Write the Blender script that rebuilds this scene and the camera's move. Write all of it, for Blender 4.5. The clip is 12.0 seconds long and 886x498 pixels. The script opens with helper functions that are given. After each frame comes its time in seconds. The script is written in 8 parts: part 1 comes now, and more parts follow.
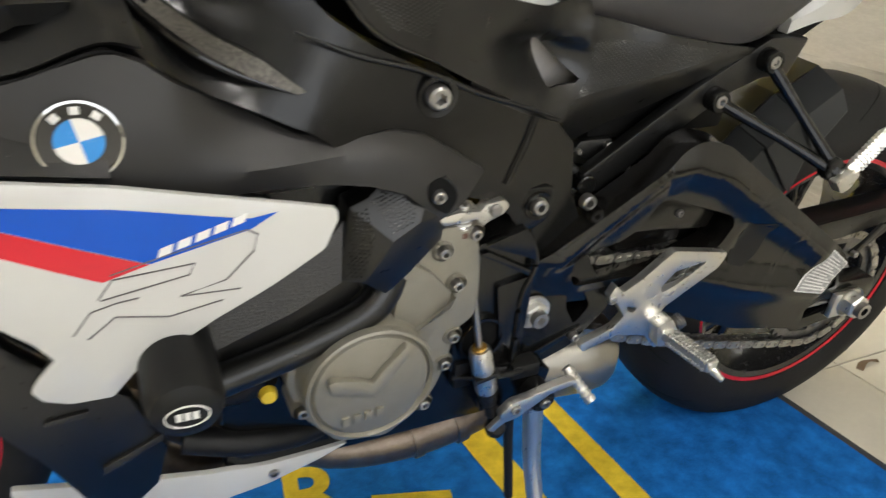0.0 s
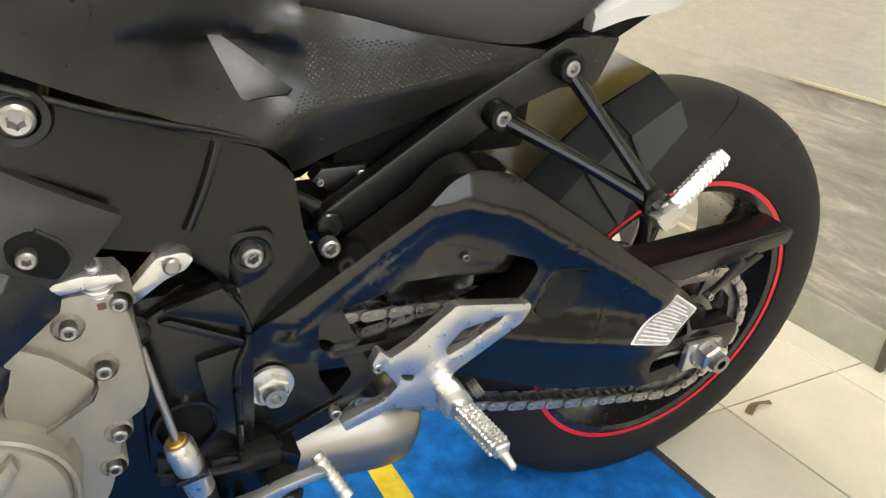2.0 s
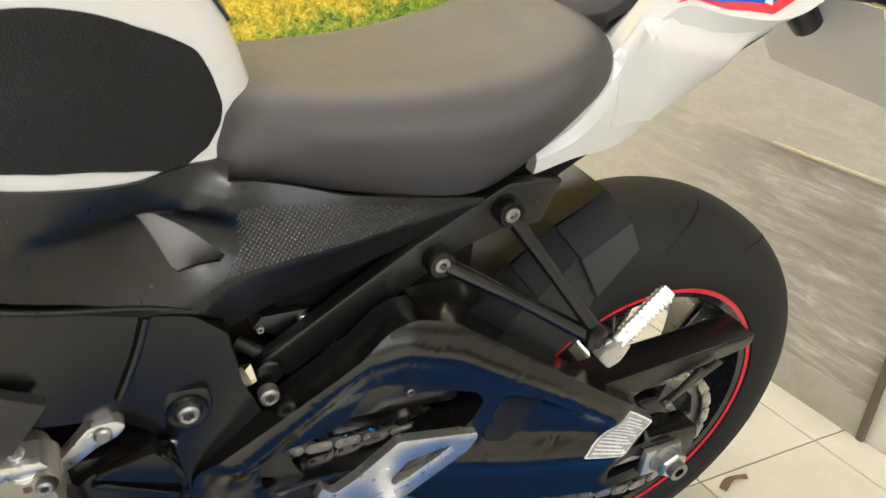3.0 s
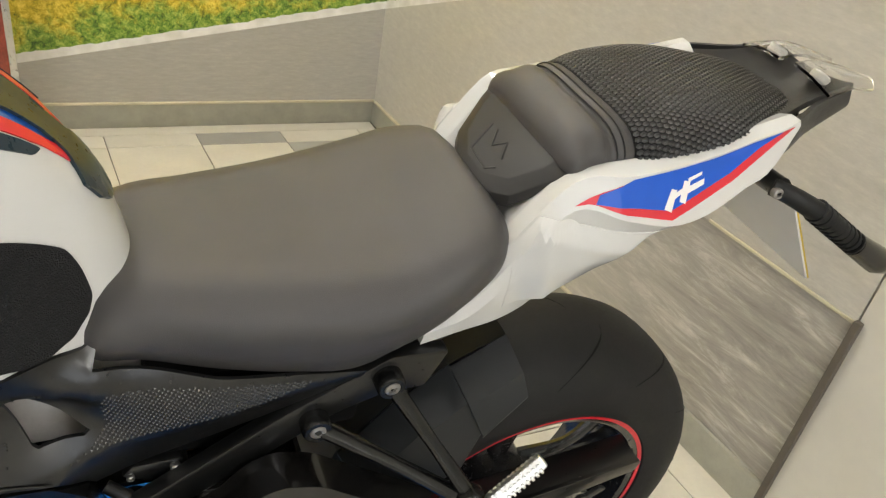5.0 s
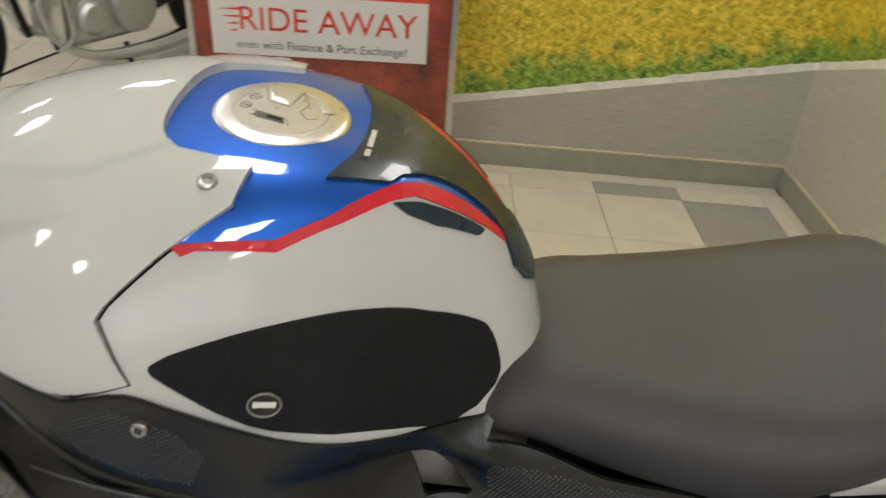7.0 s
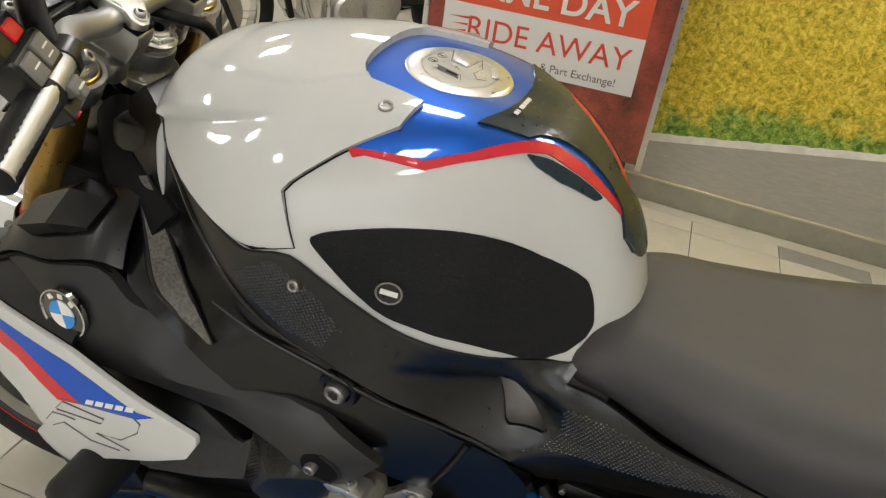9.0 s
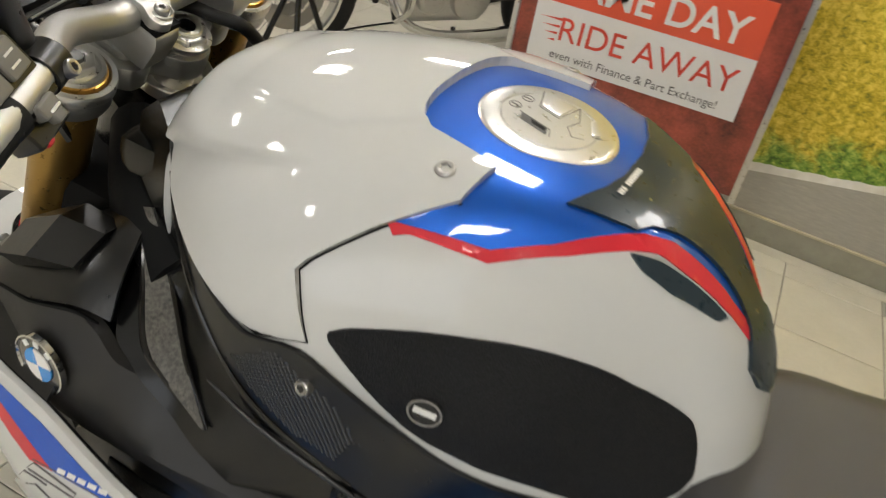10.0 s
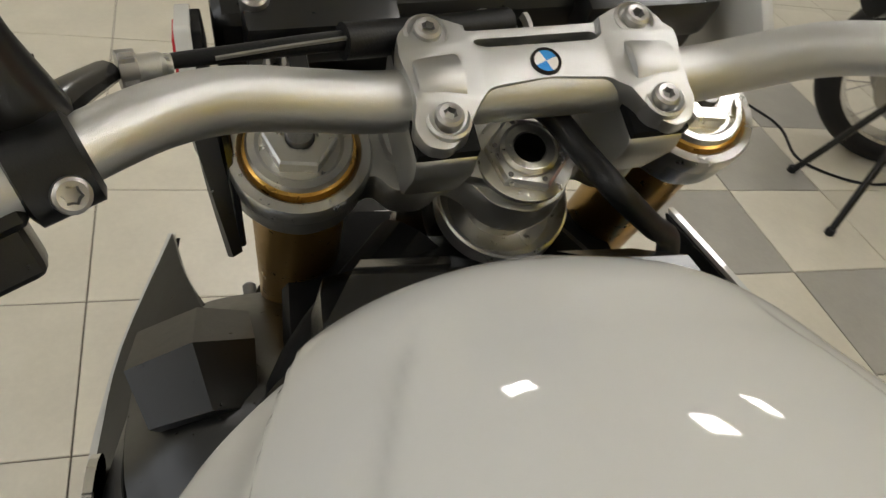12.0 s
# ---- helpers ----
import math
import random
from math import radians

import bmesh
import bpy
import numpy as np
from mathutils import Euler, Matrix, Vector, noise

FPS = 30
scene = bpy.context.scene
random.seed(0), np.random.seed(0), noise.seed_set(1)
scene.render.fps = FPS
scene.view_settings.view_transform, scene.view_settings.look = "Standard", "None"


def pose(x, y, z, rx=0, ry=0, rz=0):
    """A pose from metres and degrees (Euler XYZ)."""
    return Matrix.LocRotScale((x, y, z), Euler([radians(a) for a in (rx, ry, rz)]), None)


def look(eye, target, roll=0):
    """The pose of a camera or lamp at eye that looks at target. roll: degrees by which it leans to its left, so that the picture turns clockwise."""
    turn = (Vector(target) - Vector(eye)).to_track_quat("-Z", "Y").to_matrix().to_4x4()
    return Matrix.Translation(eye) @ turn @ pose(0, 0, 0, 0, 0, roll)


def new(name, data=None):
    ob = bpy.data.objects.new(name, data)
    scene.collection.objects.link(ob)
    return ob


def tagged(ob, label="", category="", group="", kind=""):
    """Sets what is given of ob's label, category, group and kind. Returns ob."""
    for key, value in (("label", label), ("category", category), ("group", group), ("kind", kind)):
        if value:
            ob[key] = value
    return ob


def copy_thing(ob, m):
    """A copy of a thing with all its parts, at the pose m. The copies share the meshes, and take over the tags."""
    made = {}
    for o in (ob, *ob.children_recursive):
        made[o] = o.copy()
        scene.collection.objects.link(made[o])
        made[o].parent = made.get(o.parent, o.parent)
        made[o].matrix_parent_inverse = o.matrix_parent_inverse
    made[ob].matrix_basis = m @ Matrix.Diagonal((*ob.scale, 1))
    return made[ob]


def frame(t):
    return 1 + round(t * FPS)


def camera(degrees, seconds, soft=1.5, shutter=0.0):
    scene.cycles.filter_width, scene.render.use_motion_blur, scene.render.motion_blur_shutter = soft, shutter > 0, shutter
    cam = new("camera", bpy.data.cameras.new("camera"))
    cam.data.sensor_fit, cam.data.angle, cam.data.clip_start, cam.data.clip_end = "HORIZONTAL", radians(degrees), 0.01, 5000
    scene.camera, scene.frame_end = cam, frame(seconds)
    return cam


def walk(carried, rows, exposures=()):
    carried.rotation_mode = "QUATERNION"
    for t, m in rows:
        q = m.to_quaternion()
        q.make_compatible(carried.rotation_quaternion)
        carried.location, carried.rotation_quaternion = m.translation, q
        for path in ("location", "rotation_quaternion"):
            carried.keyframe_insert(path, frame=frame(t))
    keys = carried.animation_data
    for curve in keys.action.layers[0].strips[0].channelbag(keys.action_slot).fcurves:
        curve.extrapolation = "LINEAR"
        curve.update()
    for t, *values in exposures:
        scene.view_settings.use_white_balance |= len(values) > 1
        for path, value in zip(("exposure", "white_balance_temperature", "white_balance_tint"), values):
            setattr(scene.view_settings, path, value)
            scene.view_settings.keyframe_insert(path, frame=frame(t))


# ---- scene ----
cam = camera(60.5, 12.0, soft=1.3, shutter=0.3)
PATH = [
    (0, (-1.1, -0.627, 0.91), (-0.208, 0.924, 0.016), 2.7),
    (0.5, (-0.958, -0.596, 0.906), (0.006, 0.914, 0.015), 3.9),
    (1, (-0.856, -0.578, 0.883), (0.135, 0.915, -0.005), 4.3),
    (1.5, (-0.791, -0.57, 0.878), (0.187, 0.93, -0.014), 4.0),
    (2, (-0.769, -0.57, 0.88), (0.182, 0.946, -0.013), 3.5),
    (2.5, (-0.738, -0.56, 0.932), (0.192, 0.971, 0.043), 3.0),
    (3, (-0.68, -0.551, 1.02), (0.233, 0.979, 0.111), 3.2),
    (3.5, (-0.627, -0.579, 1.068), (0.169, 0.862, 0.352), 3.0),
    (3.7, (-0.599, -0.568, 1.103), (0.189, 0.871, 0.375), 4.4),
    (5.3, (-0.57, -0.467, 1.24), (0.381, 0.928, 0.168), 11.5),
    (5.5, (-0.576, -0.457, 1.237), (0.346, 0.949, 0.154), 11.0),
    (6, (-0.616, -0.406, 1.23), (0.163, 1.069, 0.127), 8.7),
    (6.5, (-0.642, -0.383, 1.249), (-0.162, 1.237, 0.18), 5.0),
    (7, (-0.601, -0.421, 1.262), (-0.547, 1.268, 0.191), 3.9),
    (7.2, (-0.585, -0.45, 1.263), (-0.687, 1.234, 0.19), 4.0),
    (7.5, (-0.567, -0.497, 1.262), (-0.833, 1.167, 0.185), 4.6),
    (7.7, (-0.558, -0.519, 1.262), (-0.889, 1.133, 0.185), 5.3),
    (9.3, (-0.526, -0.549, 1.257), (-0.976, 1.1, 0.219), 8.9),
    (9.5, (-0.538, -0.517, 1.248), (-1.015, 1.122, 0.205), 9.3),
    (10, (-0.591, -0.367, 1.239), (-1.168, 1.205, 0.145), 11.3),
    (10.5, (-0.672, -0.218, 1.22), (-1.419, 1.223, 0.051), 13.6),
    (11, (-0.741, -0.123, 1.201), (-1.71, 1.097, -0.052), 14.5),
    (11.5, (-0.784, -0.031, 1.187), (-2.017, 0.883, -0.095), 14.4),
    (12, (-0.806, 0.025, 1.186), (-2.174, 0.665, -0.126), 15.6),
]
walk(cam, [(t, look(eye, target, roll)) for t, eye, target, roll in PATH], [(0, 0.75), (1, 1.2), (2, 1.3), (3, 1.1), (3.5, 0.95), (5.5, 0.6), (7, 0.1), (7.5, 0.05), (9.5, 0.25), (10, 0.2), (10.5, -0.07), (12, -0.15)])

# ---- light ----
world = bpy.data.worlds.new("world")
scene.world = world
world.use_nodes = True
bg = world.node_tree.nodes["Background"]
bg.inputs["Color"].default_value = (0.9, 0.95, 1.0, 1)
bg.inputs["Strength"].default_value = 0.3
scene.view_settings.exposure = 0.0
PANEL_POWER = 31.0
WINDOW_POWER = 25.0


# ---- materials ----
def tree(name):
    m = bpy.data.materials.new(name)
    m.use_nodes = True
    return m, m.node_tree.nodes, m.node_tree.links, m.node_tree.nodes["Principled BSDF"]


def node(nodes, kind, **values):
    n = nodes.new(kind)
    for key, value in values.items():
        n.inputs[key.replace("_", " ")].default_value = value
    return n


def mat(name, color, rough=0.5, metal=0.0, vary=0.15, scale=8.0, bump=0.0, bump_scale=400.0, coat=0.0, spec=0.5, rough_vary=0.04, pattern="noise", per_piece=0.0):
    """A plain surface with blotches at one scale, grain at another, and a fine relief."""
    m, nodes, links, p = tree(name)
    p.inputs["Metallic"].default_value = metal
    p.inputs["Specular IOR Level"].default_value = spec
    p.inputs["Coat Weight"].default_value = coat
    p.inputs["Coat Roughness"].default_value = 0.02
    co = nodes.new("ShaderNodeTexCoord")
    big = node(nodes, "ShaderNodeTexNoise", Scale=scale, Detail=5.0, Roughness=0.6)
    small = node(nodes, "ShaderNodeTexNoise", Scale=scale * 14, Detail=4.0, Roughness=0.7)
    links.new(co.outputs["Object"], big.inputs["Vector"])
    links.new(co.outputs["Object"], small.inputs["Vector"])
    both = nodes.new("ShaderNodeMath")
    both.operation = "MULTIPLY_ADD"
    both.inputs[1].default_value = 0.4
    links.new(small.outputs["Fac"], both.inputs[0])
    links.new(big.outputs["Fac"], both.inputs[2])
    span = nodes.new("ShaderNodeMapRange")
    span.inputs[1].default_value, span.inputs[2].default_value = 0.45, 0.95
    span.inputs[3].default_value, span.inputs[4].default_value = 1 - vary, 1 + vary
    links.new(both.outputs[0], span.inputs[0])
    tone = nodes.new("ShaderNodeVectorMath")
    tone.operation = "SCALE"
    tone.inputs[0].default_value = color
    links.new(span.outputs[0], tone.inputs["Scale"])
    last = tone.outputs[0]
    if per_piece:
        info = nodes.new("ShaderNodeObjectInfo")
        shift = nodes.new("ShaderNodeMapRange")
        shift.inputs[3].default_value, shift.inputs[4].default_value = 1 - per_piece, 1 + per_piece
        links.new(info.outputs["Random"], shift.inputs[0])
        again = nodes.new("ShaderNodeVectorMath")
        again.operation = "SCALE"
        links.new(last, again.inputs[0])
        links.new(shift.outputs[0], again.inputs["Scale"])
        last = again.outputs[0]
    links.new(last, p.inputs["Base Color"])
    rr = nodes.new("ShaderNodeMapRange")
    rr.inputs[1].default_value, rr.inputs[2].default_value = 0.3, 0.7
    rr.inputs[3].default_value, rr.inputs[4].default_value = max(rough - rough_vary, 0.02), min(rough + rough_vary, 1)
    links.new(small.outputs["Fac"], rr.inputs[0])
    links.new(rr.outputs[0], p.inputs["Roughness"])
    if bump:
        if pattern == "cells":
            t = node(nodes, "ShaderNodeTexVoronoi", Scale=bump_scale)
            out = t.outputs["Distance"]
        else:
            t = node(nodes, "ShaderNodeTexNoise", Scale=bump_scale, Detail=3.0)
            out = t.outputs["Fac"]
        links.new(co.outputs["Object"], t.inputs["Vector"])
        b = node(nodes, "ShaderNodeBump", Strength=bump, Distance=0.001)
        links.new(out, b.inputs["Height"])
        links.new(b.outputs["Normal"], p.inputs["Normal"])
    return m


WHITE = mat("white_paint", (0.55, 0.55, 0.53), 0.5, vary=0.02, coat=1.0, spec=0.1, rough_vary=0.03)
BLUE = mat("blue_metallic_paint", (0.0, 0.085, 0.46), 0.4, 0.5, vary=0.06, coat=1.0, spec=0.2, rough_vary=0.03, bump=0.02, bump_scale=2500)
BLUE_FLAT = mat("blue_decal", (0.0, 0.075, 0.48), 0.5, vary=0.05, coat=0.6, spec=0.2, rough_vary=0.03)
RED = mat("red_paint", (0.60, 0.014, 0.028), 0.5, vary=0.05, coat=0.8, spec=0.2, rough_vary=0.03)
PAD = mat("gel_pad", (0.013, 0.026, 0.036), 0.3, vary=0.2, coat=0.25, spec=0.3, rough_vary=0.04)
GRIP = mat("knee_grip_rubber", (0.006, 0.006, 0.0065), 0.62, vary=0.4, bump=0.9, bump_scale=700, pattern="cells", spec=0.3)
PLASTIC = mat("black_plastic", (0.0038, 0.0038, 0.0036), 0.31, vary=0.1, bump=0.07, bump_scale=1300, spec=0.6)
SHROUD = mat("dark_grey_plastic", (0.021, 0.020, 0.019), 0.44, vary=0.15, bump=0.15, bump_scale=900, spec=0.4)
FRAME = mat("satin_black_metal", (0.0035, 0.0035, 0.0034), 0.25, vary=0.08, bump=0.012, rough_vary=0.015, bump_scale=900, spec=0.45)
GLOSS = mat("gloss_black_metal", (0.005, 0.0045, 0.004), 0.17, vary=0.08, coat=0.0, spec=0.6, rough_vary=0.01)
# matt black parts, and the shade put into gaps, bores and recesses
DEEP = mat("black_plastic_and_shade", (0.004, 0.004, 0.004), 0.7, vary=0.3, spec=0.15)
ENGINE = mat("engine_grey_paint", (0.25, 0.235, 0.195), 0.40, 0.4, vary=0.12, bump=0.12, bump_scale=500)
ALU = mat("cast_aluminium", (0.66, 0.65, 0.62), 0.3, 0.93, vary=0.04, bump=0.1, bump_scale=900, rough_vary=0.04)
BAR = mat("blasted_aluminium", (0.50, 0.50, 0.485), 0.36, 0.95, vary=0.05, bump=0.25, bump_scale=2200, rough_vary=0.04)
STEEL = mat("bright_steel", (0.36, 0.35, 0.335), 0.38, 0.95, vary=0.06, rough_vary=0.05)
GOLD = mat("gold_anodised", (0.36, 0.22, 0.06), 0.3, 0.9, vary=0.04, rough_vary=0.04)
BRASS = mat("amber_ring", (0.55, 0.33, 0.08), 0.3, 0.8)
EXHAUST = mat("heat_stained_steel", (0.17, 0.135, 0.105), 0.36, 0.85, vary=0.45, scale=14)
CHAIN = mat("chain_steel", (0.20, 0.195, 0.19), 0.36, 0.85, vary=0.4, scale=60)
CHAIN_LIGHT = mat("chain_plate_steel", (0.42, 0.40, 0.36), 0.36, 0.85, vary=0.4, scale=60)
TYRE = mat("tyre_rubber", (0.009, 0.0085, 0.008), 0.66, vary=0.3, scale=14, bump=0.15, bump_scale=500, spec=0.3)
RUBBER = mat("black_rubber", (0.006, 0.006, 0.006), 0.5, vary=0.2, bump=0.2, bump_scale=700, spec=0.3)
RIM = mat("rim_black", (0.010, 0.010, 0.011), 0.25, vary=0.2, coat=0.5)
SEAT = mat("seat_vinyl", (0.047, 0.044, 0.043), 0.46, vary=0.12, bump=0.25, bump_scale=1300, pattern="cells", spec=0.45)
HUGGER = mat("mudguard_plastic", (0.010, 0.0115, 0.0125), 0.4, vary=0.15, bump=0.1, bump_scale=900)
# glossy black speckled trim; the grey base carries part of its reflected sheen
SPECKLE = mat("speckled_trim_sheen", (0.08, 0.074, 0.062), 0.34, vary=0.9, scale=260, bump=0.7, bump_scale=900, spec=0.6)
SWITCH = mat("switch_grey_plastic", (0.17, 0.165, 0.15), 0.5, vary=0.08)
CREAM = mat("printed_white", (0.75, 0.74, 0.71), 0.45, vary=0.04)
SILVER_PRINT = mat("silver_sticker", (0.33, 0.33, 0.32), 0.45, 0.4, vary=0.5, scale=120)
CLEAR_PLATE = mat("number_plate_yellow", (0.7, 0.5, 0.04), 0.4, vary=0.1)
SKY_BLUE = mat("emblem_blue", (0.02, 0.25, 0.68), 0.25, vary=0.03, coat=0.6)
CHROME = mat("chrome", (0.72, 0.72, 0.71), 0.1, 1.0, vary=0.04)
AMBER = mat("yellow_plastic", (0.62, 0.45, 0.03), 0.45)
TITAN = mat("brushed_titanium", (0.33, 0.31, 0.27), 0.34, 0.9, vary=0.04, scale=20, rough_vary=0.04)

TILE = mat("cream_floor_tile", (0.56, 0.525, 0.435), 0.32, vary=0.1, scale=5, bump=0.05, bump_scale=60, per_piece=0.05)
TILE_DARK = mat("grey_floor_tile", (0.31, 0.297, 0.262), 0.32, vary=0.12, scale=5, bump=0.05, bump_scale=60, per_piece=0.05)
GROUT = mat("dirty_grout", (0.10, 0.086, 0.066), 0.9, vary=0.3, scale=10)
CARPET = mat("blue_carpet_pile", (0.008, 0.115, 0.40), 0.95, vary=0.45, scale=26, bump=1.0, bump_scale=420, spec=0.1)
PILE_YELLOW = mat("yellow_carpet_pile", (0.58, 0.43, 0.035), 0.95, vary=0.25, scale=40, bump=1.0, bump_scale=420, spec=0.1)
BINDING = mat("carpet_binding", (0.03, 0.03, 0.035), 0.9)
SKIRT = mat("grey_skirting", (0.32, 0.31, 0.25), 0.4, vary=0.12, scale=20)
SEALANT = mat("yellowed_sealant", (0.52, 0.47, 0.33), 0.5)
PAINT = mat("ceiling_white", (0.72, 0.71, 0.67), 0.8, vary=0.04, scale=2)
PAINT_WALL = mat("off_white_wall", (0.60, 0.57, 0.49), 0.7, vary=0.06, scale=2)
BOARD_RED = mat("poster_red_brown", (0.26, 0.05, 0.03), 0.4, vary=0.9, scale=7, coat=0.4)
BOARD_ORANGE = mat("poster_orange", (0.72, 0.10, 0.045), 0.4, vary=0.05, coat=0.4)
BOARD_WHITE = mat("poster_white", (0.72, 0.71, 0.70), 0.4, vary=0.04, coat=0.4)
INK = mat("poster_ink", (0.12, 0.11, 0.11), 0.5)
INK_RED = mat("poster_red_ink", (0.66, 0.07, 0.04), 0.4)


def glass(name):
    m, nodes, links, p = tree(name)
    p.inputs["Base Color"].default_value = (0.95, 0.95, 0.93, 1)
    p.inputs["Transmission Weight"].default_value = 1.0
    p.inputs["Roughness"].default_value = 0.05
    p.inputs["IOR"].default_value = 1.45
    return m


GLASS = glass("clear_lens")


def glow(name, color, power):
    m, nodes, links, p = tree(name)
    p.inputs["Base Color"].default_value = (0.8, 0.8, 0.8, 1)
    p.inputs["Emission Color"].default_value = (*color, 1)
    p.inputs["Emission Strength"].default_value = power
    return m


LAMP = glow("led_diffuser", (1.0, 0.975, 0.945), PANEL_POWER)


def mural(name, along, line, rise, grass_from, pale=1.0):
    """A printed road scene: asphalt, a pale kerb line that climbs along the wall, a meadow over it."""
    m, nodes, links, p = tree(name)
    p.inputs["Roughness"].default_value = 0.42

    def math_node(kind, a, b, c=None):
        n = nodes.new("ShaderNodeMath")
        n.operation = kind
        for i, v in enumerate((a, b, c)):
            if v is None:
                continue
            if isinstance(v, (int, float)):
                n.inputs[i].default_value = v
            else:
                links.new(v, n.inputs[i])
        return n.outputs[0]

    def ramp(value, stops):
        n = nodes.new("ShaderNodeValToRGB")
        for i, (where, color) in enumerate(stops):
            e = n.color_ramp.elements[i] if i < 2 else n.color_ramp.elements.new(where)
            e.position, e.color = where, (*color, 1)
        links.new(value, n.inputs[0])
        return n.outputs[0]

    def mixed(fac, a, b):
        n = nodes.new("ShaderNodeMix")
        n.data_type = "RGBA"
        links.new(fac, n.inputs["Factor"])
        links.new(a, n.inputs["A"])
        links.new(b, n.inputs["B"])
        return n.outputs["Result"]

    co = nodes.new("ShaderNodeTexCoord")
    axes = nodes.new("ShaderNodeSeparateXYZ")
    links.new(co.outputs["Object"], axes.inputs[0])
    u, v = axes.outputs[along], axes.outputs["Z"]
    edge = node(nodes, "ShaderNodeTexNoise", Scale=22.0, Detail=4.0)
    links.new(co.outputs["Object"], edge.inputs["Vector"])
    base = math_node("MULTIPLY_ADD", u, rise, line)
    off = math_node("SUBTRACT", v, base)
    torn = math_node("MULTIPLY_ADD", edge.outputs["Fac"], 0.022, off)
    grain = node(nodes, "ShaderNodeTexNoise", Scale=90.0, Detail=6.0, Roughness=0.75)
    stretch = nodes.new("ShaderNodeMapping")
    stretch.inputs["Scale"].default_value = (0.25, 0.25, 1.3) if along == "X" else (0.3, 0.3, 1.0)
    links.new(co.outputs["Object"], stretch.inputs["Vector"])
    links.new(stretch.outputs[0], grain.inputs["Vector"])
    road = ramp(grain.outputs["Fac"], [(0.2, (0.35 * pale, 0.33 * pale, 0.285 * pale)), (0.55, (0.42 * pale, 0.40 * pale, 0.35 * pale)), (0.85, (0.52 * pale, 0.495 * pale, 0.41 * pale))])
    if along == "Y":
        long_way = nodes.new("ShaderNodeMapping")
        long_way.inputs["Rotation"].default_value = (radians(-14), 0, 0)
        long_way.inputs["Scale"].default_value = (1.0, 0.16, 1.0)
        links.new(co.outputs["Object"], long_way.inputs["Vector"])
        streak = node(nodes, "ShaderNodeTexNoise", Scale=34.0, Detail=9.0, Roughness=0.72, Distortion=0.5)
        links.new(long_way.outputs[0], streak.inputs["Vector"])
        stone = ramp(streak.outputs["Fac"], [(0.3, (0.20, 0.185, 0.16)), (0.52, (0.34, 0.315, 0.27)), (0.72, (0.62, 0.59, 0.52))])
        near = nodes.new("ShaderNodeMapRange")
        near.inputs[1].default_value, near.inputs[2].default_value = 0.95, 0.35
        links.new(u, near.inputs[0])
        lower = math_node("LESS_THAN", v, 0.517)
        road = mixed(math_node("MULTIPLY", near.outputs[0], math_node("MULTIPLY_ADD", lower, 0.75, 0.2)), road, stone)
    leaf = node(nodes, "ShaderNodeTexNoise", Scale=46.0, Detail=9.0, Roughness=0.82, Distortion=0.6)
    links.new(co.outputs["Object"], leaf.inputs["Vector"])
    clump = node(nodes, "ShaderNodeTexNoise", Scale=13.0, Detail=6.0, Roughness=0.7)
    links.new(co.outputs["Object"], clump.inputs["Vector"])
    green = ramp(leaf.outputs["Fac"], [(0.38, (0.02, 0.055, 0.006)), (0.5, (0.17, 0.31, 0.035)), (0.63, (0.55, 0.60, 0.13))])
    flower = ramp(leaf.outputs["Fac"], [(0.37, (0.13, 0.15, 0.012)), (0.48, (0.58, 0.43, 0.02)), (0.62, (0.92, 0.74, 0.14))])
    high = math_node("MULTIPLY_ADD", clump.outputs["Fac"], 0.42, off)
    bloom = ramp(high, [(0.27, (0, 0, 0)), (0.36, (1, 1, 1))])
    meadow = mixed(bloom, green, flower)
    kerb = ramp(edge.outputs["Fac"], [(0.2, (0.66, 0.64, 0.58)), (0.7, (0.88, 0.86, 0.82))])
    over = mixed(math_node("GREATER_THAN", torn, 0.040), kerb, meadow)
    whole = mixed(math_node("GREATER_THAN", off, 0.0), road, over)
    if grass_from is not None:
        plain = math_node("LESS_THAN", u, grass_from)
        whole = mixed(plain, whole, road)
    links.new(whole, p.inputs["Base Color"])
    return m


MURAL_BACK = mural("printed_meadow_mural", "X", 0.325, 0.182, None)
MURAL_SIDE = mural("printed_road_mural", "Y", 1.222, -0.362, 1.0, 1.2)


# ---- building blocks ----
def finish(bm, angle=32):
    bmesh.ops.recalc_face_normals(bm, faces=bm.faces)
    limit = radians(angle)
    for f in bm.faces:
        f.smooth = True
    for e in bm.edges:
        if len(e.link_faces) == 2:
            e.smooth = e.calc_face_angle(0) < limit
    return bm


def mesh_of(name, bm, material, angle=32):
    finish(bm, angle)
    me = bpy.data.meshes.new(name)
    bm.to_mesh(me)
    bm.free()
    me.materials.append(material)
    return me


def part(name, bm, material, parent=None, label="", angle=32):
    ob = new(name, mesh_of(name, bm, material, angle))
    ob.parent = parent
    return tagged(ob, label)


def thing(name, bm, material, label, category, group="", kind="", angle=32):
    return tagged(part(name, bm, material, None, "", angle), label, category, group, kind)


def holder(name, label, category, m=None, group="", kind=""):
    ob = new(name)
    ob.empty_display_size = 0.1
    if m is not None:
        ob.matrix_world = m
    return tagged(ob, label, category, group, kind)


def shared(name, me, parent, m=None):
    ob = new(name, me)
    ob.parent = parent
    if m is not None:
        ob.matrix_basis = m
    return ob


def merge(*many):
    """Several bmeshes of one part as one."""
    out = bmesh.new()
    for bm in many:
        me = bpy.data.meshes.new("tmp")
        bm.to_mesh(me)
        bm.free()
        out.from_mesh(me)
        bpy.data.meshes.remove(me)
    return out


def move(bm, m):
    bmesh.ops.transform(bm, matrix=m, verts=bm.verts)
    return bm


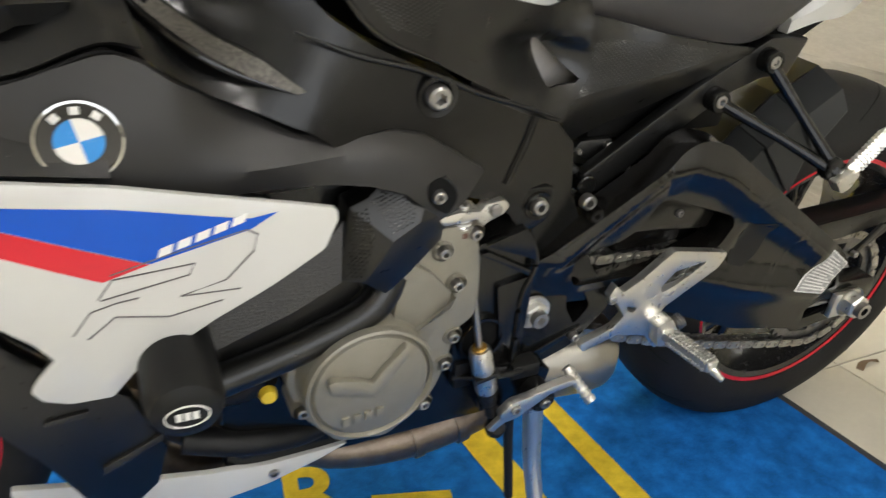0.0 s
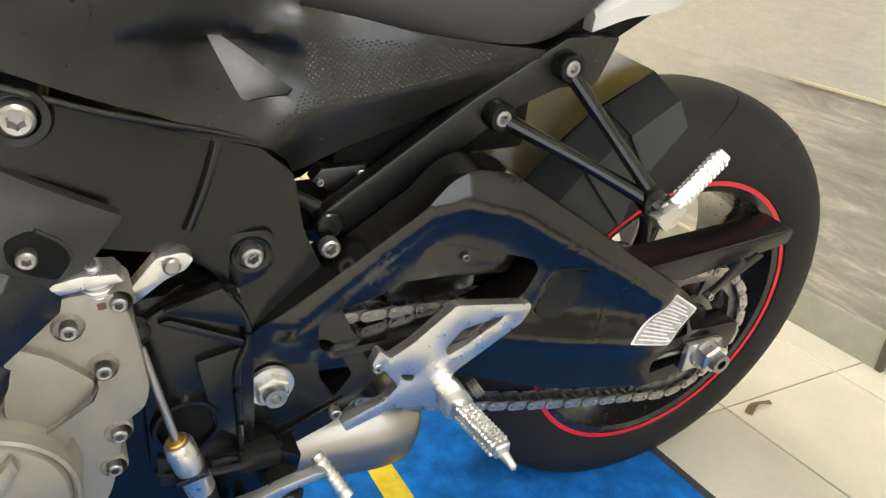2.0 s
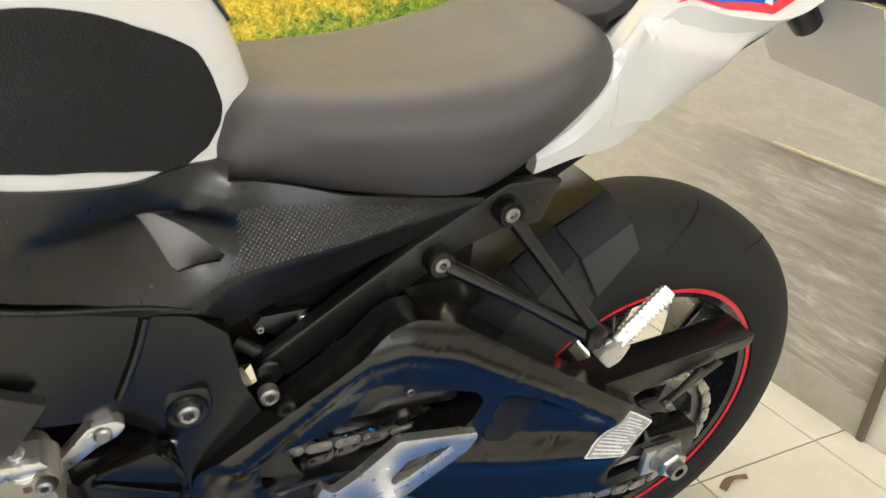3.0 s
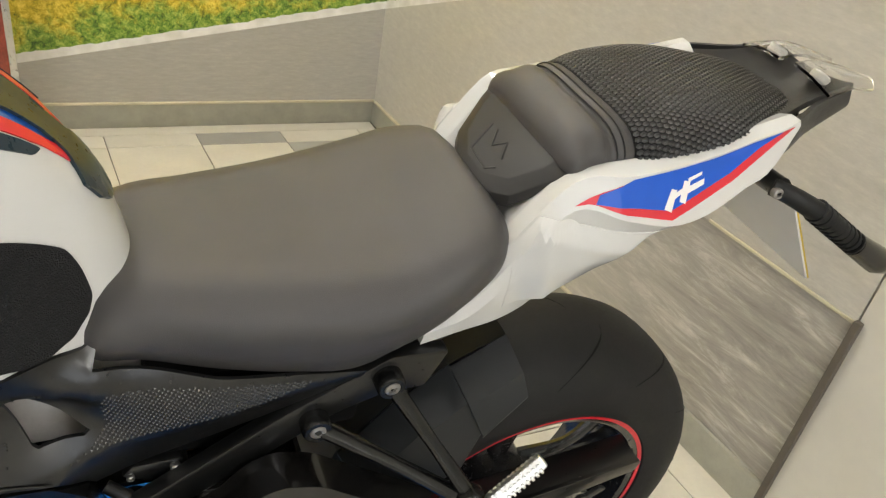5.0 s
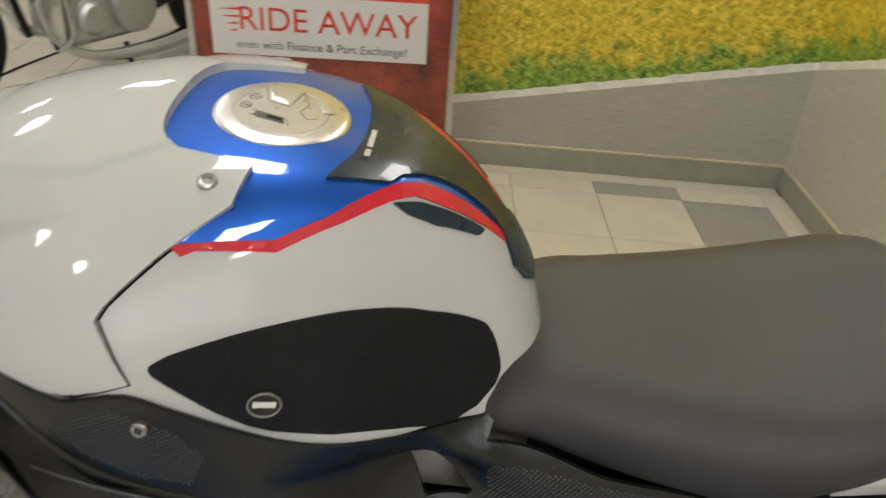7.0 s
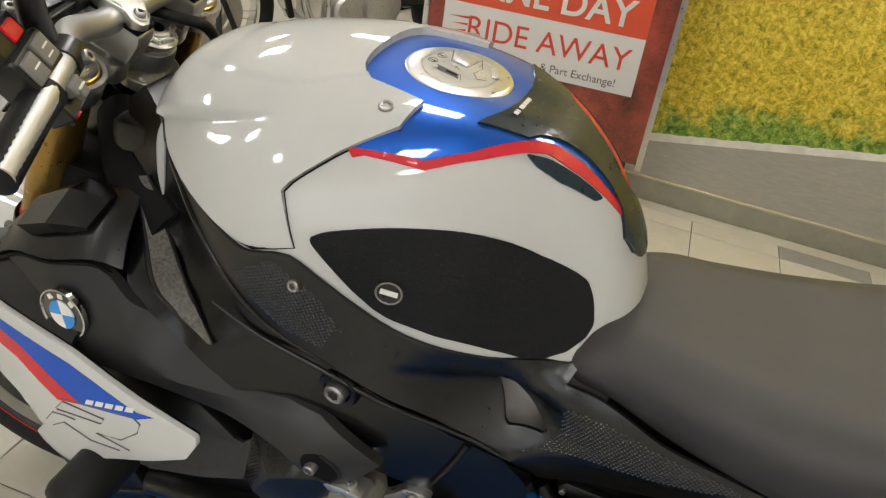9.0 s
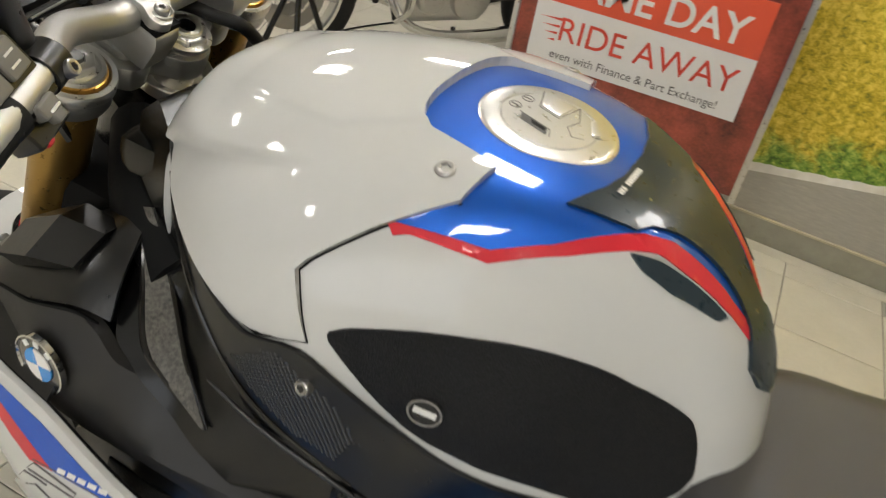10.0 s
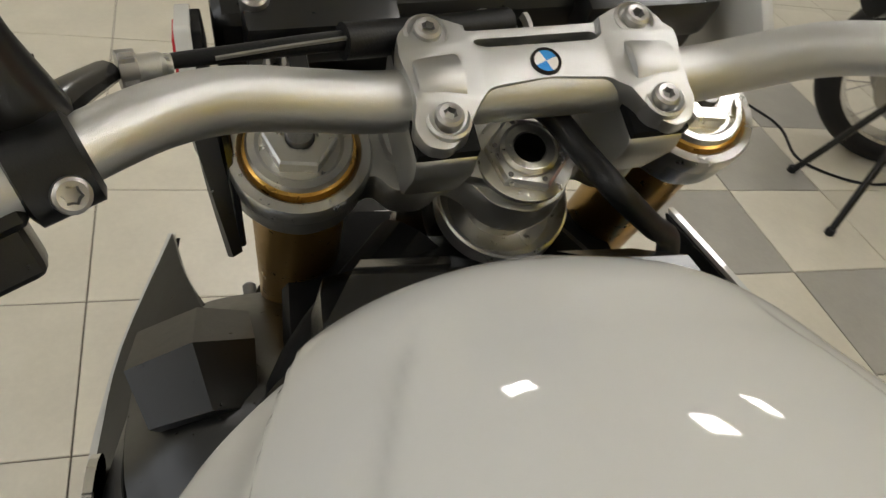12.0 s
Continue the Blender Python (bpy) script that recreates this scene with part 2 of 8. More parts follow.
def mirror(bm):
    """The same on the machine's other side."""
    bmesh.ops.transform(bm, matrix=Matrix.Diagonal((1, -1, 1, 1)), verts=bm.verts)
    bmesh.ops.reverse_faces(bm, faces=bm.faces)
    return bm


def rounded(pts, r, n=4):
    """An outline with its corners rounded."""
    out = []
    for i, p in enumerate(pts):
        a, b, c = Vector(pts[i - 1]), Vector(p), Vector(pts[(i + 1) % len(pts)])
        cut = min(r, (a - b).length * 0.45, (c - b).length * 0.45)
        s, e = b + (a - b).normalized() * cut, b + (c - b).normalized() * cut
        for k in range(n + 1):
            t = k / n
            out.append(tuple((1 - t) ** 2 * s + 2 * t * (1 - t) * b + t * t * e))
    return out


def bevel_sharp(bm, width, segments=2, angle=40):
    bm.normal_update()
    edges = [e for e in bm.edges if len(e.link_faces) == 2 and e.calc_face_angle(0) > radians(angle)]
    if edges and width > 0:
        bmesh.ops.bevel(bm, geom=edges, offset=width, segments=segments, affect="EDGES", profile=0.6, clamp_overlap=True)
    return bm


def plate(outline, y0, y1, bevel=0.002, holes=(), lean=(0, 0, 0), r=0.0, tilt=None):
    """A flat plate drawn from the side, (x, z), from y0 to y1. lean: (at x, dy per x, dy per z at z=0.5)."""
    bm = bmesh.new()
    loops = []
    for k, line in enumerate((outline, *holes)):
        if r:
            line = rounded(line, r)
        vs = [bm.verts.new((x, y0, z)) for x, z in line]
        loops += [bm.edges.new((vs[i - 1], vs[i])) for i in range(len(vs))]
    if holes:
        bmesh.ops.triangle_fill(bm, edges=loops, use_beauty=True)
    else:
        bm.faces.new(list(bm.verts))
    got = bmesh.ops.extrude_face_region(bm, geom=list(bm.faces))
    bmesh.ops.translate(bm, vec=(0, y1 - y0, 0), verts=[v for v in got["geom"] if isinstance(v, bmesh.types.BMVert)])
    bevel_sharp(bm, bevel)
    x0, bx, bz = lean
    for v in bm.verts:
        v.co.y += bx * (v.co.x - x0) + bz * (v.co.z - 0.5)
    return bm


def slab(outline, z0, z1, bevel=0.002, holes=(), r=0.0):
    """The same drawn from above, (x, y)."""
    bm = plate(outline, 0, z1 - z0, bevel, holes, r=r)
    for v in bm.verts:
        v.co = (v.co.x, v.co.z, z0 + v.co.y)
    return bm


def box(x0, x1, y0, y1, z0, z1, bevel=0.0, segments=2):
    bm = bmesh.new()
    bmesh.ops.create_cube(bm, size=1.0)
    for v in bm.verts:
        v.co = (x0 + (v.co.x + 0.5) * (x1 - x0), y0 + (v.co.y + 0.5) * (y1 - y0), z0 + (v.co.z + 0.5) * (z1 - z0))
    if bevel:
        bmesh.ops.bevel(bm, geom=list(bm.edges), offset=bevel, segments=segments, affect="EDGES", profile=0.6)
    return bm


def turn(profile, n=32, axis="Y", at=(0, 0, 0), arc=1.0):
    """A turned form: (radius, along) pairs round an axis."""
    bm = bmesh.new()
    rings = []
    steps = n if arc >= 1 else n + 1
    for k in range(steps):
        a = 2 * math.pi * arc * k / n
        ring = []
        for r, h in profile:
            c, s = r * math.cos(a), r * math.sin(a)
            ring.append(bm.verts.new({"Y": (c, h, s), "Z": (c, s, h), "X": (h, c, s)}[axis]))
        rings.append(ring)
    for k in range(steps if arc >= 1 else n):
        a, b = rings[k], rings[(k + 1) % steps]
        for i in range(len(profile) - 1):
            bm.faces.new((a[i], a[i + 1], b[i + 1], b[i]))
    bmesh.ops.remove_doubles(bm, verts=bm.verts, dist=1e-5)
    bmesh.ops.translate(bm, vec=at, verts=bm.verts)
    return bm


def axis_to(a, b):
    """A pose at a with its z towards b."""
    a, b = Vector(a), Vector(b)
    return Matrix.Translation(a) @ (b - a).to_track_quat("Z", "X").to_matrix().to_4x4()


def rod(a, b, r0, r1=None, n=20, bevel=0.002):
    """A round bar from a to b."""
    r1 = r0 if r1 is None else r1
    d = (Vector(b) - Vector(a)).length
    k = min(bevel, r0 * 0.4, r1 * 0.4, d * 0.3)
    bm = turn([(0, 0), (r0 - k, 0), (r0, k), (r1, d - k), (r1 - k, d), (0, d)], n, "Z")
    return move(bm, axis_to(a, b))


def smooth_path(pts, n=8):
    pts = [Vector(p) for p in pts]
    q = [2 * pts[0] - pts[1], *pts, 2 * pts[-1] - pts[-2]]
    out = []
    for k in range(1, len(q) - 2):
        for i in range(n):
            u = i / n
            out.append(0.5 * (2 * q[k] + (q[k + 1] - q[k - 1]) * u + (2 * q[k - 1] - 5 * q[k] + 4 * q[k + 1] - q[k + 2]) * u * u + (3 * q[k] - q[k - 1] - 3 * q[k + 1] + q[k + 2]) * u**3))
    return out + [pts[-1]]


def tube(pts, r, n=14, smooth=8, flat=1.0, up=(0, 0, 1)):
    """A bent tube along points; r may be a list, one radius a point."""
    radii = list(r) if isinstance(r, (list, tuple)) else [r] * len(pts)
    path = smooth_path(pts, smooth) if smooth else [Vector(p) for p in pts]
    where = np.linspace(0, len(pts) - 1, len(path))
    rad = np.interp(where, range(len(pts)), radii)
    bm = bmesh.new()
    rings = []
    up = Vector(up)
    for i, p in enumerate(path):
        d = (path[min(i + 1, len(path) - 1)] - path[max(i - 1, 0)]).normalized()
        s = d.cross(up)
        s = s.normalized() if s.length > 1e-4 else Vector((0, 1, 0))
        t = s.cross(d).normalized()
        rings.append([bm.verts.new(p + float(rad[i]) * (math.cos(2 * math.pi * k / n) * s + flat * math.sin(2 * math.pi * k / n) * t)) for k in range(n)])
    for a, b in zip(rings, rings[1:]):
        for k in range(n):
            bm.faces.new((a[k], a[(k + 1) % n], b[(k + 1) % n], b[k]))
    bm.faces.new(rings[0])
    bm.faces.new(rings[-1])
    return bm


def sheet(rows, thick, steps=5, bevel=0.0):
    """A curved panel through rows of points, with a thickness; rows run the same way with as many points each."""
    fine = [smooth_path(r, steps) for r in rows]
    cols = [smooth_path(c, steps) if len(c) > 2 else [c[0].lerp(c[1], k / steps) for k in range(steps + 1)] for c in zip(*fine)]
    bm = bmesh.new()
    grid = [[bm.verts.new(p) for p in c] for c in cols]
    for a, b in zip(grid, grid[1:]):
        for i in range(len(a) - 1):
            bm.faces.new((a[i], a[i + 1], b[i + 1], b[i]))
    bm.normal_update()
    normals = {v: v.normal.copy() for v in bm.verts}
    got = bmesh.ops.duplicate(bm, geom=list(bm.verts) + list(bm.edges) + list(bm.faces))
    twin = {v: got["vert_map"][v] for v in normals}
    for v, w in twin.items():
        w.co = v.co - normals[v] * thick
    border = [e for e in bm.edges if e.is_boundary and e.verts[0] in twin and e.verts[1] in twin]
    for e in border:
        a, b = e.verts
        bm.faces.new((a, b, twin[b], twin[a]))
    return bm


def hex_nut(at, r, h, axis_end, hole=0.0):
    """A hexagon nut standing on a point, towards axis_end."""
    bm = bmesh.new()
    pr = [(hole, 0), (r, 0), (r, h * 0.85), (r * 0.88, h), (hole, h)] if hole else [(0, 0), (r, 0), (r, h * 0.85), (r * 0.88, h), (0, h)]
    bm.free()
    return move(turn(pr, 6, "Z"), axis_to(at, axis_end))


def bolt(at, towards, r=0.008, h=0.006, socket=0.45):
    """A round-headed screw with a star socket."""
    r *= 0.88
    k = r * socket
    bm = turn([(0, -h * 0.15), (k * 0.9, -h * 0.1), (k * 1.05, h * 0.95), (r * 0.75, h), (r * 0.95, h * 0.8), (r, h * 0.5), (r, -0.004)], 18, "Z")
    for v in bm.verts:
        d = math.hypot(v.co.x, v.co.y)
        if 0.2 * k < d < 1.2 * k:
            a = math.atan2(v.co.y, v.co.x)
            f = 1 + 0.16 * math.cos(6 * a)
            v.co.x *= f
            v.co.y *= f
    a = Vector(at)
    return move(bm, axis_to(a, a + Vector(towards)))


def lettering(text, size, m, thick=0.0006, align="CENTER", shear=0.0, bold=0.0):
    """Words in the built-in font, as a mesh."""
    cu = bpy.data.curves.new("letters", "FONT")
    cu.body, cu.size, cu.align_x, cu.align_y, cu.extrude, cu.shear, cu.offset = text, size, align, "CENTER", thick, shear, bold
    ob = bpy.data.objects.new("letters", cu)
    scene.collection.objects.link(ob)
    me = bpy.data.meshes.new_from_object(ob.evaluated_get(bpy.context.evaluated_depsgraph_get()))
    bpy.data.objects.remove(ob)
    bm = bmesh.new()
    bm.from_mesh(me)
    bpy.data.meshes.remove(me)
    return move(bm, m)



class Section_surface:
    """A left-right symmetric body: stations along x, each a half section of (half-width, height)."""

    def __init__(self, stations, sharp=False):
        self.sharp = sharp
        self.xs = np.array([s[0] for s in stations])
        self.pts = np.array([s[1] for s in stations], float)
        self.slopes = np.gradient(self.pts, self.xs, axis=0)
        self.kept = {}

    def section(self, x):
        key = round(float(x), 4)
        if key not in self.kept:
            self.kept[key] = self.drawn(key)
        return self.kept[key]

    def drawn(self, x):
        i = int(np.clip(np.searchsorted(self.xs, x) - 1, 0, len(self.xs) - 2))
        h = self.xs[i + 1] - self.xs[i]
        t = min(max((x - self.xs[i]) / h, 0.0), 1.0)
        a, b, c, d = 2 * t**3 - 3 * t**2 + 1, t**3 - 2 * t**2 + t, -2 * t**3 + 3 * t**2, t**3 - t**2
        p = a * self.pts[i] + b * h * self.slopes[i] + c * self.pts[i + 1] + d * h * self.slopes[i + 1]
        q = np.vstack([p[1] * (-1, 1), p, 2 * p[-1] - p[-2]])
        out = []
        for k in range(1, len(q) - 2):
            for u in np.arange(8) / 8:
                if self.sharp and k > 2:
                    out.append(q[k] + (q[k + 1] - q[k]) * u)
                    continue
                out.append(0.5 * (2 * q[k] + (q[k + 1] - q[k - 1]) * u + (2 * q[k - 1] - 5 * q[k] + 4 * q[k + 1] - q[k + 2]) * u * u + (3 * q[k] - q[k - 1] - 3 * q[k + 1] + q[k + 2]) * u**3))
        out.append(q[-2])
        out = np.array(out)
        run = np.r_[0, np.cumsum(np.linalg.norm(np.diff(out, axis=0), axis=1))]
        return out, run

    def girth(self, x):
        return self.section(x)[1][-1]

    def at(self, x, s):
        """The place at x and s metres round the section from the crown, left positive."""
        out, run = self.section(x)
        y, z = np.interp(abs(s), run, out[:, 0]), np.interp(abs(s), run, out[:, 1])
        return np.array((x, -math.copysign(y, s), z))

    def normal(self, x, s):
        e = 0.004
        du = self.at(min(x + e, self.xs[-1]), s) - self.at(max(x - e, self.xs[0]), s)
        dv = self.at(x, s + e) - self.at(x, s - e)
        n = np.cross(du, -dv)
        size = np.linalg.norm(n)
        return n / size if size > 1e-9 else np.array((0.0, 0.0, 1.0))



def grid_fill(outline, step):
    """A flat outline cut into small cells."""
    bm = bmesh.new()
    bm.faces.new([bm.verts.new((a, b, 0)) for a, b in outline])
    xs, ys = [p[0] for p in outline], [p[1] for p in outline]
    for axis, lo, hi in ((0, min(xs), max(xs)), (1, min(ys), max(ys))):
        count = max(int((hi - lo) / step), 1)
        for k in range(1, count):
            co, no = [0, 0, 0], [0, 0, 0]
            co[axis], no[axis] = lo + (hi - lo) * k / count, 1
            bmesh.ops.bisect_plane(bm, geom=list(bm.verts) + list(bm.edges) + list(bm.faces), plane_co=co, plane_no=no, dist=1e-6)
    return bm


def laid(surface, outline, off, thick, step=0.012, r=0.0, relief=None):
    """A skin on a body: an outline in (x, round the section), off above it and thick, with its edge turned down."""
    bm = grid_fill(rounded(outline, r) if r else outline, step)
    bm.normal_update()
    low = {}
    for v in bm.verts:
        x, s = v.co.x, v.co.y
        p, n = Vector(surface.at(x, s)), Vector(surface.normal(x, s))
        v.co, low[v] = p + n * (off + thick + (relief(x, abs(s)) if relief else 0.0)), p + n * (off - 0.0015)
    border = [e for e in bm.edges if e.is_boundary]
    down = {v: bm.verts.new(low[v]) for e in border for v in e.verts}
    for e in border:
        a, b = e.verts
        bm.faces.new((a, b, down[b], down[a]))
    edges = [e for e in border]
    bm.normal_update()
    bmesh.ops.bevel(bm, geom=edges, offset=min(thick * 0.5, 0.0015), segments=1, affect="EDGES", clamp_overlap=True)
    return bm


def body_of(surface, n=26, step=0.012, limit=None):
    """The whole body, both sides, closed in front, behind and below."""
    bm = bmesh.new()
    count = max(int((surface.xs[-1] - surface.xs[0]) / step), 4)
    rows = []
    for x in np.linspace(surface.xs[0], surface.xs[-1], count + 1):
        g = min(surface.girth(x), limit(x)) if limit else surface.girth(x)
        if surface.sharp:
            stops = surface.section(x)[1][::4]
            n = len(stops) - 1
            rows.append([bm.verts.new(surface.at(x, math.copysign(stops[abs(k)], k))) for k in range(-n, n + 1)])
        else:
            rows.append([bm.verts.new(surface.at(x, g * k / n)) for k in range(-n, n + 1)])
    for a, b in zip(rows, rows[1:]):
        for i in range(2 * n):
            bm.faces.new((a[i], a[i + 1], b[i + 1], b[i]))
        bm.faces.new((a[0], b[0], b[-1], a[-1]))
    bm.faces.new(rows[0])
    bm.faces.new(rows[-1])
    return bm


def ease(a, b, v):
    t = min(max((v - a) / (b - a), 0.0), 1.0)
    return t * t * (3 - 2 * t)


def through_depths(ctrl):
    """A smooth depth over (x, z) through a few known ones."""
    c = np.array(ctrl, float)

    def kernel(d):
        return np.where(d > 1e-9, d * d * np.log(np.maximum(d, 1e-9)), 0.0)

    n = len(c)
    k = kernel(np.linalg.norm(c[:, None, :2] - c[None, :, :2], axis=2)) + 1e-5 * np.eye(n)
    p = np.c_[np.ones(n), c[:, :2]]
    w = np.linalg.solve(np.block([[k, p], [p.T, np.zeros((3, 3))]]), np.r_[c[:, 2], 0, 0, 0])

    def depth(x, z):
        return float(kernel(np.hypot(c[:, 0] - x, c[:, 1] - z)) @ w[:n] + w[n] + w[n + 1] * x + w[n + 2] * z)

    return depth


def skin(outline, depth, thick, holes=(), step=0.02, r=0.0, off=0.0, bevel=0.0):
    """A curved panel: outline in (x, z), depth(x, z) to the left of the middle, thickness inwards."""
    bm = bmesh.new()
    loops = []
    for line in (outline, *holes):
        if r:
            line = rounded(line, r)
        vs = [bm.verts.new((x, 0, z)) for x, z in line]
        loops += [bm.edges.new((vs[i - 1], vs[i])) for i in range(len(vs))]
    if holes:
        bmesh.ops.triangle_fill(bm, edges=loops, use_beauty=True)
    else:
        bm.faces.new(list(bm.verts))
    for axis in (0, 2):
        lo, hi = min(v.co[axis] for v in bm.verts), max(v.co[axis] for v in bm.verts)
        count = max(int((hi - lo) / step), 1)
        for k in range(1, count):
            co, no = [0, 0, 0], [0, 0, 0]
            co[axis], no[axis] = lo + (hi - lo) * k / count, 1
            bmesh.ops.bisect_plane(bm, geom=list(bm.verts) + list(bm.edges) + list(bm.faces), plane_co=co, plane_no=no, dist=1e-6)
    for v in bm.verts:
        v.co.y = -(depth(v.co.x, v.co.z) + off)
    got = bmesh.ops.extrude_face_region(bm, geom=list(bm.faces))
    bmesh.ops.translate(bm, vec=(0, thick, 0), verts=[v for v in got["geom"] if isinstance(v, bmesh.types.BMVert)])
    if bevel:
        bevel_sharp(bm, bevel, 2, 60)
    return bm


def height_of(line, x):
    return float(np.interp(x, [p[0] for p in line], [p[1] for p in line]))


def inside(line, x, z):
    hit = False
    for (a, b), (c, d) in zip(line, line[1:] + line[:1]):
        if (b > z) != (d > z) and x < a + (z - b) * (c - a) / (d - b):
            hit = not hit
    return hit


def away(line, x, z):
    """How far a point lies from a drawn line."""
    best = 9.0
    for (a, b), (c, d) in zip(line, line[1:]):
        t = min(max(((x - a) * (c - a) + (z - b) * (d - b)) / ((c - a) ** 2 + (d - b) ** 2), 0.0), 1.0)
        best = min(best, math.hypot(x - a - t * (c - a), z - b - t * (d - b)))
    return best


TANK = Section_surface([
    (-1.035, [(0, 0.9661), (0.035, 0.9583), (0.07, 0.9412), (0.092, 0.9167), (0.1, 0.88), (0.1, 0.85)]),
    (-1.01, [(0, 0.9878), (0.045, 0.983), (0.085, 0.9619), (0.112, 0.9301), (0.124, 0.885), (0.122, 0.845)]),
    (-0.96, [(0, 1.0049), (0.055, 0.9977), (0.102, 0.9772), (0.142, 0.9373), (0.158, 0.885), (0.155, 0.84)]),
    (-0.9, [(0, 1.0231), (0.062, 1.0139), (0.118, 0.9882), (0.168, 0.9441), (0.188, 0.895), (0.182, 0.835)]),
    (-0.81, [(0, 1.0304), (0.065, 1.0253), (0.13, 1.0062), (0.178, 0.9614), (0.196, 0.905), (0.186, 0.84)]),
    (-0.73, [(0, 1.0245), (0.06, 1.0248), (0.115, 1.009), (0.154, 0.9595), (0.172, 0.885), (0.163, 0.815)]),
    (-0.66, [(0, 1.015), (0.05, 1.0158), (0.09, 1.0035), (0.124, 0.946), (0.147, 0.875), (0.151, 0.795)]),
    (-0.6, [(0, 0.9956), (0.036, 0.9938), (0.066, 0.9781), (0.087, 0.9253), (0.108, 0.865), (0.122, 0.785)]),
    (-0.55, [(0, 0.9465), (0.028, 0.9464), (0.048, 0.9322), (0.062, 0.896), (0.078, 0.85), (0.1, 0.778)]),
    (-0.515, [(0, 0.893), (0.022, 0.888), (0.038, 0.873), (0.052, 0.85), (0.063, 0.825), (0.078, 0.78)]),
    (-0.498, [(0, 0.84), (0.02, 0.838), (0.034, 0.83), (0.045, 0.818), (0.052, 0.805), (0.056, 0.785)]),
])

# ---- the showroom ----
X_SIDE, Y_BACK, Y_FAR, X_FAR, Y_NEAR, CEILING = 0.72, 2.168, 5.6, -5.2, -3.2, 2.75
# the back wall stands a little askew: its own frame has the face at y = 0
NORTH = Matrix.Translation((0, Y_BACK, 0)) @ Matrix.Rotation(math.atan(-0.068), 4, "Z")

bm = box(X_FAR, X_SIDE + 0.2, Y_NEAR, Y_FAR, -0.10, -0.004)
floor = thing("floor", bm, GROUT, "cream and grey tiled showroom floor with dirty grout", "floor", kind="structure")
tagged(thing("ceiling", box(X_FAR, X_SIDE + 0.2, Y_NEAR, Y_FAR, CEILING, CEILING + 0.1), PAINT, "plain white ceiling with light panels", "ceiling"), kind="structure")
thing("wall_north", move(box(-1.0, X_SIDE + 0.3, 0, 0.15, -0.004, CEILING), NORTH), MURAL_BACK, "wall covered by a printed mural of road and flower meadow", "wall", kind="structure")
thing("wall_east", box(X_SIDE, X_SIDE + 0.15, 0.07, Y_BACK + 0.1, -0.004, CEILING), MURAL_SIDE, "wall covered by a printed mural of pale asphalt", "wall", kind="structure")
thing("wall_east_2", box(X_SIDE, X_SIDE + 0.15, Y_NEAR, 0.066, -0.004, CEILING), PAINT_WALL, "plain off-white wall", "wall", kind="structure")
thing("wall_corner", box(-1.15, -1.0, Y_BACK + 0.062, Y_FAR, -0.004, CEILING), PAINT_WALL, "plain off-white return wall", "wall", kind="structure")
thing("wall_far", box(X_FAR, -1.15, Y_FAR, Y_FAR + 0.15, -0.004, CEILING), PAINT_WALL, "plain off-white far wall", "wall", kind="structure")
thing("wall_west", box(X_FAR - 0.15, X_FAR, Y_NEAR, Y_FAR, -0.004, CEILING), PAINT_WALL, "plain off-white wall", "wall", kind="structure")
# the shop front: a wall with a wide opening
bm = merge(box(X_FAR, X_SIDE + 0.2, Y_NEAR - 0.15, Y_NEAR, -0.004, 0.35), box(X_FAR, X_SIDE + 0.2, Y_NEAR - 0.15, Y_NEAR, 2.35, CEILING), box(X_FAR, -2.9, Y_NEAR - 0.15, Y_NEAR, 0.35, 2.35), box(0.6, X_SIDE + 0.2, Y_NEAR - 0.15, Y_NEAR, 0.35, 2.35))
thing("wall_south", bm, PAINT_WALL, "off-white shop front wall with a wide window opening", "wall", kind="structure")
area = bpy.data.lights.new("window_light", "AREA")
area.shape, area.size, area.size_y, area.energy, area.color = "RECTANGLE", 3.4, 1.9, WINDOW_POWER, (0.96, 0.98, 1.0)
new("window_light", area).matrix_world = look((-1.15, Y_NEAR - 0.05, 1.35), (-1.15, 0, 1.35))

thing("baseboard_north", move(box(-1.0, X_SIDE, -0.012, -0.001, 0, 0.087, 0.002), NORTH), SKIRT, "grey tiled skirting along the mural wall", "skirting", kind="structure")
thing("baseboard_east", box(X_SIDE - 0.012, X_SIDE - 0.001, 0.07, Y_BACK - 0.064, 0, 0.087, 0.002), SKIRT, "grey tiled skirting along the side wall", "skirting", kind="structure")
thing("trim_north", move(box(-1.0, X_SIDE - 0.002, -0.015, -0.001, 0.087, 0.094, 0.002), NORTH), SEALANT, "yellowed sealant line over the skirting", "trim", kind="structure")
thing("trim_side", box(X_SIDE - 0.014, X_SIDE - 0.001, 0.45, Y_BACK - 0.07, 0.087, 0.093, 0.002), SEALANT, "yellowed sealant line over the skirting", "trim", kind="structure")
thing("trim_floor", move(box(-1.0, X_SIDE - 0.014, -0.074, -0.012, -0.004, 0.001, 0.001), NORTH), TILE, "cream border strip along the back wall", "trim", kind="structure")
thing("trim_floor_side", box(X_SIDE - 0.066, X_SIDE - 0.012, 0.45, Y_BACK - 0.13, -0.004, 0.0012, 0.001), TILE, "cream border strip along the side wall", "trim", kind="structure")
thing("trim_east", box(X_SIDE - 0.006, X_SIDE - 0.001, 0.07, 0.44, 0.517, 0.524, 0.002), SEALANT, "pale strip on the side wall", "trim", kind="structure")
thing("trim_edge", box(X_SIDE - 0.016, X_SIDE - 0.001, 0.055, 0.07, 0, 0.53, 0.003), mat("brown_edge_strip", (0.10, 0.085, 0.065), 0.5), "dark brown vertical edge strip", "trim", kind="structure")

# tiles: two fields that meet under the carpet
TILE_SIZE = {}


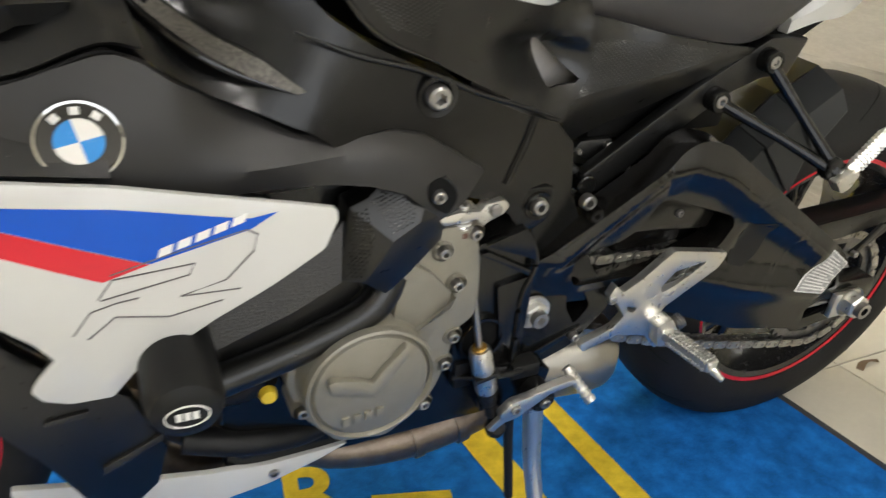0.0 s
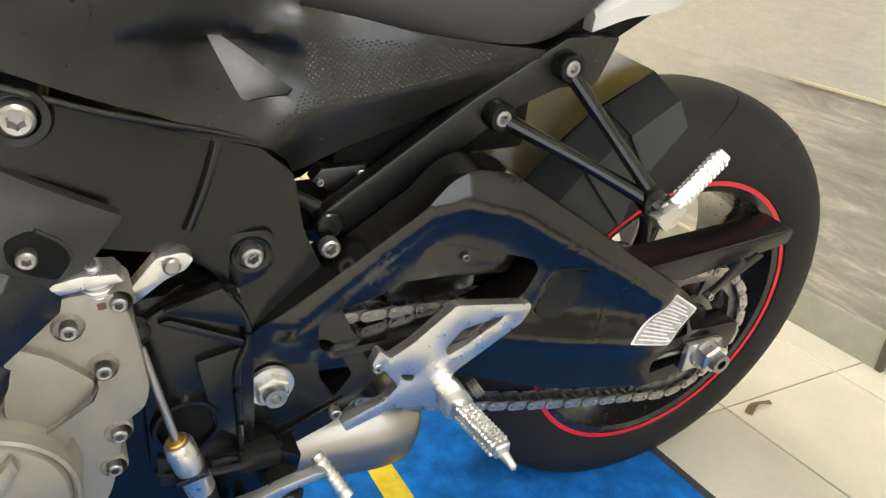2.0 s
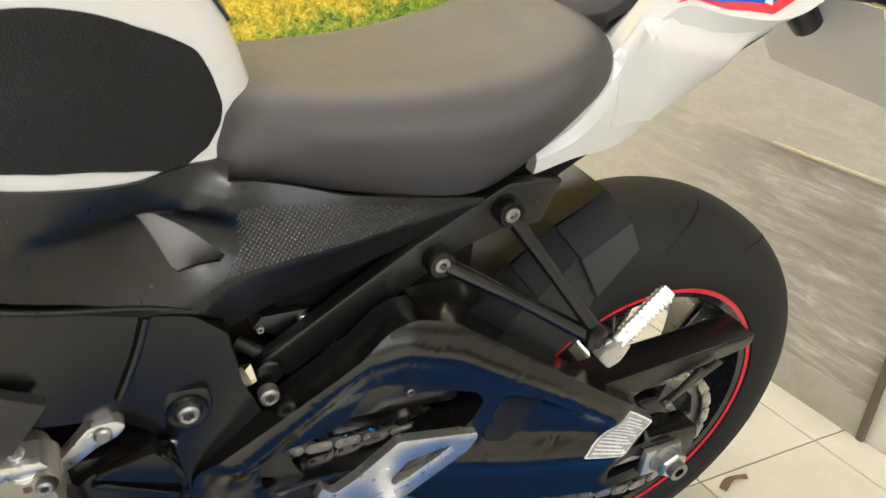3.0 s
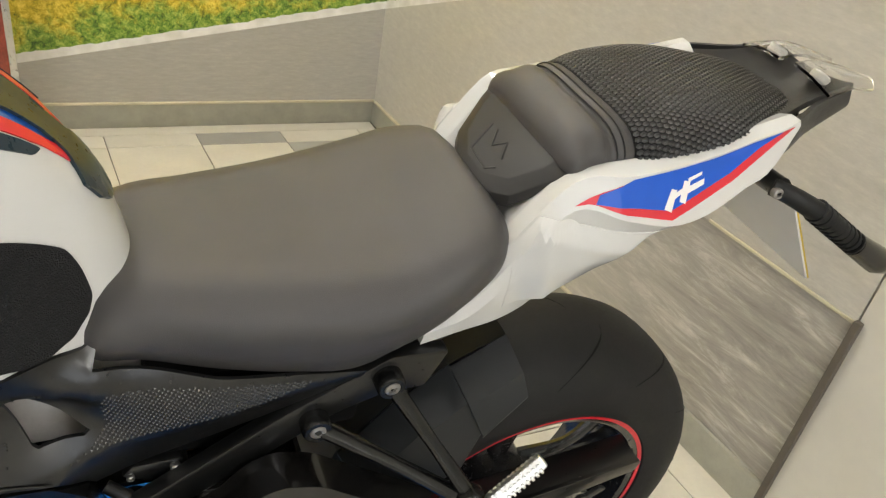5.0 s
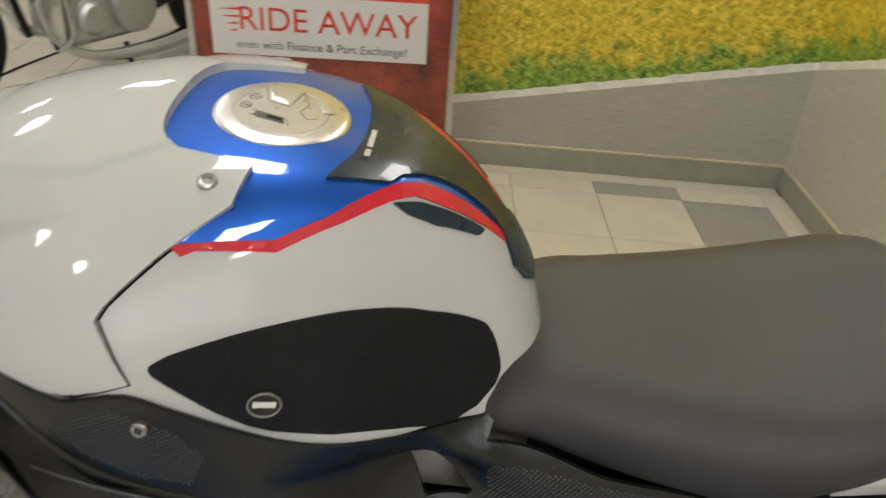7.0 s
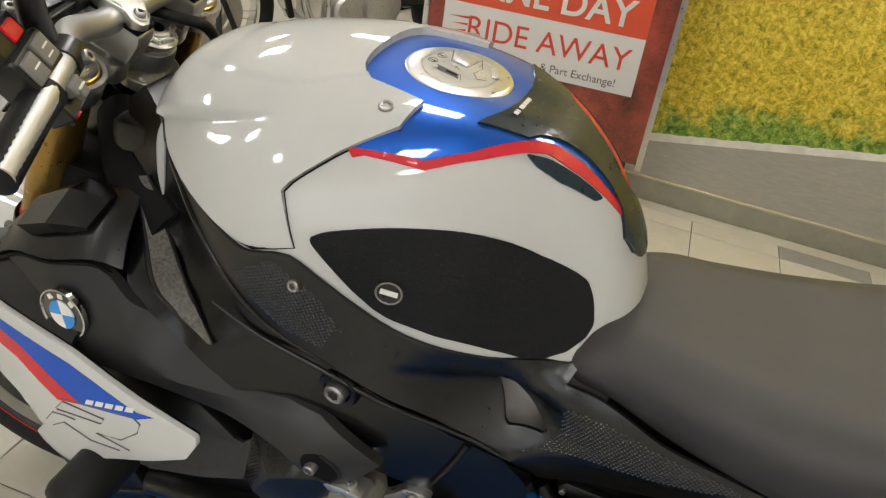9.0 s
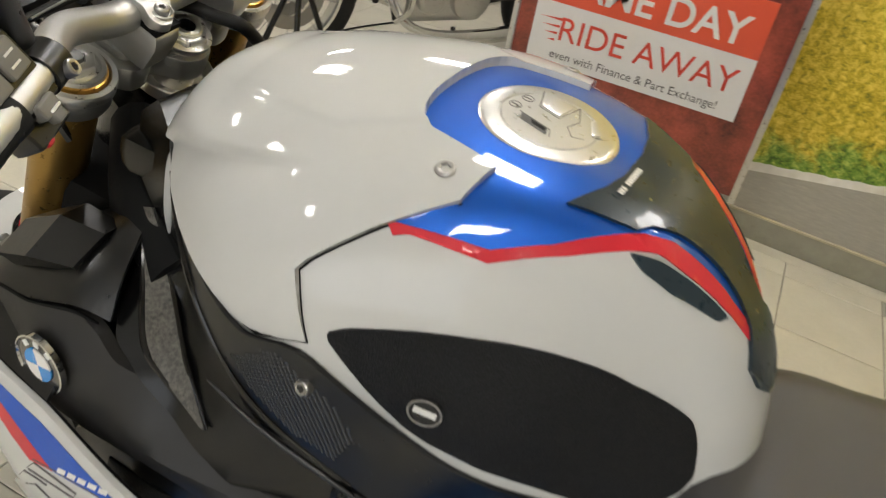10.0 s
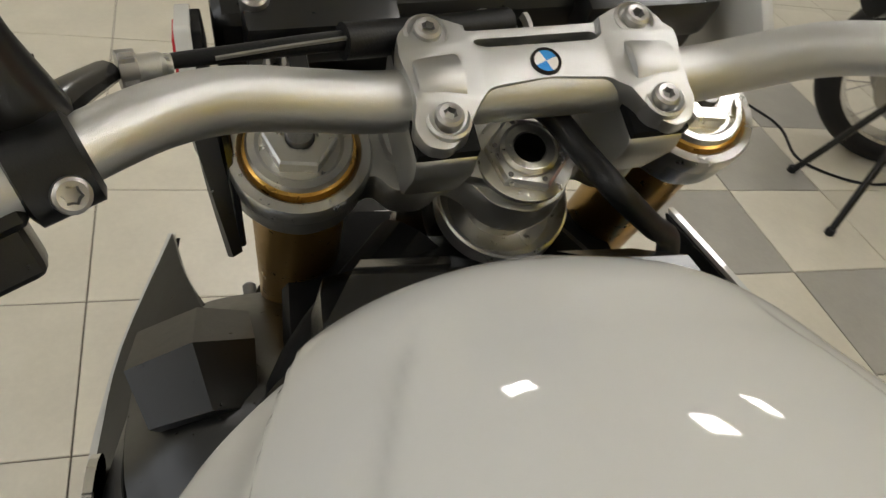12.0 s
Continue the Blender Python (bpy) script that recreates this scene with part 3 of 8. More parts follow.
def tile_mesh(w, d, shear):
    key = (round(w, 3), round(d, 3), shear)
    if key not in TILE_SIZE:
        bm = bmesh.new()
        g, b = 0.0014, 0.0016
        for z, k in ((-0.003, 0), (-0.0012, 0), (0.0, b)):
            for x, y in ((g + k, g + k), (w - g - k, g + k), (w - g - k, d - g - k), (g + k, d - g - k)):
                bm.verts.new((x, y + shear * x, z))
        bm.verts.ensure_lookup_table()
        v = bm.verts
        for r in (0, 4):
            for i in range(4):
                bm.faces.new((v[r + i], v[r + (i + 1) % 4], v[r + 4 + (i + 1) % 4], v[r + 4 + i]))
        bm.faces.new((v[8], v[9], v[10], v[11]))
        TILE_SIZE[key] = (mesh_of("tile", bm, TILE, 20), None)
    return TILE_SIZE[key][0]


def tile_field(x_first, y_first, p, q, x_low, x_high, y_low, y_high, dark, shear=0.0):
    """Tiles p by q; shear: how much the rows run askew."""
    i0, i1 = math.floor((x_low - x_first) / p), math.ceil((x_high - x_first) / p)
    j0, j1 = math.floor((y_low - y_first) / q), math.ceil((y_high - y_first) / q)
    for i in range(i0, i1):
        for j in range(j0, j1):
            x, y = x_first + i * p, y_first + j * q
            a, b, c, d = max(x, x_low), max(y, y_low), min(x + p, x_high), min(y + q, y_high)
            if c - a < 0.02 or d - b < 0.02 or (-1.05 < a and c < -0.15 and -1.2 < b and d < 0.6):
                continue
            ob = shared("tile", tile_mesh(c - a, d - b, shear), floor, Matrix.Translation((a, b + shear * (a - x_first), 0)))
            if (i, j) in dark:
                ob.material_slots[0].link = "OBJECT"
                ob.material_slots[0].material = TILE_DARK


def lay_tiles():
    tile_field(0.318, 0.1252, 0.3055, 0.3088, -1.2, X_SIDE, -0.9, 2.0735, {(-1, 6), (0, 5)}, -0.07)
    plain = []
    for i in range(-11, 6):
        for j in range(-9, 14):
            x, y = -1.92 + 0.345 * i, -0.162 + 0.345 * j
            if y < -1.2 or (x > -1.3 and y < -0.85) or x < -3.6:
                if X_FAR < x and x + 0.345 < X_SIDE + 0.3 and y > Y_NEAR - 0.2:
                    plain.append(box(x + 0.0014, min(x + 0.3436, X_SIDE), max(y + 0.0014, Y_NEAR), y + 0.3436, -0.004, -0.0004))
    tagged(part("tile", merge(*plain), TILE, floor, "cream tiles farther off"), kind="stuff")
    tile_field(-1.92, -0.162, 0.345, 0.345, -3.6, -1.2, -1.2, 4.2, {(-1, 4), (-2, 5), (-3, 4), (0, 5), (-3, 6), (-4, 5)})


# carpet with printed yellow marks
carpet = holder("carpet", "bright blue pile display carpet with yellow lettering under the motorcycle", "carpet", Matrix.Identity(4))
part("carpet_surface", box(-1.42, 0.095, -0.47, 0.70, 0.0, 0.007, 0.002), CARPET, carpet, "bright blue pile")
part("binding", box(0.0955, 0.112, -0.47, 0.70, 0.0, 0.006, 0.002), BINDING, carpet, "dark stitched edge")


def mark(outline):
    part("yellow_mark", slab(outline, 0.0072, 0.0088, 0.0005), PILE_YELLOW, carpet, "yellow pile mark")


mark([(-0.371, -0.05), (-0.326, -0.06), (-0.312, 0.42), (-0.352, 0.42)])
mark([(-0.533, -0.05), (-0.478, -0.06), (-0.478, 0.33), (-0.536, 0.33)])
mark([(-0.71, 0.33), (-0.6, 0.298), (-0.602, 0.262), (-0.70, 0.296)])
mark([(-0.73, 0.21), (-0.61, 0.165), (-0.62, 0.13), (-0.74, 0.17)])
mark([(-1.01, 0.50), (-0.965, 0.48), (-0.955, 0.36), (-0.985, 0.36)])
part("yellow_mark", lettering("R", 0.17, Matrix.Translation((-0.815, 0.25, 0.0075)) @ Matrix.Rotation(radians(-12), 4, "Z"), 0.001, bold=0.004), PILE_YELLOW, carpet, "yellow pile letter")

leaf = thing("dry_leaf", sheet([[(0.34, 0.082, 0.004), (0.37, 0.092, 0.012), (0.405, 0.088, 0.003)], [(0.335, 0.096, 0.004), (0.365, 0.107, 0.006), (0.41, 0.098, 0.004)]], 0.0006, 3), mat("dry_leaf_brown", (0.14, 0.09, 0.05), 0.8), "small dry brown leaf lying on the tiles", "leaf")

# ceiling light panels, in rows
def light_panel():
    top = holder("ceiling_light", "square white LED panel light set in the ceiling", "ceiling light", Matrix.Translation((0, 0, CEILING - 0.03)), "ceiling lights")
    ring = plate([(-0.20, -0.20), (0.20, -0.20), (0.20, 0.20), (-0.20, 0.20)], 0, 0.02, 0.002, holes=[[(-0.182, -0.182), (0.182, -0.182), (0.182, 0.182), (-0.182, 0.182)]])
    part("panel_frame", move(ring, Matrix.Rotation(radians(90), 4, "X")), PAINT, top)
    part("diffuser", box(-0.18, 0.18, -0.18, 0.18, -0.012, -0.004), LAMP, top, "glowing diffuser")
    return top


lamp = light_panel()
# the first copy, near the mural wall, is added to brighten wall and seat
for x, y in ((0.25, 1.5), (-0.42, -1.45), (0.2, -2.8), (-3.1, 1.9), (-3.1, -1.3), (-4.5, 0.4), (-2.3, 3.4), (-3.9, 3.4)):
    copy_thing(lamp, Matrix.Translation((x, y, CEILING - 0.03)))
lamp.matrix_world = Matrix.Translation((-1.05, 1.1, CEILING - 0.03))

# poster stand before the mural
stand = holder("poster_stand", "free-standing poster board with a red sunset print and sale lettering", "sign", Matrix.Translation((0, 1.99, 0)))
part("board", box(-1.36, -0.545, 0, 0.012, 0.21, 1.15, 0.002), BOARD_RED, stand, "red and brown printed board")
part("side_profile", box(-0.545, -0.525, -0.006, 0.018, 0.19, 1.17, 0.003), ALU, stand, "clear-coated metal edge profile")
part("side_profile", box(-1.38, -1.36, -0.006, 0.018, 0.19, 1.17, 0.003), ALU, stand, "clear-coated metal edge profile")
part("foot", box(-1.34, -1.28, -0.12, 0.07, 0, 0.012, 0.003), BINDING, stand)
part("foot", box(-0.62, -0.56, -0.02, 0.07, 0, 0.012, 0.003), BINDING, stand)
part("leg", box(-1.32, -1.30, 0, 0.012, 0.012, 0.212, 0.002), BINDING, stand)
part("leg", box(-0.60, -0.58, 0, 0.012, 0.012, 0.212, 0.002), BINDING, stand)
part("white_panel", box(-1.305, -0.62, -0.004, 0.002, 0.442, 0.635, 0.0), BOARD_WHITE, stand, "white lettered panel")
part("orange_band", box(-1.305, -0.62, -0.0042, 0.002, 0.6352, 0.80), BOARD_ORANGE, stand, "orange-red lettered band")
FACE = Matrix.Rotation(radians(90), 4, "X")
part("lettering", lettering("RIDE AWAY", 0.106, Matrix.Translation((-0.936, -0.0048, 0.555)) @ FACE, 0.0004, shear=0.0), INK_RED, stand, "red words")
part("lettering", lettering("SAME DAY", 0.12, Matrix.Translation((-0.955, -0.0050, 0.70)) @ FACE, 0.0004, bold=0.002), BOARD_WHITE, stand, "white words")
part("lettering", lettering("even with Finance & Part Exchange!", 0.038, Matrix.Translation((-0.955, -0.0048, 0.475)) @ FACE, 0.0004), INK, stand, "black words")
for k, z in enumerate((0.585, 0.562, 0.54, 0.518)):
    part("speed_line", move(slab([(-1.285 + 0.012 * k, 0), (-1.212 - 0.004 * k, 0.006), (-1.212 - 0.004 * k, -0.002)], 0, 0.001, 0), Matrix.Translation((0, -0.0042, z)) @ FACE), INK_RED, stand, "red speed line")

# ---- the motorcycle: x to the rear, left side at minus y, leaning on its stand ----
LEAN_POSE = Matrix.Translation((0.0157, 0.181, 0)) @ Matrix.Rotation(radians(-4.4), 4, "Z") @ Matrix.Rotation(radians(5.0), 4, "X")
bike = holder("motorcycle", "white, blue and red naked sports motorcycle leaning on its side stand", "motorcycle", LEAN_POSE)
L = (0, -1, 0)

# rear wheel
AX = Vector((0.012, 0, 0.318))
rear = part("rear_wheel", turn([(0.03, -0.06), (0.055, -0.05), (0.055, 0.05), (0.03, 0.06)], 28, "Y", AX), RIM, bike, "black cast rear wheel")


def tyre_profile(big, half, rim):
    out = []
    for k in range(21):
        a = -1.0 + 2.0 * k / 20
        out.append((big - (big - rim - 0.028) * abs(a) ** 2.3, half * math.sin(a * math.pi / 2)))
    return [(rim, -half * 0.78), (rim + 0.006, -half * 0.93), *out, (rim + 0.006, half * 0.93), (rim, half * 0.78)]


def flat_foot(bm):
    """A tyre pressed flat where it stands."""
    for v in bm.verts:
        v.co.z = max(v.co.z, 0.004)
    return bm


part("tyre", flat_foot(turn(tyre_profile(0.330, 0.097, 0.219), 96, "Y", AX)), TYRE, rear, "worn black sports tyre with curved tread grooves", 50)


def groove(angle, flip, big, half, rim, length=0.55):
    """A curved tread groove, laid as a narrow dark channel strip on the tyre."""
    rows = [[], []]
    for k in range(7):
        t = k / 6
        a = 0.12 + 0.62 * t
        th = angle + flip * 0 + length * (t**1.5) * 0.55
        for side, row in ((-1, rows[0]), (1, rows[1])):
            w = 0.0016 + 0.0022 * math.sin(math.pi * min(t + 0.15, 1))
            aa = a + side * w / half * 0.6
            r = big - (big - rim - 0.028) * aa**2.3 + 0.0006
            y = -flip * half * math.sin(aa * math.pi / 2)
            row.append((AX.x + r * math.cos(th + side * 0.004), y, AX.z + r * math.sin(th + side * 0.004)))
    return sheet(rows, 0.0004, 3)


for k in range(26):
    part("tread_groove", groove(2 * math.pi * k / 26 + (0.12 if k % 2 else 0), 1 if k % 2 else -1, 0.330, 0.097, 0.219), DEEP, rear)
part("rim", turn([(0.222, -0.086), (0.224, -0.083), (0.2215, -0.079), (0.212, -0.074), (0.206, -0.04), (0.200, 0), (0.206, 0.04), (0.212, 0.074), (0.2215, 0.079), (0.224, 0.083), (0.222, 0.086), (0.206, 0.082), (0.198, 0.05), (0.19, 0), (0.198, -0.05), (0.206, -0.082), (0.222, -0.086)], 96, "Y", AX), RIM, rear, "gloss black rim")
part("rim_stripe", turn([(0.2235, -0.0868), (0.2245, -0.0858), (0.2185, -0.0845), (0.2165, -0.0858), (0.2165, -0.0866), (0.2235, -0.0868)], 96, "Y", AX), RED, rear, "red rim stripe")
part("rim_stripe", turn([(0.2235, 0.0868), (0.2245, 0.0858), (0.2185, 0.0845), (0.2165, 0.0858), (0.2165, 0.0866), (0.2235, 0.0868)], 96, "Y", AX), RED, rear, "red rim stripe")
for k in range(5):
    a0 = 2 * math.pi * k / 5 + 0.35
    for d in (-0.11, 0.11):
        p0 = AX + Vector((0.05 * math.cos(a0), 0, 0.05 * math.sin(a0)))
        p1 = AX + Vector((0.13 * math.cos(a0 + d * 0.6), -0.015, 0.13 * math.sin(a0 + d * 0.6)))
        p2 = AX + Vector((0.203 * math.cos(a0 + d * 1.7), -0.01, 0.203 * math.sin(a0 + d * 1.7)))
        part("spoke", tube([p0, p1, p2], [0.018, 0.012, 0.014], 10, 4, 0.8, (0, 1, 0)), RIM, rear)
part("brake_disc", turn([(0.06, 0.095), (0.11, 0.095), (0.11, 0.1), (0.06, 0.1), (0.06, 0.095)], 48, "Y", AX), STEEL, rear, "steel brake disc")

# sprocket and chain
SPROCKET_R, FRONT_R = 0.108, 0.042
FRONT_C = Vector((-0.575, 0, 0.434))
CHAIN_Y = -0.118
teeth = []
for k in range(45 * 4):
    a = 2 * math.pi * k / 180
    r = SPROCKET_R + (0.004 if k % 4 in (0, 1) else -0.005)
    teeth.append((AX.x + r * math.cos(a), AX.z + r * math.sin(a)))
cuts = []
for k in range(5):
    a0 = 2 * math.pi * k / 5
    cuts.append([(AX.x + r * math.cos(a0 + t), AX.z + r * math.sin(a0 + t)) for r, t in ((0.062, 0.12), (0.088, 0.1), (0.09, 0.55), (0.088, 1.0), (0.062, 0.95), (0.06, 0.5))])
part("sprocket", plate(teeth, CHAIN_Y - 0.003, CHAIN_Y + 0.003, 0, holes=cuts), CHAIN, rear, "dark toothed rear sprocket")
part("sprocket_carrier", turn([(0.02, -0.13), (0.045, -0.13), (0.058, -0.112), (0.058, -0.09), (0.03, -0.085)], 32, "Y", AX), RIM, rear)
for k in range(5):
    a = 2 * math.pi * k / 5 + 1.15
    part("sprocket_bolt", bolt(AX + Vector((0.075 * math.cos(a), CHAIN_Y - 0.004, 0.075 * math.sin(a))), L, 0.007, 0.008), STEEL, rear)


def chain_course():
    """Points and directions, one a link, round both sprockets."""
    d = AX - FRONT_C
    span = math.hypot(d.x, d.z)
    base = math.atan2(d.z, d.x)
    tip = math.asin((SPROCKET_R - FRONT_R) / span)
    pts = []
    up_dir = base + math.pi / 2 + tip
    low_dir = base - math.pi / 2 - tip
    a = FRONT_C + FRONT_R * Vector((math.cos(up_dir), 0, math.sin(up_dir)))
    b = AX + SPROCKET_R * Vector((math.cos(up_dir), 0, math.sin(up_dir)))
    c = AX + SPROCKET_R * Vector((math.cos(low_dir), 0, math.sin(low_dir)))
    e = FRONT_C + FRONT_R * Vector((math.cos(low_dir), 0, math.sin(low_dir)))
    for k in range(40):
        pts.append(a.lerp(b, k / 40))
    for k in range(24):
        t = up_dir - (up_dir - low_dir) * k / 24
        pts.append(AX + SPROCKET_R * Vector((math.cos(t), 0, math.sin(t))))
    for k in range(40):
        p = c.lerp(e, k / 40)
        p.z -= 0.019 * math.sin(math.pi * k / 40)
        pts.append(p)
    for k in range(9):
        t = low_dir - (2 * math.pi - (up_dir - low_dir)) * k / 9
        pts.append(FRONT_C + FRONT_R * Vector((math.cos(t), 0, math.sin(t))))
    run = [0.0]
    ring = pts + [pts[0]]
    for p, q in zip(ring, ring[1:]):
        run.append(run[-1] + (q - p).length)
    count = int(run[-1] / 0.01588 / 2) * 2
    out = []
    for k in range(count):
        s = run[-1] * k / count
        i = max(j for j in range(len(run) - 1) if run[j] <= s)
        t = (s - run[i]) / (run[i + 1] - run[i])
        out.append(ring[i].lerp(ring[i + 1], t))
    return out


def chain_link(wide):
    y = 0.0105 if wide else 0.0075
    out = []
    shape = []
    for k in range(12):
        a = 2 * math.pi * k / 12
        shape.append((math.copysign(0.0079, math.cos(a)) + 0.0072 * math.cos(a), 0.0072 * math.sin(a) * 1.0))
    for s in (-1, 1):
        out.append(plate(shape, s * y - 0.001, s * y + 0.001, 0.0))
    for x in (-0.0079, 0.0079):
        out.append(turn([(0, -0.0135), (0.003, -0.0135), (0.003, 0.0135), (0, 0.0135)] if wide else [(0.0051, -0.007), (0.0051, 0.007)], 8, "Y", (x, 0, 0)))
    return merge(*out)


chain = part("drive_chain", rod((FRONT_C.x, CHAIN_Y - 0.014, FRONT_C.z), (FRONT_C.x, CHAIN_Y + 0.014, FRONT_C.z), 0.036), CHAIN, bike, "greasy steel drive chain")
course = chain_course()
LINKS = [mesh_of("link", chain_link(w), m) for w, m in ((True, CHAIN_LIGHT), (False, CHAIN))]
for k, p in enumerate(course):
    q = course[(k + 1) % len(course)]
    mid, d = (p + q) / 2, q - p
    shared("link", LINKS[k % 2], chain, Matrix.Translation((mid.x, CHAIN_Y, mid.z)) @ Matrix.Rotation(-math.atan2(d.z, d.x), 4, "Y"))

# swingarm
SW = [(-0.56, 0.52), (-0.491, 0.572), (-0.441, 0.61), (-0.409, 0.637), (-0.385, 0.646), (-0.345, 0.637), (-0.306, 0.61), (-0.237, 0.562), (-0.167, 0.512), (-0.076, 0.45), (-0.045, 0.421), (-0.067, 0.372), (-0.112, 0.33), (-0.085, 0.297), (-0.23, 0.325), (-0.336, 0.368), (-0.41, 0.402), (-0.50, 0.425), (-0.60, 0.43), (-0.6, 0.49)]
SW_HOLE = [(-0.535, 0.497), (-0.47, 0.512), (-0.449, 0.526), (-0.425, 0.565), (-0.41, 0.567), (-0.303, 0.531), (-0.293, 0.516), (-0.308, 0.482), (-0.36, 0.462), (-0.535, 0.455)]
SW_SPINE = [(-0.56, 0.50), (-0.517, 0.538), (-0.464, 0.582), (-0.432, 0.606), (-0.392, 0.613), (-0.334, 0.594), (-0.273, 0.553), (-0.186, 0.497), (-0.114, 0.447)]
SW_BELLY = [(-0.52, 0.462), (-0.456, 0.468), (-0.356, 0.440), (-0.239, 0.404), (-0.145, 0.384), (-0.09, 0.376)]
SW_FIELD = [(-0.290, 0.464), (-0.268, 0.518), (-0.217, 0.500), (-0.122, 0.446), (-0.116, 0.431), (-0.138, 0.413), (-0.197, 0.427), (-0.27, 0.446)]


def arm_shape(x, z):
    """The swingarm's outer face: a swollen spine, a lower bulge, and a sunk field between them."""
    field = away(SW_FIELD + SW_FIELD[:1], x, z) * (1 if inside(SW_FIELD, x, z) else -1)
    return 0.168 + 0.07 * (x + 0.3) + 0.03 * (z - 0.5) + 0.012 * math.exp(-((away(SW_SPINE, x, z) / 0.021) ** 2)) + 0.008 * math.exp(-((away(SW_BELLY, x, z) / 0.017) ** 2)) - 0.004 * ease(-0.003, 0.005, field)


arm = part("swingarm", skin(SW, arm_shape, 0.044, [SW_HOLE], 0.009, 0.012), GLOSS, bike, "gloss black aluminium swingarm", 50)
part("grip_patch", skin([(-0.288, 0.452), (-0.272, 0.51), (-0.225, 0.515), (-0.232, 0.46), (-0.252, 0.44)], arm_shape, 0.0008, (), 0.009, 0.01, 0.0006), RUBBER, arm, "rough black patch")
part("sticker", skin([(-0.092, 0.4505), (-0.0465, 0.418), (-0.078, 0.369), (-0.1455, 0.385)], arm_shape, 0.0008, (), 0.009, 0.004, 0.0006), CREAM, arm, "pale sticker outline")
part("sticker_face", skin([(-0.0922, 0.4478), (-0.0495, 0.4175), (-0.0788, 0.3715), (-0.1410, 0.3863)], arm_shape, 0.0008, (), 0.009, 0.003, 0.0010), SILVER_PRINT, arm, "silver printed sticker with fine bars")
for k in range(12):
    f, end = 0.07 + 0.075 * k, 0.95 - 0.12 * ((k * 7) % 3)
    low, high = Vector((-0.141, 0.3863)).lerp(Vector((-0.0922, 0.4478)), f), Vector((-0.0788, 0.3715)).lerp(Vector((-0.0495, 0.4175)), f)
    p, q = low.lerp(high, 0.06), low.lerp(high, end)
    part("sticker_bar", skin([(p.x, p.y), (q.x, q.y), (q.x + 0.001, q.y + 0.0016), (p.x + 0.001, p.y + 0.0016)], arm_shape, 0.0003, (), 0.01, 0.0, 0.0014), CREAM, arm)
part("inner_panel", plate([(-0.47, 0.515), (-0.425, 0.562), (-0.405, 0.564), (-0.305, 0.528), (-0.315, 0.50)], -0.142, -0.136, 0.002, r=0.006), GLOSS, arm, "black inner cover in the opening")
part("inner_screw", bolt((-0.372, -0.143, 0.531), L, 0.006, 0.004), CHAIN, arm)
part("far_leg", mirror(plate(SW, -0.172, -0.128, 0.008, holes=[SW_HOLE], lean=(-0.3, -0.07, -0.03))), GLOSS, arm)
part("cross_member", box(-0.46, -0.34, -0.13, 0.13, 0.47, 0.60, 0.02, 3), GLOSS, arm)
part("axle_bracket", plate([(-0.09, 0.42), (-0.055, 0.42), (-0.03, 0.37), (0.055, 0.365), (0.06, 0.345), (0.05, 0.31), (0.0, 0.30), (-0.10, 0.29), (-0.12, 0.31)], -0.172, -0.138, 0.004, holes=[[(-0.055, 0.345), (-0.02, 0.335), (-0.035, 0.318), (-0.085, 0.312), (-0.085, 0.33)], [(-0.07, 0.40), (-0.05, 0.405), (-0.035, 0.365), (-0.065, 0.36)]], r=0.005), FRAME, arm, "satin black axle carrier")
part("adjuster_block", box(-0.035, 0.025, -0.182, -0.172, 0.308, 0.352, 0.003), ALU, arm, "machined chain adjuster")
part("axle_nut", merge(hex_nut((0.0, -0.182, 0.334), 0.0215, 0.02, (0, -1, 0.334)), turn([(0.026, -0.186), (0.026, -0.182), (0.0, -0.182)], 28, "Y", (0.0, 0, 0.334))), ALU, arm, "machined axle nut")
part("axle", turn([(0.007, -0.212), (0.0135, -0.212), (0.0135, -0.19)], 24, "Y", (0.0, 0, 0.334)), STEEL, arm, "threaded axle end")
part("axle", turn([(0.0, -0.206), (0.007, -0.206), (0.007, -0.212)], 24, "Y", (0.0, 0, 0.334)), DEEP, arm)
part("adjuster_screw", rod((-0.085, -0.165, 0.331), (-0.03, -0.165, 0.331), 0.004), STEEL, arm)

# chain guard and mudguard
guard = part("chain_guard", plate([(-0.135, 0.478), (0.145, 0.478), (0.15, 0.472), (0.145, 0.455), (-0.05, 0.442), (-0.105, 0.455)], -0.15, -0.143, 0.002, lean=(0, 0.07, 0), r=0.005), PLASTIC, bike, "matt black chain guard blade")
part("guard_shelf", plate([(-0.135, 0.47), (0.145, 0.47), (0.145, 0.478), (-0.135, 0.478)], -0.15, -0.10, 0.002, lean=(0, 0.07, 0)), PLASTIC, guard)
part("strut", plate([(-0.008, 0.41), (0.008, 0.405), (0.085, 0.455), (0.072, 0.462)], -0.156, -0.15, 0.002), PLASTIC, guard)
part("strut", plate([(-0.004, 0.412), (0.006, 0.41), (0.05, 0.455), (0.04, 0.46)], -0.16, -0.154, 0.002), PLASTIC, guard)
part("guard_bolt", bolt((-0.005, -0.162, 0.413), L, 0.006, 0.005), STEEL, guard)


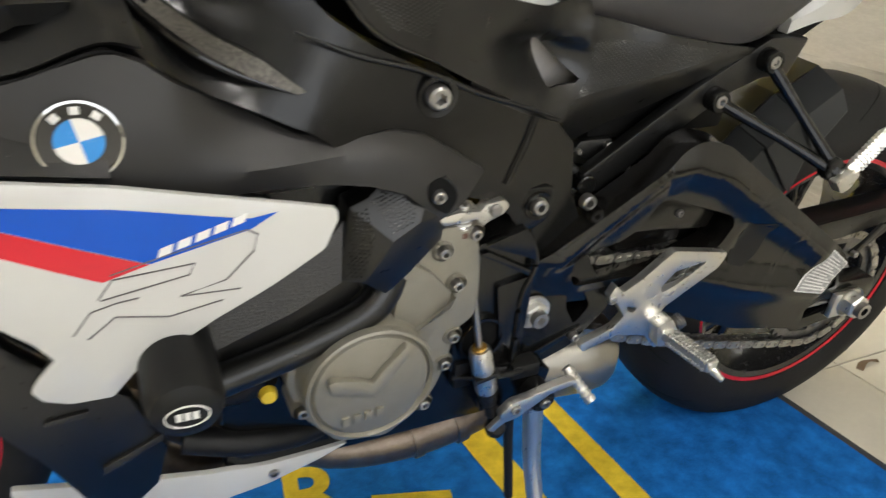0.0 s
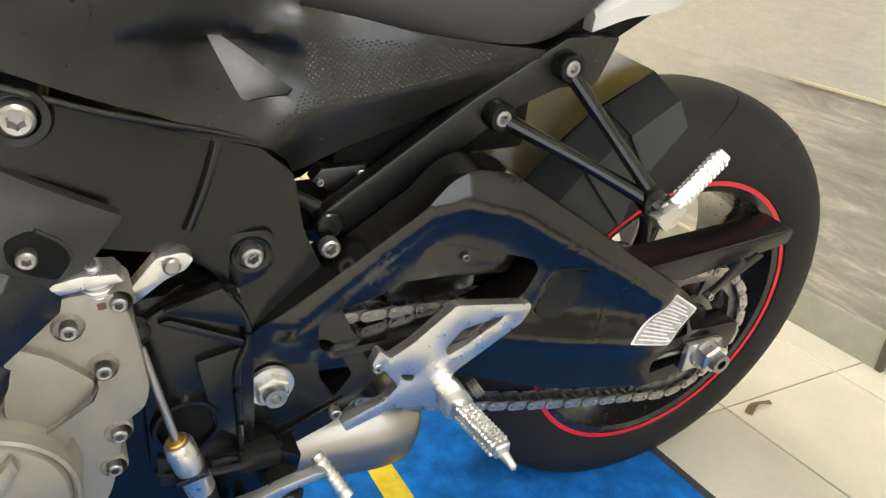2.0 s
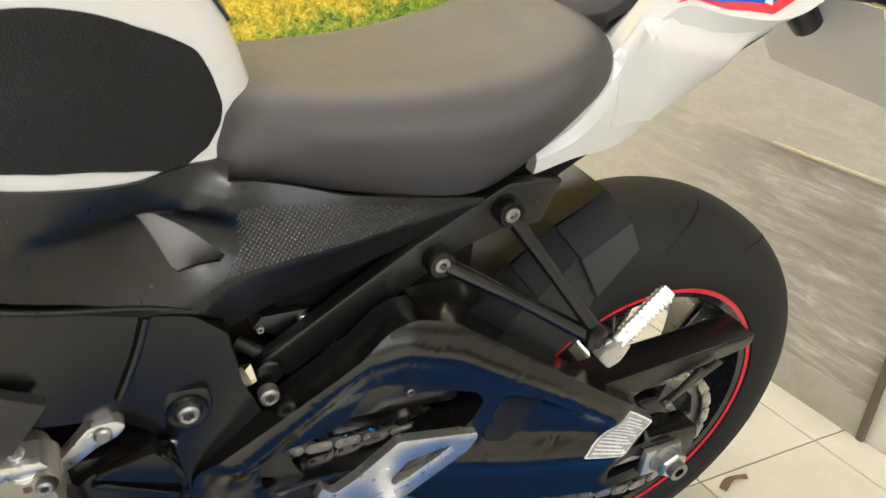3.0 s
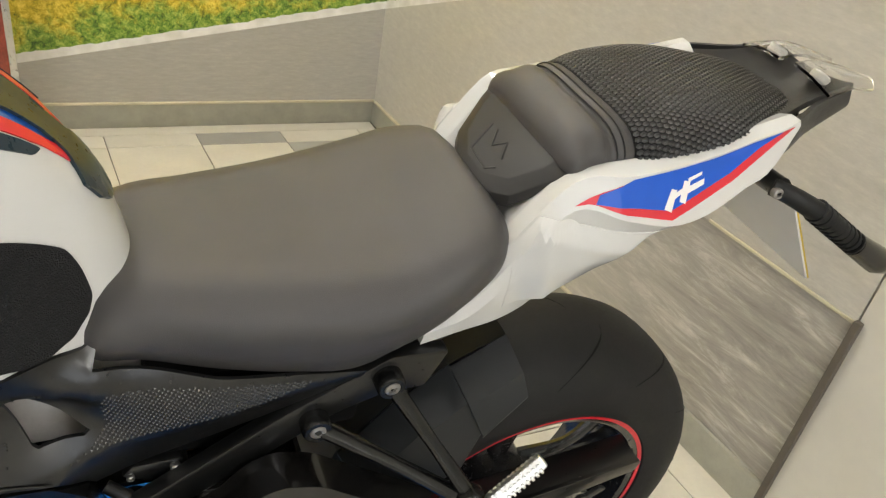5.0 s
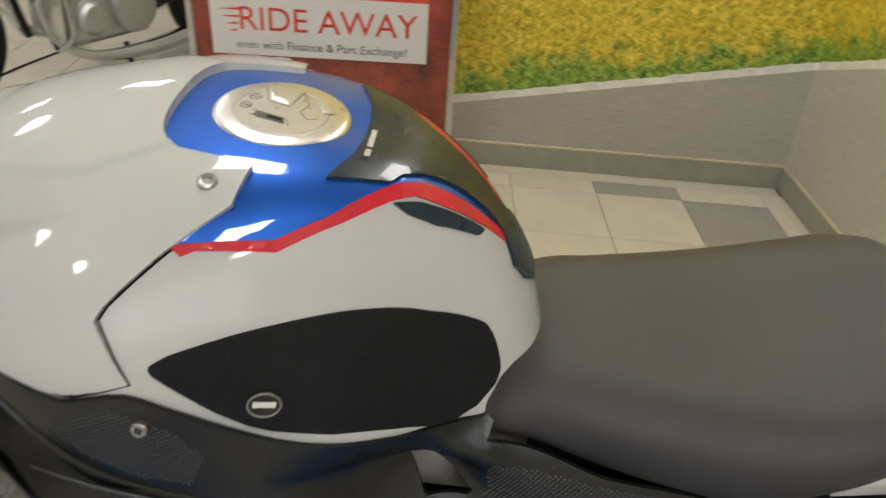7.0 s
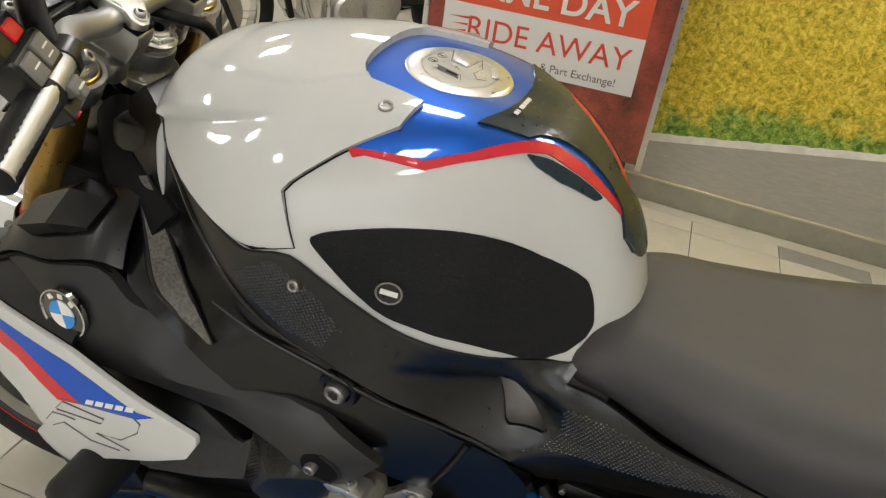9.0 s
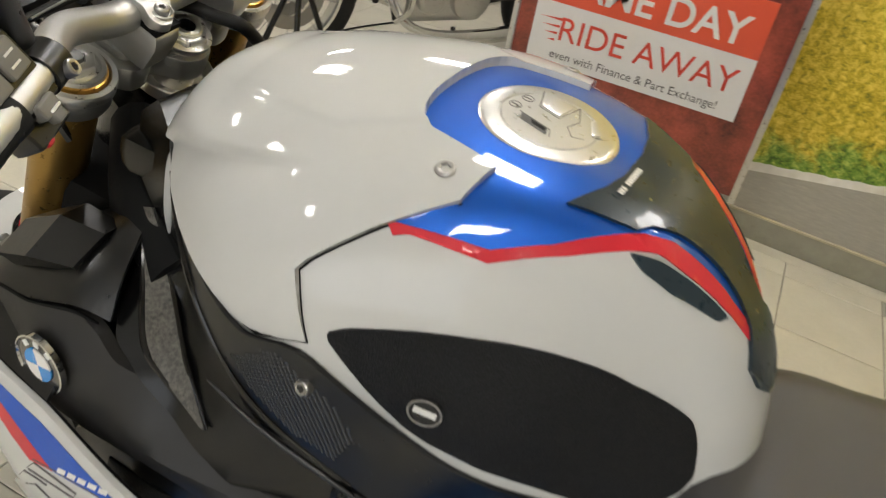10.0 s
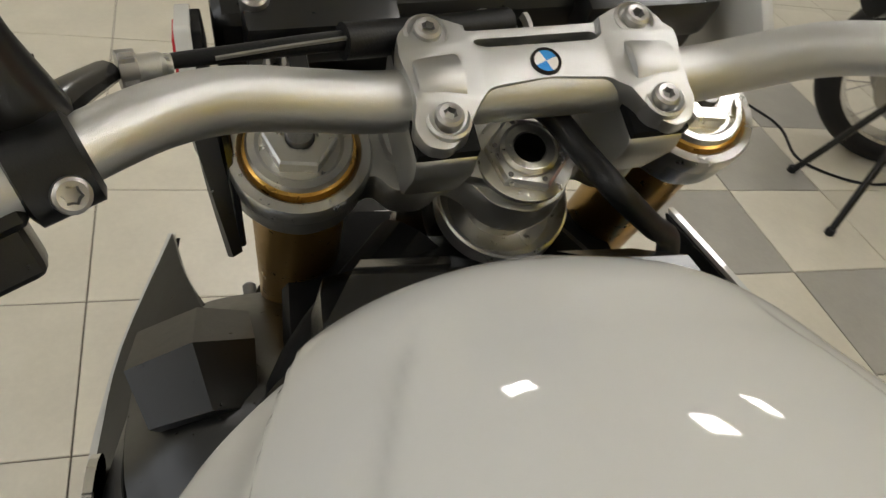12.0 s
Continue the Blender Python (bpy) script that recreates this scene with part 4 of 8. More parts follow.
# mudguard in flat facets: top plate, shoulder and side cheek
def facets(name, faces, material, parent, label=""):
    bm = bmesh.new()
    for f in faces:
        bm.faces.new([bm.verts.new(v) for v in f])
    bmesh.ops.remove_doubles(bm, verts=bm.verts, dist=1e-4)
    bm.normal_update()
    normals = {v: v.normal.copy() for v in bm.verts}
    got = bmesh.ops.extrude_face_region(bm, geom=list(bm.faces))
    bmesh.ops.translate(bm, vec=(0, 0, -0.003), verts=[v for v in got["geom"] if isinstance(v, bmesh.types.BMVert)])
    return part(name, bm, material, parent, label, 8)


def rim_at(r, a, y):
    return (AX.x + r * math.cos(radians(a)), y, AX.z + r * math.sin(radians(a)))


cheeks = []
TOP_R = (0.354, 0.358, 0.363, 0.370, 0.380)
for side in (-1, 1):
    angles = (165, 145, 128, 117, 105)
    low, mid_r, top_r = (0.285, 0.272, 0.255, 0.300, 0.332), (0.338, 0.340, 0.343, 0.350, 0.360), TOP_R
    for i in range(4):
        a, b = angles[i], angles[i + 1]
        cheeks.append([rim_at(low[i], a, 0.118 * side), rim_at(low[i + 1], b, 0.112 * side), rim_at(mid_r[i + 1], b, 0.098 * side), rim_at(mid_r[i], a, 0.104 * side)])
        cheeks.append([rim_at(mid_r[i], a, 0.104 * side), rim_at(mid_r[i + 1], b, 0.098 * side), rim_at(top_r[i + 1], b, 0.05 * side), rim_at(top_r[i], a, 0.055 * side)])
angles = (165, 145, 128, 117, 105)
for i in range(4):
    cheeks.append([rim_at(TOP_R[i], angles[i], -0.055 if i == 0 else -0.05), rim_at(TOP_R[i + 1], angles[i + 1], -0.05), rim_at(TOP_R[i + 1], angles[i + 1], 0.05), rim_at(TOP_R[i], angles[i], 0.055 if i == 0 else 0.05)])
facets("rear_mudguard", cheeks, HUGGER, bike, "blue-grey matt plastic rear mudguard over the tyre")

# fuel tank
EDGE = [(float(a), float(b)) for a, b, _ in smooth_path([(x, k, 0) for x, k in [(-1.024, 0.098), (-1.012, 0.117), (-0.9704, 0.1624), (-0.9346, 0.1976), (-0.8789, 0.2433), (-0.857, 0.2595), (-0.8391, 0.2671), (-0.8, 0.2624), (-0.7715, 0.2786), (-0.7397, 0.2995), (-0.7078, 0.3081), (-0.6661, 0.2976), (-0.6183, 0.2719), (-0.5885, 0.2414), (-0.5686, 0.2176), (-0.5467, 0.1881), (-0.5288, 0.149)]], 3)]
tank = part("fuel_tank", body_of(TANK, limit=lambda x: float(np.interp(x, [e[0] for e in EDGE], [e[1] + 0.005 for e in EDGE])) if x > -1.0 else 9.0), WHITE, bike, "glossy white fuel tank with blue and red graphics", 50)
both_sides = lambda half: half + [(x, -s) for x, s in reversed(half) if abs(s) > 1e-6]
COVER = [(-0.8085, 0.0), (-0.8085, 0.012), (-0.8073, 0.031), (-0.8052, 0.045), (-0.8013, 0.0565), (-0.7955, 0.066), (-0.7854, 0.0725), (-0.765, 0.076), (-0.7297, 0.0814), (-0.7357, 0.1167), (-0.7735, 0.1557), (-0.8073, 0.1948), (-0.8132, 0.2043), (-0.8073, 0.2195), (-0.7963, 0.2535), (-0.8152, 0.2605), (-0.8391, 0.2662), (-0.857, 0.2586), (-0.8789, 0.2433), (-0.9346, 0.1976), (-0.9704, 0.1624), (-1.012, 0.117), (-1.024, 0.0795), (-1.03, 0.0)]
part("cover_gap", laid(TANK, both_sides([(x + (0.0012 if x > -0.9 else 0), k + (0.0010 if x > -0.9 and k > 0.06 else 0)) for x, k in COVER]), 0.0, 0.0006), DEEP, tank, "dark joint round the cover", 50)


def cover_relief(x, s):
    """A raised crown inside a creased edge, a scoop that fades out below it, and a fold lower down."""
    crown = float(np.interp(x, (-0.98, -0.96, -0.908, -0.876, -0.845, -0.82, -0.797, -0.76), (0.066, 0.074, 0.090, 0.097, 0.101, 0.088, 0.074, 0.05)))
    h = 0.0018 * ease(-0.88, -0.95, x) + 0.0026 * ease(-0.003, 0.003, crown - s) * ease(-1.0, -0.94, x)
    scoop = float(np.interp(x, (-1.005, -0.961, -0.91, -0.876, -0.846), (0.118, 0.128, 0.136, 0.137, 0.134)))
    h -= 0.0072 * ease(-0.80, -0.98, x) * ease(-0.003, 0.004, s - scoop) * (1 - ease(0.0, 0.045, s - scoop))
    h -= 0.10 * max(s - 0.207, 0.0) * ease(-0.93, -0.87, x)
    return h


part("front_cover", laid(TANK, both_sides(COVER), 0.001, 0.005, 0.0034, 0.0, cover_relief), WHITE, tank, "glossy white front tank cover", 50)
BLUE_FIELD = [(-0.822, 0.0), (-0.815, 0.045), (-0.79, 0.078), (-0.76, 0.10), (-0.745, 0.12), (-0.772, 0.152), (-0.7058, 0.1345), (-0.672, 0.107), (-0.6283, 0.059), (-0.6104, 0.045), (-0.5885, 0.0365), (-0.5607, 0.027), (-0.53, 0.012), (-0.53, 0.0)]
part("blue_field", laid(TANK, both_sides(BLUE_FIELD), 0.0, 0.0008, 0.01), BLUE, tank, "metallic blue painted field", 50)
for side in (1, -1):
    STRIPE = [(-0.772, 0.1505), (-0.7058, 0.1325), (-0.672, 0.105), (-0.6283, 0.0567), (-0.6104, 0.0433), (-0.5885, 0.0348), (-0.5607, 0.0252), (-0.545, 0.014), (-0.5395, 0.0215), (-0.5666, 0.0386), (-0.5945, 0.0519), (-0.6144, 0.0595), (-0.6283, 0.0715), (-0.6621, 0.1052), (-0.7039, 0.1405), (-0.7556, 0.1515), (-0.764, 0.157)]
    part("red_stripe", laid(TANK, [(x, side * s) for x, s in STRIPE], 0.0, 0.0012, 0.01), RED, tank, "red painted stripe", 50)
    GRIP_LINE = [(-0.7834, 0.2386), (-0.7715, 0.229), (-0.7277, 0.2052), (-0.686, 0.1843), (-0.6521, 0.1662), (-0.6263, 0.1538), (-0.5965, 0.1395), (-0.5666, 0.1195), (-0.5507, 0.1071), (-0.5420, 0.111), (-0.5348, 0.1262), (-0.5388, 0.1481), (-0.5527, 0.1871), (-0.5706, 0.2205), (-0.5885, 0.2424), (-0.6183, 0.2633), (-0.6681, 0.286), (-0.7098, 0.2965), (-0.7257, 0.294), (-0.7436, 0.2805), (-0.7695, 0.2557), (-0.7814, 0.2443)]
    part("knee_grip", laid(TANK, [(x, side * s) for x, s in GRIP_LINE], 0.0, 0.0022, 0.012, 0.006), GRIP, tank, "black rubber knee grip pad", 50)
    SMALL = [(-0.631, 0.0755), (-0.6124, 0.0633), (-0.5885, 0.0518), (-0.5607, 0.0390), (-0.5650, 0.0490), (-0.5746, 0.0558), (-0.5984, 0.071), (-0.6183, 0.0775)]
    part("pad_wing", laid(TANK, [(x, side * s) for x, s in SMALL], 0.0, 0.0022, 0.01, 0.003), PAD, tank, "small black gel pad", 50)
    p, n = Vector(TANK.at(-0.7555, side * 0.1033)), Vector(TANK.normal(-0.7555, side * 0.1033))
    part("cover_screw", bolt(p + n * 0.004, n, 0.0085, 0.004), STEEL, tank, "bright star-socket screw")
    p, n = Vector(TANK.at(-0.7118, side * 0.2614)), Vector(TANK.normal(-0.7118, side * 0.2614))
    disc = move(turn([(0, 0.0035), (0.0105, 0.0035), (0.0115, 0.0045), (0.0128, 0.0045), (0.0132, 0)], 28, "Z"), axis_to(p, p + n))
    part("grip_badge", disc, mat("badge_black", (0.01, 0.01, 0.01), 0.3), tank, "round black badge with a pale rim")
    ring = move(turn([(0.0112, 0.0046), (0.0116, 0.0052), (0.0128, 0.0052), (0.0132, 0.0046)], 28, "Z"), axis_to(p, p + n))
    part("badge_rim", ring, STEEL, tank)
    part("badge_bar", move(box(-0.0085, 0.0085, -0.0028, 0.0028, 0.0036, 0.0044), axis_to(p, p + n) @ Matrix.Rotation(radians(80 if side > 0 else -80), 4, "Z")), CREAM, tank, "pale bar in place of a mark")
PAD_LINE = [(-0.661, 0.0), (-0.6605, 0.02), (-0.665, 0.045), (-0.678, 0.0776), (-0.6342, 0.0605), (-0.6263, 0.0471), (-0.6104, 0.0357), (-0.5865, 0.0243), (-0.5587, 0.017), (-0.5447, 0.018), (-0.533, 0.034), (-0.522, 0.028), (-0.515, 0.014), (-0.513, 0.0)]
part("tank_pad", laid(TANK, both_sides(PAD_LINE), 0.0005, 0.0028, 0.009), PAD, tank, "glossy black gel tank pad", 50)
n = Vector(TANK.normal(-0.655, 0.02))
t = Vector((0, 1, 0))
t = (t - n * t.dot(n)).normalized()
m = Matrix((t, n.cross(t), n)).transposed().to_4x4()
m.translation = Vector(TANK.at(-0.655, 0.02)) + n * 0.0036
bars_x = [-0.024, -0.0205, -0.0165] + [-0.0085 + 0.0037 * k for k in range(8)]
for bx in bars_x:
    part("pad_print", move(box(bx, bx + 0.0026, -0.0022, 0.0022, 0, 0.0004), m), CREAM, tank, "small pale bar in place of a letter")

# filler cap
p, n = Vector((-0.7295, 0, 1.0192)), Vector((0.09, 0, 1)).normalized()
CAP = axis_to(p, p + n) @ Matrix.Rotation(radians(90), 4, "Z")
cap = part("filler_cap", move(turn([(0, 0.0088), (0.0362, 0.0088), (0.0369, 0.0072), (0.0378, 0.0072), (0.0386, 0.0086), (0.0500, 0.0080), (0.0530, 0.0068), (0.0548, 0.0050), (0.0552, 0.002), (0.0552, -0.006)], 96, "Z"), CAP), ALU, tank, "brushed aluminium filler cap")
# the cap's parts are pieces of the tank too
part("cap_seal", move(turn([(0.0552, 0.0042), (0.0566, 0.0040), (0.0572, 0.0028), (0.0572, -0.006)], 96, "Z"), CAP), RUBBER, tank)
CAP2 = Matrix.Translation((-0.7295, 0, 1.0205)) @ Matrix.Rotation(radians(5.2), 4, "Y")
groove = [[(-0.022, 0.037), (-0.014, 0.012), (0.004, 0.008), (0.010, 0.036)], [(0.010, 0.036), (0.018, 0.016), (0.014, 0.002), (0.022, -0.008), (0.030, -0.004)], [(0.024, 0.028), (0.034, 0.004), (0.040, 0.008)], [(-0.022, -0.006), (0.006, -0.012), (0.010, -0.022)]]
for g in groove:
    part("lid_groove", move(tube([(x, y, 0.0072) for x, y in g], 0.0007, 6, 0), CAP2), CHAIN, tank)
part("key_flap", move(slab([(-0.020, 0.036), (-0.013, 0.014), (0.003, 0.010), (0.008, 0.034)], 0.0066, 0.0086, 0.0008), CAP2), ALU, tank, "raised lock flap")
part("key_recess", move(slab([(-0.020, -0.007), (0.004, -0.012), (0.007, -0.021), (-0.017, -0.016)], 0.0060, 0.0079, 0.0004), CAP2), mat("lock_recess", (0.10, 0.10, 0.095), 0.4, 0.6), tank, "dark lock recess")
part("key_hole", move(slab([(-0.010, -0.011), (0.003, -0.0135), (0.004, -0.0175), (-0.008, -0.015)], 0.0075, 0.0083, 0.0003), CAP2), DEEP, tank)
part("hinge", move(slab([(0.024, 0.026), (0.032, 0.006), (0.038, 0.010), (0.033, 0.028)], 0.0066, 0.0083, 0.0008), CAP2), ALU, tank)
for x, y in ((-0.029, 0.000), (-0.026, 0.016)):
    part("cap_mark", move(turn([(0.0040, 0.0073), (0.0046, 0.0079), (0.0052, 0.0073)], 20, "Z", (x, y, 0)), CAP2), INK, tank)
    part("cap_mark", move(box(x - 0.003, x + 0.003, y - 0.0006, y + 0.0006, 0.0073, 0.0078), CAP2), INK, tank)

# seat
SEAT_BODY = Section_surface([
    (-0.553, [(0, 0.802), (0.03, 0.802), (0.055, 0.800), (0.078, 0.796), (0.084, 0.790), (0.082, 0.784)]),
    (-0.54, [(0, 0.830), (0.035, 0.828), (0.065, 0.824), (0.089, 0.814), (0.096, 0.798), (0.09, 0.780)]),
    (-0.505, [(0, 0.845), (0.04, 0.844), (0.075, 0.8405), (0.098, 0.826), (0.104, 0.800), (0.092, 0.774)]),
    (-0.44, [(0, 0.846), (0.05, 0.8455), (0.088, 0.843), (0.117, 0.823), (0.115, 0.790), (0.104, 0.761)]),
    (-0.37, [(0, 0.847), (0.06, 0.847), (0.103, 0.845), (0.132, 0.823), (0.129, 0.785), (0.114, 0.751)]),
    (-0.30, [(0, 0.856), (0.07, 0.856), (0.118, 0.852), (0.144, 0.827), (0.138, 0.785), (0.12, 0.751)]),
    (-0.25, [(0, 0.869), (0.075, 0.869), (0.122, 0.864), (0.144, 0.840), (0.136, 0.80), (0.112, 0.771)]),
    (-0.20, [(0, 0.888), (0.07, 0.888), (0.113, 0.882), (0.129, 0.866), (0.127, 0.832), (0.097, 0.799)]),
    (-0.165, [(0, 0.895), (0.055, 0.894), (0.09, 0.887), (0.106, 0.871), (0.107, 0.848), (0.09, 0.82)]),
    (-0.15, [(0, 0.880), (0.045, 0.879), (0.075, 0.873), (0.088, 0.862), (0.088, 0.848), (0.075, 0.83)]),
])
seat = part("rider_seat", body_of(SEAT_BODY, 24, 0.01), SEAT, bike, "dark grey vinyl rider seat", 60)
part("seat_base", box(-0.50, -0.20, -0.09, 0.09, 0.735, 0.775, 0.01), DEEP, bike, "black plastic seat base")
# white tail
TAIL = Section_surface([
    (-0.235, [(0, 0.78), (0.05, 0.78), (0.085, 0.778), (0.098, 0.776), (0.104, 0.774), (0.108, 0.768), (0.106, 0.752)]),
    (-0.19, [(0, 0.83), (0.05, 0.83), (0.085, 0.83), (0.104, 0.826), (0.113, 0.815), (0.116, 0.795), (0.108, 0.766)]),
    (-0.15, [(0, 0.868), (0.05, 0.868), (0.082, 0.888), (0.104, 0.893), (0.116, 0.876), (0.114, 0.835), (0.102, 0.768)]),
    (-0.115, [(0, 0.90), (0.05, 0.905), (0.085, 0.937), (0.107, 0.942), (0.119, 0.918), (0.110, 0.848), (0.092, 0.772)]),
    (-0.06, [(0, 0.93), (0.05, 0.935), (0.095, 0.958), (0.119, 0.955), (0.138, 0.916), (0.112, 0.862), (0.075, 0.80)]),
    (-0.015, [(0, 0.94), (0.05, 0.945), (0.10, 0.966), (0.12, 0.962), (0.148, 0.913), (0.118, 0.875), (0.06, 0.825)]),
    (0.04, [(0, 0.955), (0.05, 0.96), (0.10, 0.978), (0.118, 0.973), (0.140, 0.917), (0.105, 0.893), (0.05, 0.865)]),
    (0.09, [(0, 0.965), (0.05, 0.97), (0.095, 0.989), (0.112, 0.985), (0.128, 0.937), (0.09, 0.915), (0.045, 0.90)]),
    (0.135, [(0, 0.975), (0.05, 0.98), (0.092, 1.000), (0.108, 0.996), (0.116, 0.961), (0.075, 0.945), (0.04, 0.935)]),
    (0.154, [(0, 0.98), (0.05, 0.985), (0.09, 1.003), (0.104, 1.003), (0.107, 0.998), (0.07, 0.985), (0.04, 0.975)]),
], sharp=True)
tail = part("tail_cowl", body_of(TAIL, 24, 0.01), WHITE, bike, "glossy white tail cowl with a blue and red flash", 14)


def flank(x, z):
    """How far round the section the outer flank reaches a height."""
    out, run = TAIL.section(x)
    top = int(np.argmax(out[:, 1]))
    return float(np.interp(-z, -out[top:, 1], run[top:]))


def on_tail(name, outline, off, thick, material, label, step=0.012):
    """A skin on both flanks of the tail, drawn in (x, height)."""
    for side in (1, -1):
        part(name, laid(TAIL, [(x, side * flank(x, z)) for x, z in outline], off, thick, step), material, tail, label, 40)


on_tail("flash_red", [(-0.112, 0.924), (-0.06, 0.921), (-0.012, 0.918), (0.03, 0.932), (0.069, 0.948), (0.11, 0.973), (0.146, 0.997), (0.12, 0.990), (0.091, 0.983), (0.041, 0.971), (-0.013, 0.960), (-0.056, 0.952), (-0.098, 0.934)], 0.0, 0.0008, RED, "red flash")
on_tail("flash_blue", [(-0.093, 0.9285), (-0.055, 0.928), (-0.014, 0.9265), (0.02, 0.939), (0.061, 0.9555), (0.10, 0.979), (0.128, 0.9925), (0.091, 0.9835), (0.041, 0.9715), (-0.013, 0.9605), (-0.056, 0.9525), (-0.09, 0.937)], 0.0005, 0.0008, BLUE_FLAT, "blue flash")


def haunch(x, s):
    """The flank swells out again below the flash, and turns forward along a slanted edge."""
    z = float(TAIL.at(x, s)[2])
    top = height_of([(-0.165, 0.874), (-0.137, 0.914), (-0.122, 0.912), (-0.10, 0.906), (-0.043, 0.899), (-0.01, 0.905)], x)
    fold = height_of([(0.80, -0.108), (0.869, -0.122), (0.914, -0.137)], z)
    return 0.015 * ease(0.0, 0.022, top - z) * (1 - ease(-0.045, -0.008, x)) * (1 - ease(0.0, 0.040, fold - x)) - 0.002


for side in (1, -1):
    part("haunch", laid(TAIL, [(x, side * flank(x, z)) for x, z in ((-0.163, 0.868), (-0.139, 0.907), (-0.124, 0.908), (-0.10, 0.903), (-0.043, 0.896), (-0.012, 0.899), (-0.03, 0.868), (-0.07, 0.83), (-0.11, 0.805), (-0.15, 0.79))], 0.0, 0.0025, 0.004, 0.0, haunch), WHITE, tail, "glossy white swell below the flash", 24)
for bar in ([(-0.022, 0.928), (-0.014, 0.9255), (-0.008, 0.944), (-0.014, 0.945)], [(-0.004, 0.934), (0.003, 0.932), (0.008, 0.951), (0.001, 0.952)], [(-0.012, 0.936), (0.0, 0.942), (0.0, 0.946), (-0.012, 0.94)], [(0.006, 0.941), (0.026, 0.948), (0.026, 0.953), (0.006, 0.9465)], [(0.006, 0.951), (0.022, 0.957), (0.022, 0.9595), (0.006, 0.954)]):
    on_tail("flash_mark", bar, 0.0012, 0.0006, CREAM, "white slanted bar in place of a mark", 0.02)
for side in (1, -1):
    part("tail_screw", bolt((-0.064, -0.107 * side, 0.852), (0, -side, -0.3), 0.008, 0.003), STEEL, tail)


# ---- side panels: drawn from the side, bulged through a few depths ----
# tank side panels
edge_pts = [TANK.at(x, s) for x, s in EDGE]
PANEL = [(p[0], p[2]) for p in edge_pts] + [(-0.535, 0.80), (-0.541, 0.787), (-0.44, 0.764), (-0.35, 0.748), (-0.296, 0.741), (-0.30, 0.732), (-0.377, 0.693), (-0.44, 0.669), (-0.491, 0.655), (-0.534, 0.637), (-0.547, 0.636), (-0.554, 0.651), (-0.574, 0.672), (-0.612, 0.690), (-0.695, 0.734), (-0.757, 0.767), (-0.823, 0.800), (-0.862, 0.843), (-0.905, 0.892), (-0.955, 0.920), (-1.0, 0.944)]
PANEL_DEPTH = through_depths([(p[0], p[2], -p[1] + 0.005) for p in edge_pts] + [(-0.775, 0.76, 0.188), (-0.84, 0.78, 0.194), (-0.9, 0.805, 0.195), (-0.7, 0.726, 0.172), (-0.62, 0.69, 0.148), (-0.575, 0.676, 0.138), (-0.545, 0.637, 0.132), (-0.49, 0.655, 0.126), (-0.44, 0.669, 0.124), (-0.377, 0.693, 0.122), (-0.296, 0.736, 0.12), (-0.44, 0.764, 0.121), (-0.54, 0.787, 0.112), (-0.58, 0.725, 0.110), (-0.62, 0.745, 0.118), (-0.52, 0.72, 0.116), (-0.66, 0.77, 0.146), (-0.75, 0.82, 0.182)])
PANEL_HOLE = [(-0.616, 0.765), (-0.605, 0.763), (-0.588, 0.749), (-0.556, 0.723), (-0.547, 0.716), (-0.552, 0.711), (-0.588, 0.709), (-0.593, 0.713)]


def panel_shape(x, z):
    """The panel's bulge, with a scoop round its opening and a facet that turns under below a straight edge."""
    top = height_of([(-0.72, 0.784), (-0.648, 0.778), (-0.584, 0.769), (-0.547, 0.760), (-0.528, 0.748), (-0.50, 0.735)], x)
    low = height_of([(-0.717, 0.761), (-0.674, 0.737), (-0.632, 0.710), (-0.596, 0.693), (-0.571, 0.688), (-0.31, 0.738)], x)
    v = (top - z) / max(top - low, 0.004)
    h = -0.013 * ease(0.0, 0.16, v) * (1 - ease(0.2, 1.0, v)) * ease(-0.73, -0.60, x) * (1 - ease(-0.57, -0.525, x))
    h -= 0.42 * max(low - z, 0.0) * ease(-0.64, -0.56, x)
    return PANEL_DEPTH(x, z) + h
panel = part("side_panel", skin(PANEL, panel_shape, 0.004, [PANEL_HOLE], 0.008), PLASTIC, bike, "matt black plastic side panel with a pointed opening", 40)


def knurl(region, depth, slope, along=0.0050, across=0.0028):
    """Rows of small slanted ridges raised from a panel."""
    u = Vector((1.0, slope)).normalized()
    w = Vector((-u.y, u.x))
    c = Vector((region[0][0], region[0][1]))
    bm = bmesh.new()
    for j in range(-60, 61):
        for i in range(-70, 71):
            p = c + u * along * (i + 0.5 * (j % 2)) + w * across * j
            if not inside(region, p.x, p.y):
                continue
            vs = []
            for a, b, h in ((-0.0021, 0, 0), (0, -0.0011, 0), (0.0021, 0, 0), (0, 0.0011, 0), (0, -0.0007, 0.0011)):
                q = p + u * a + w * b
                vs.append(bm.verts.new((q.x, -depth(q.x, q.y) - h, q.y)))
            for k in range(4):
                bm.faces.new((vs[k], vs[(k + 1) % 4], vs[4]))
    return bm


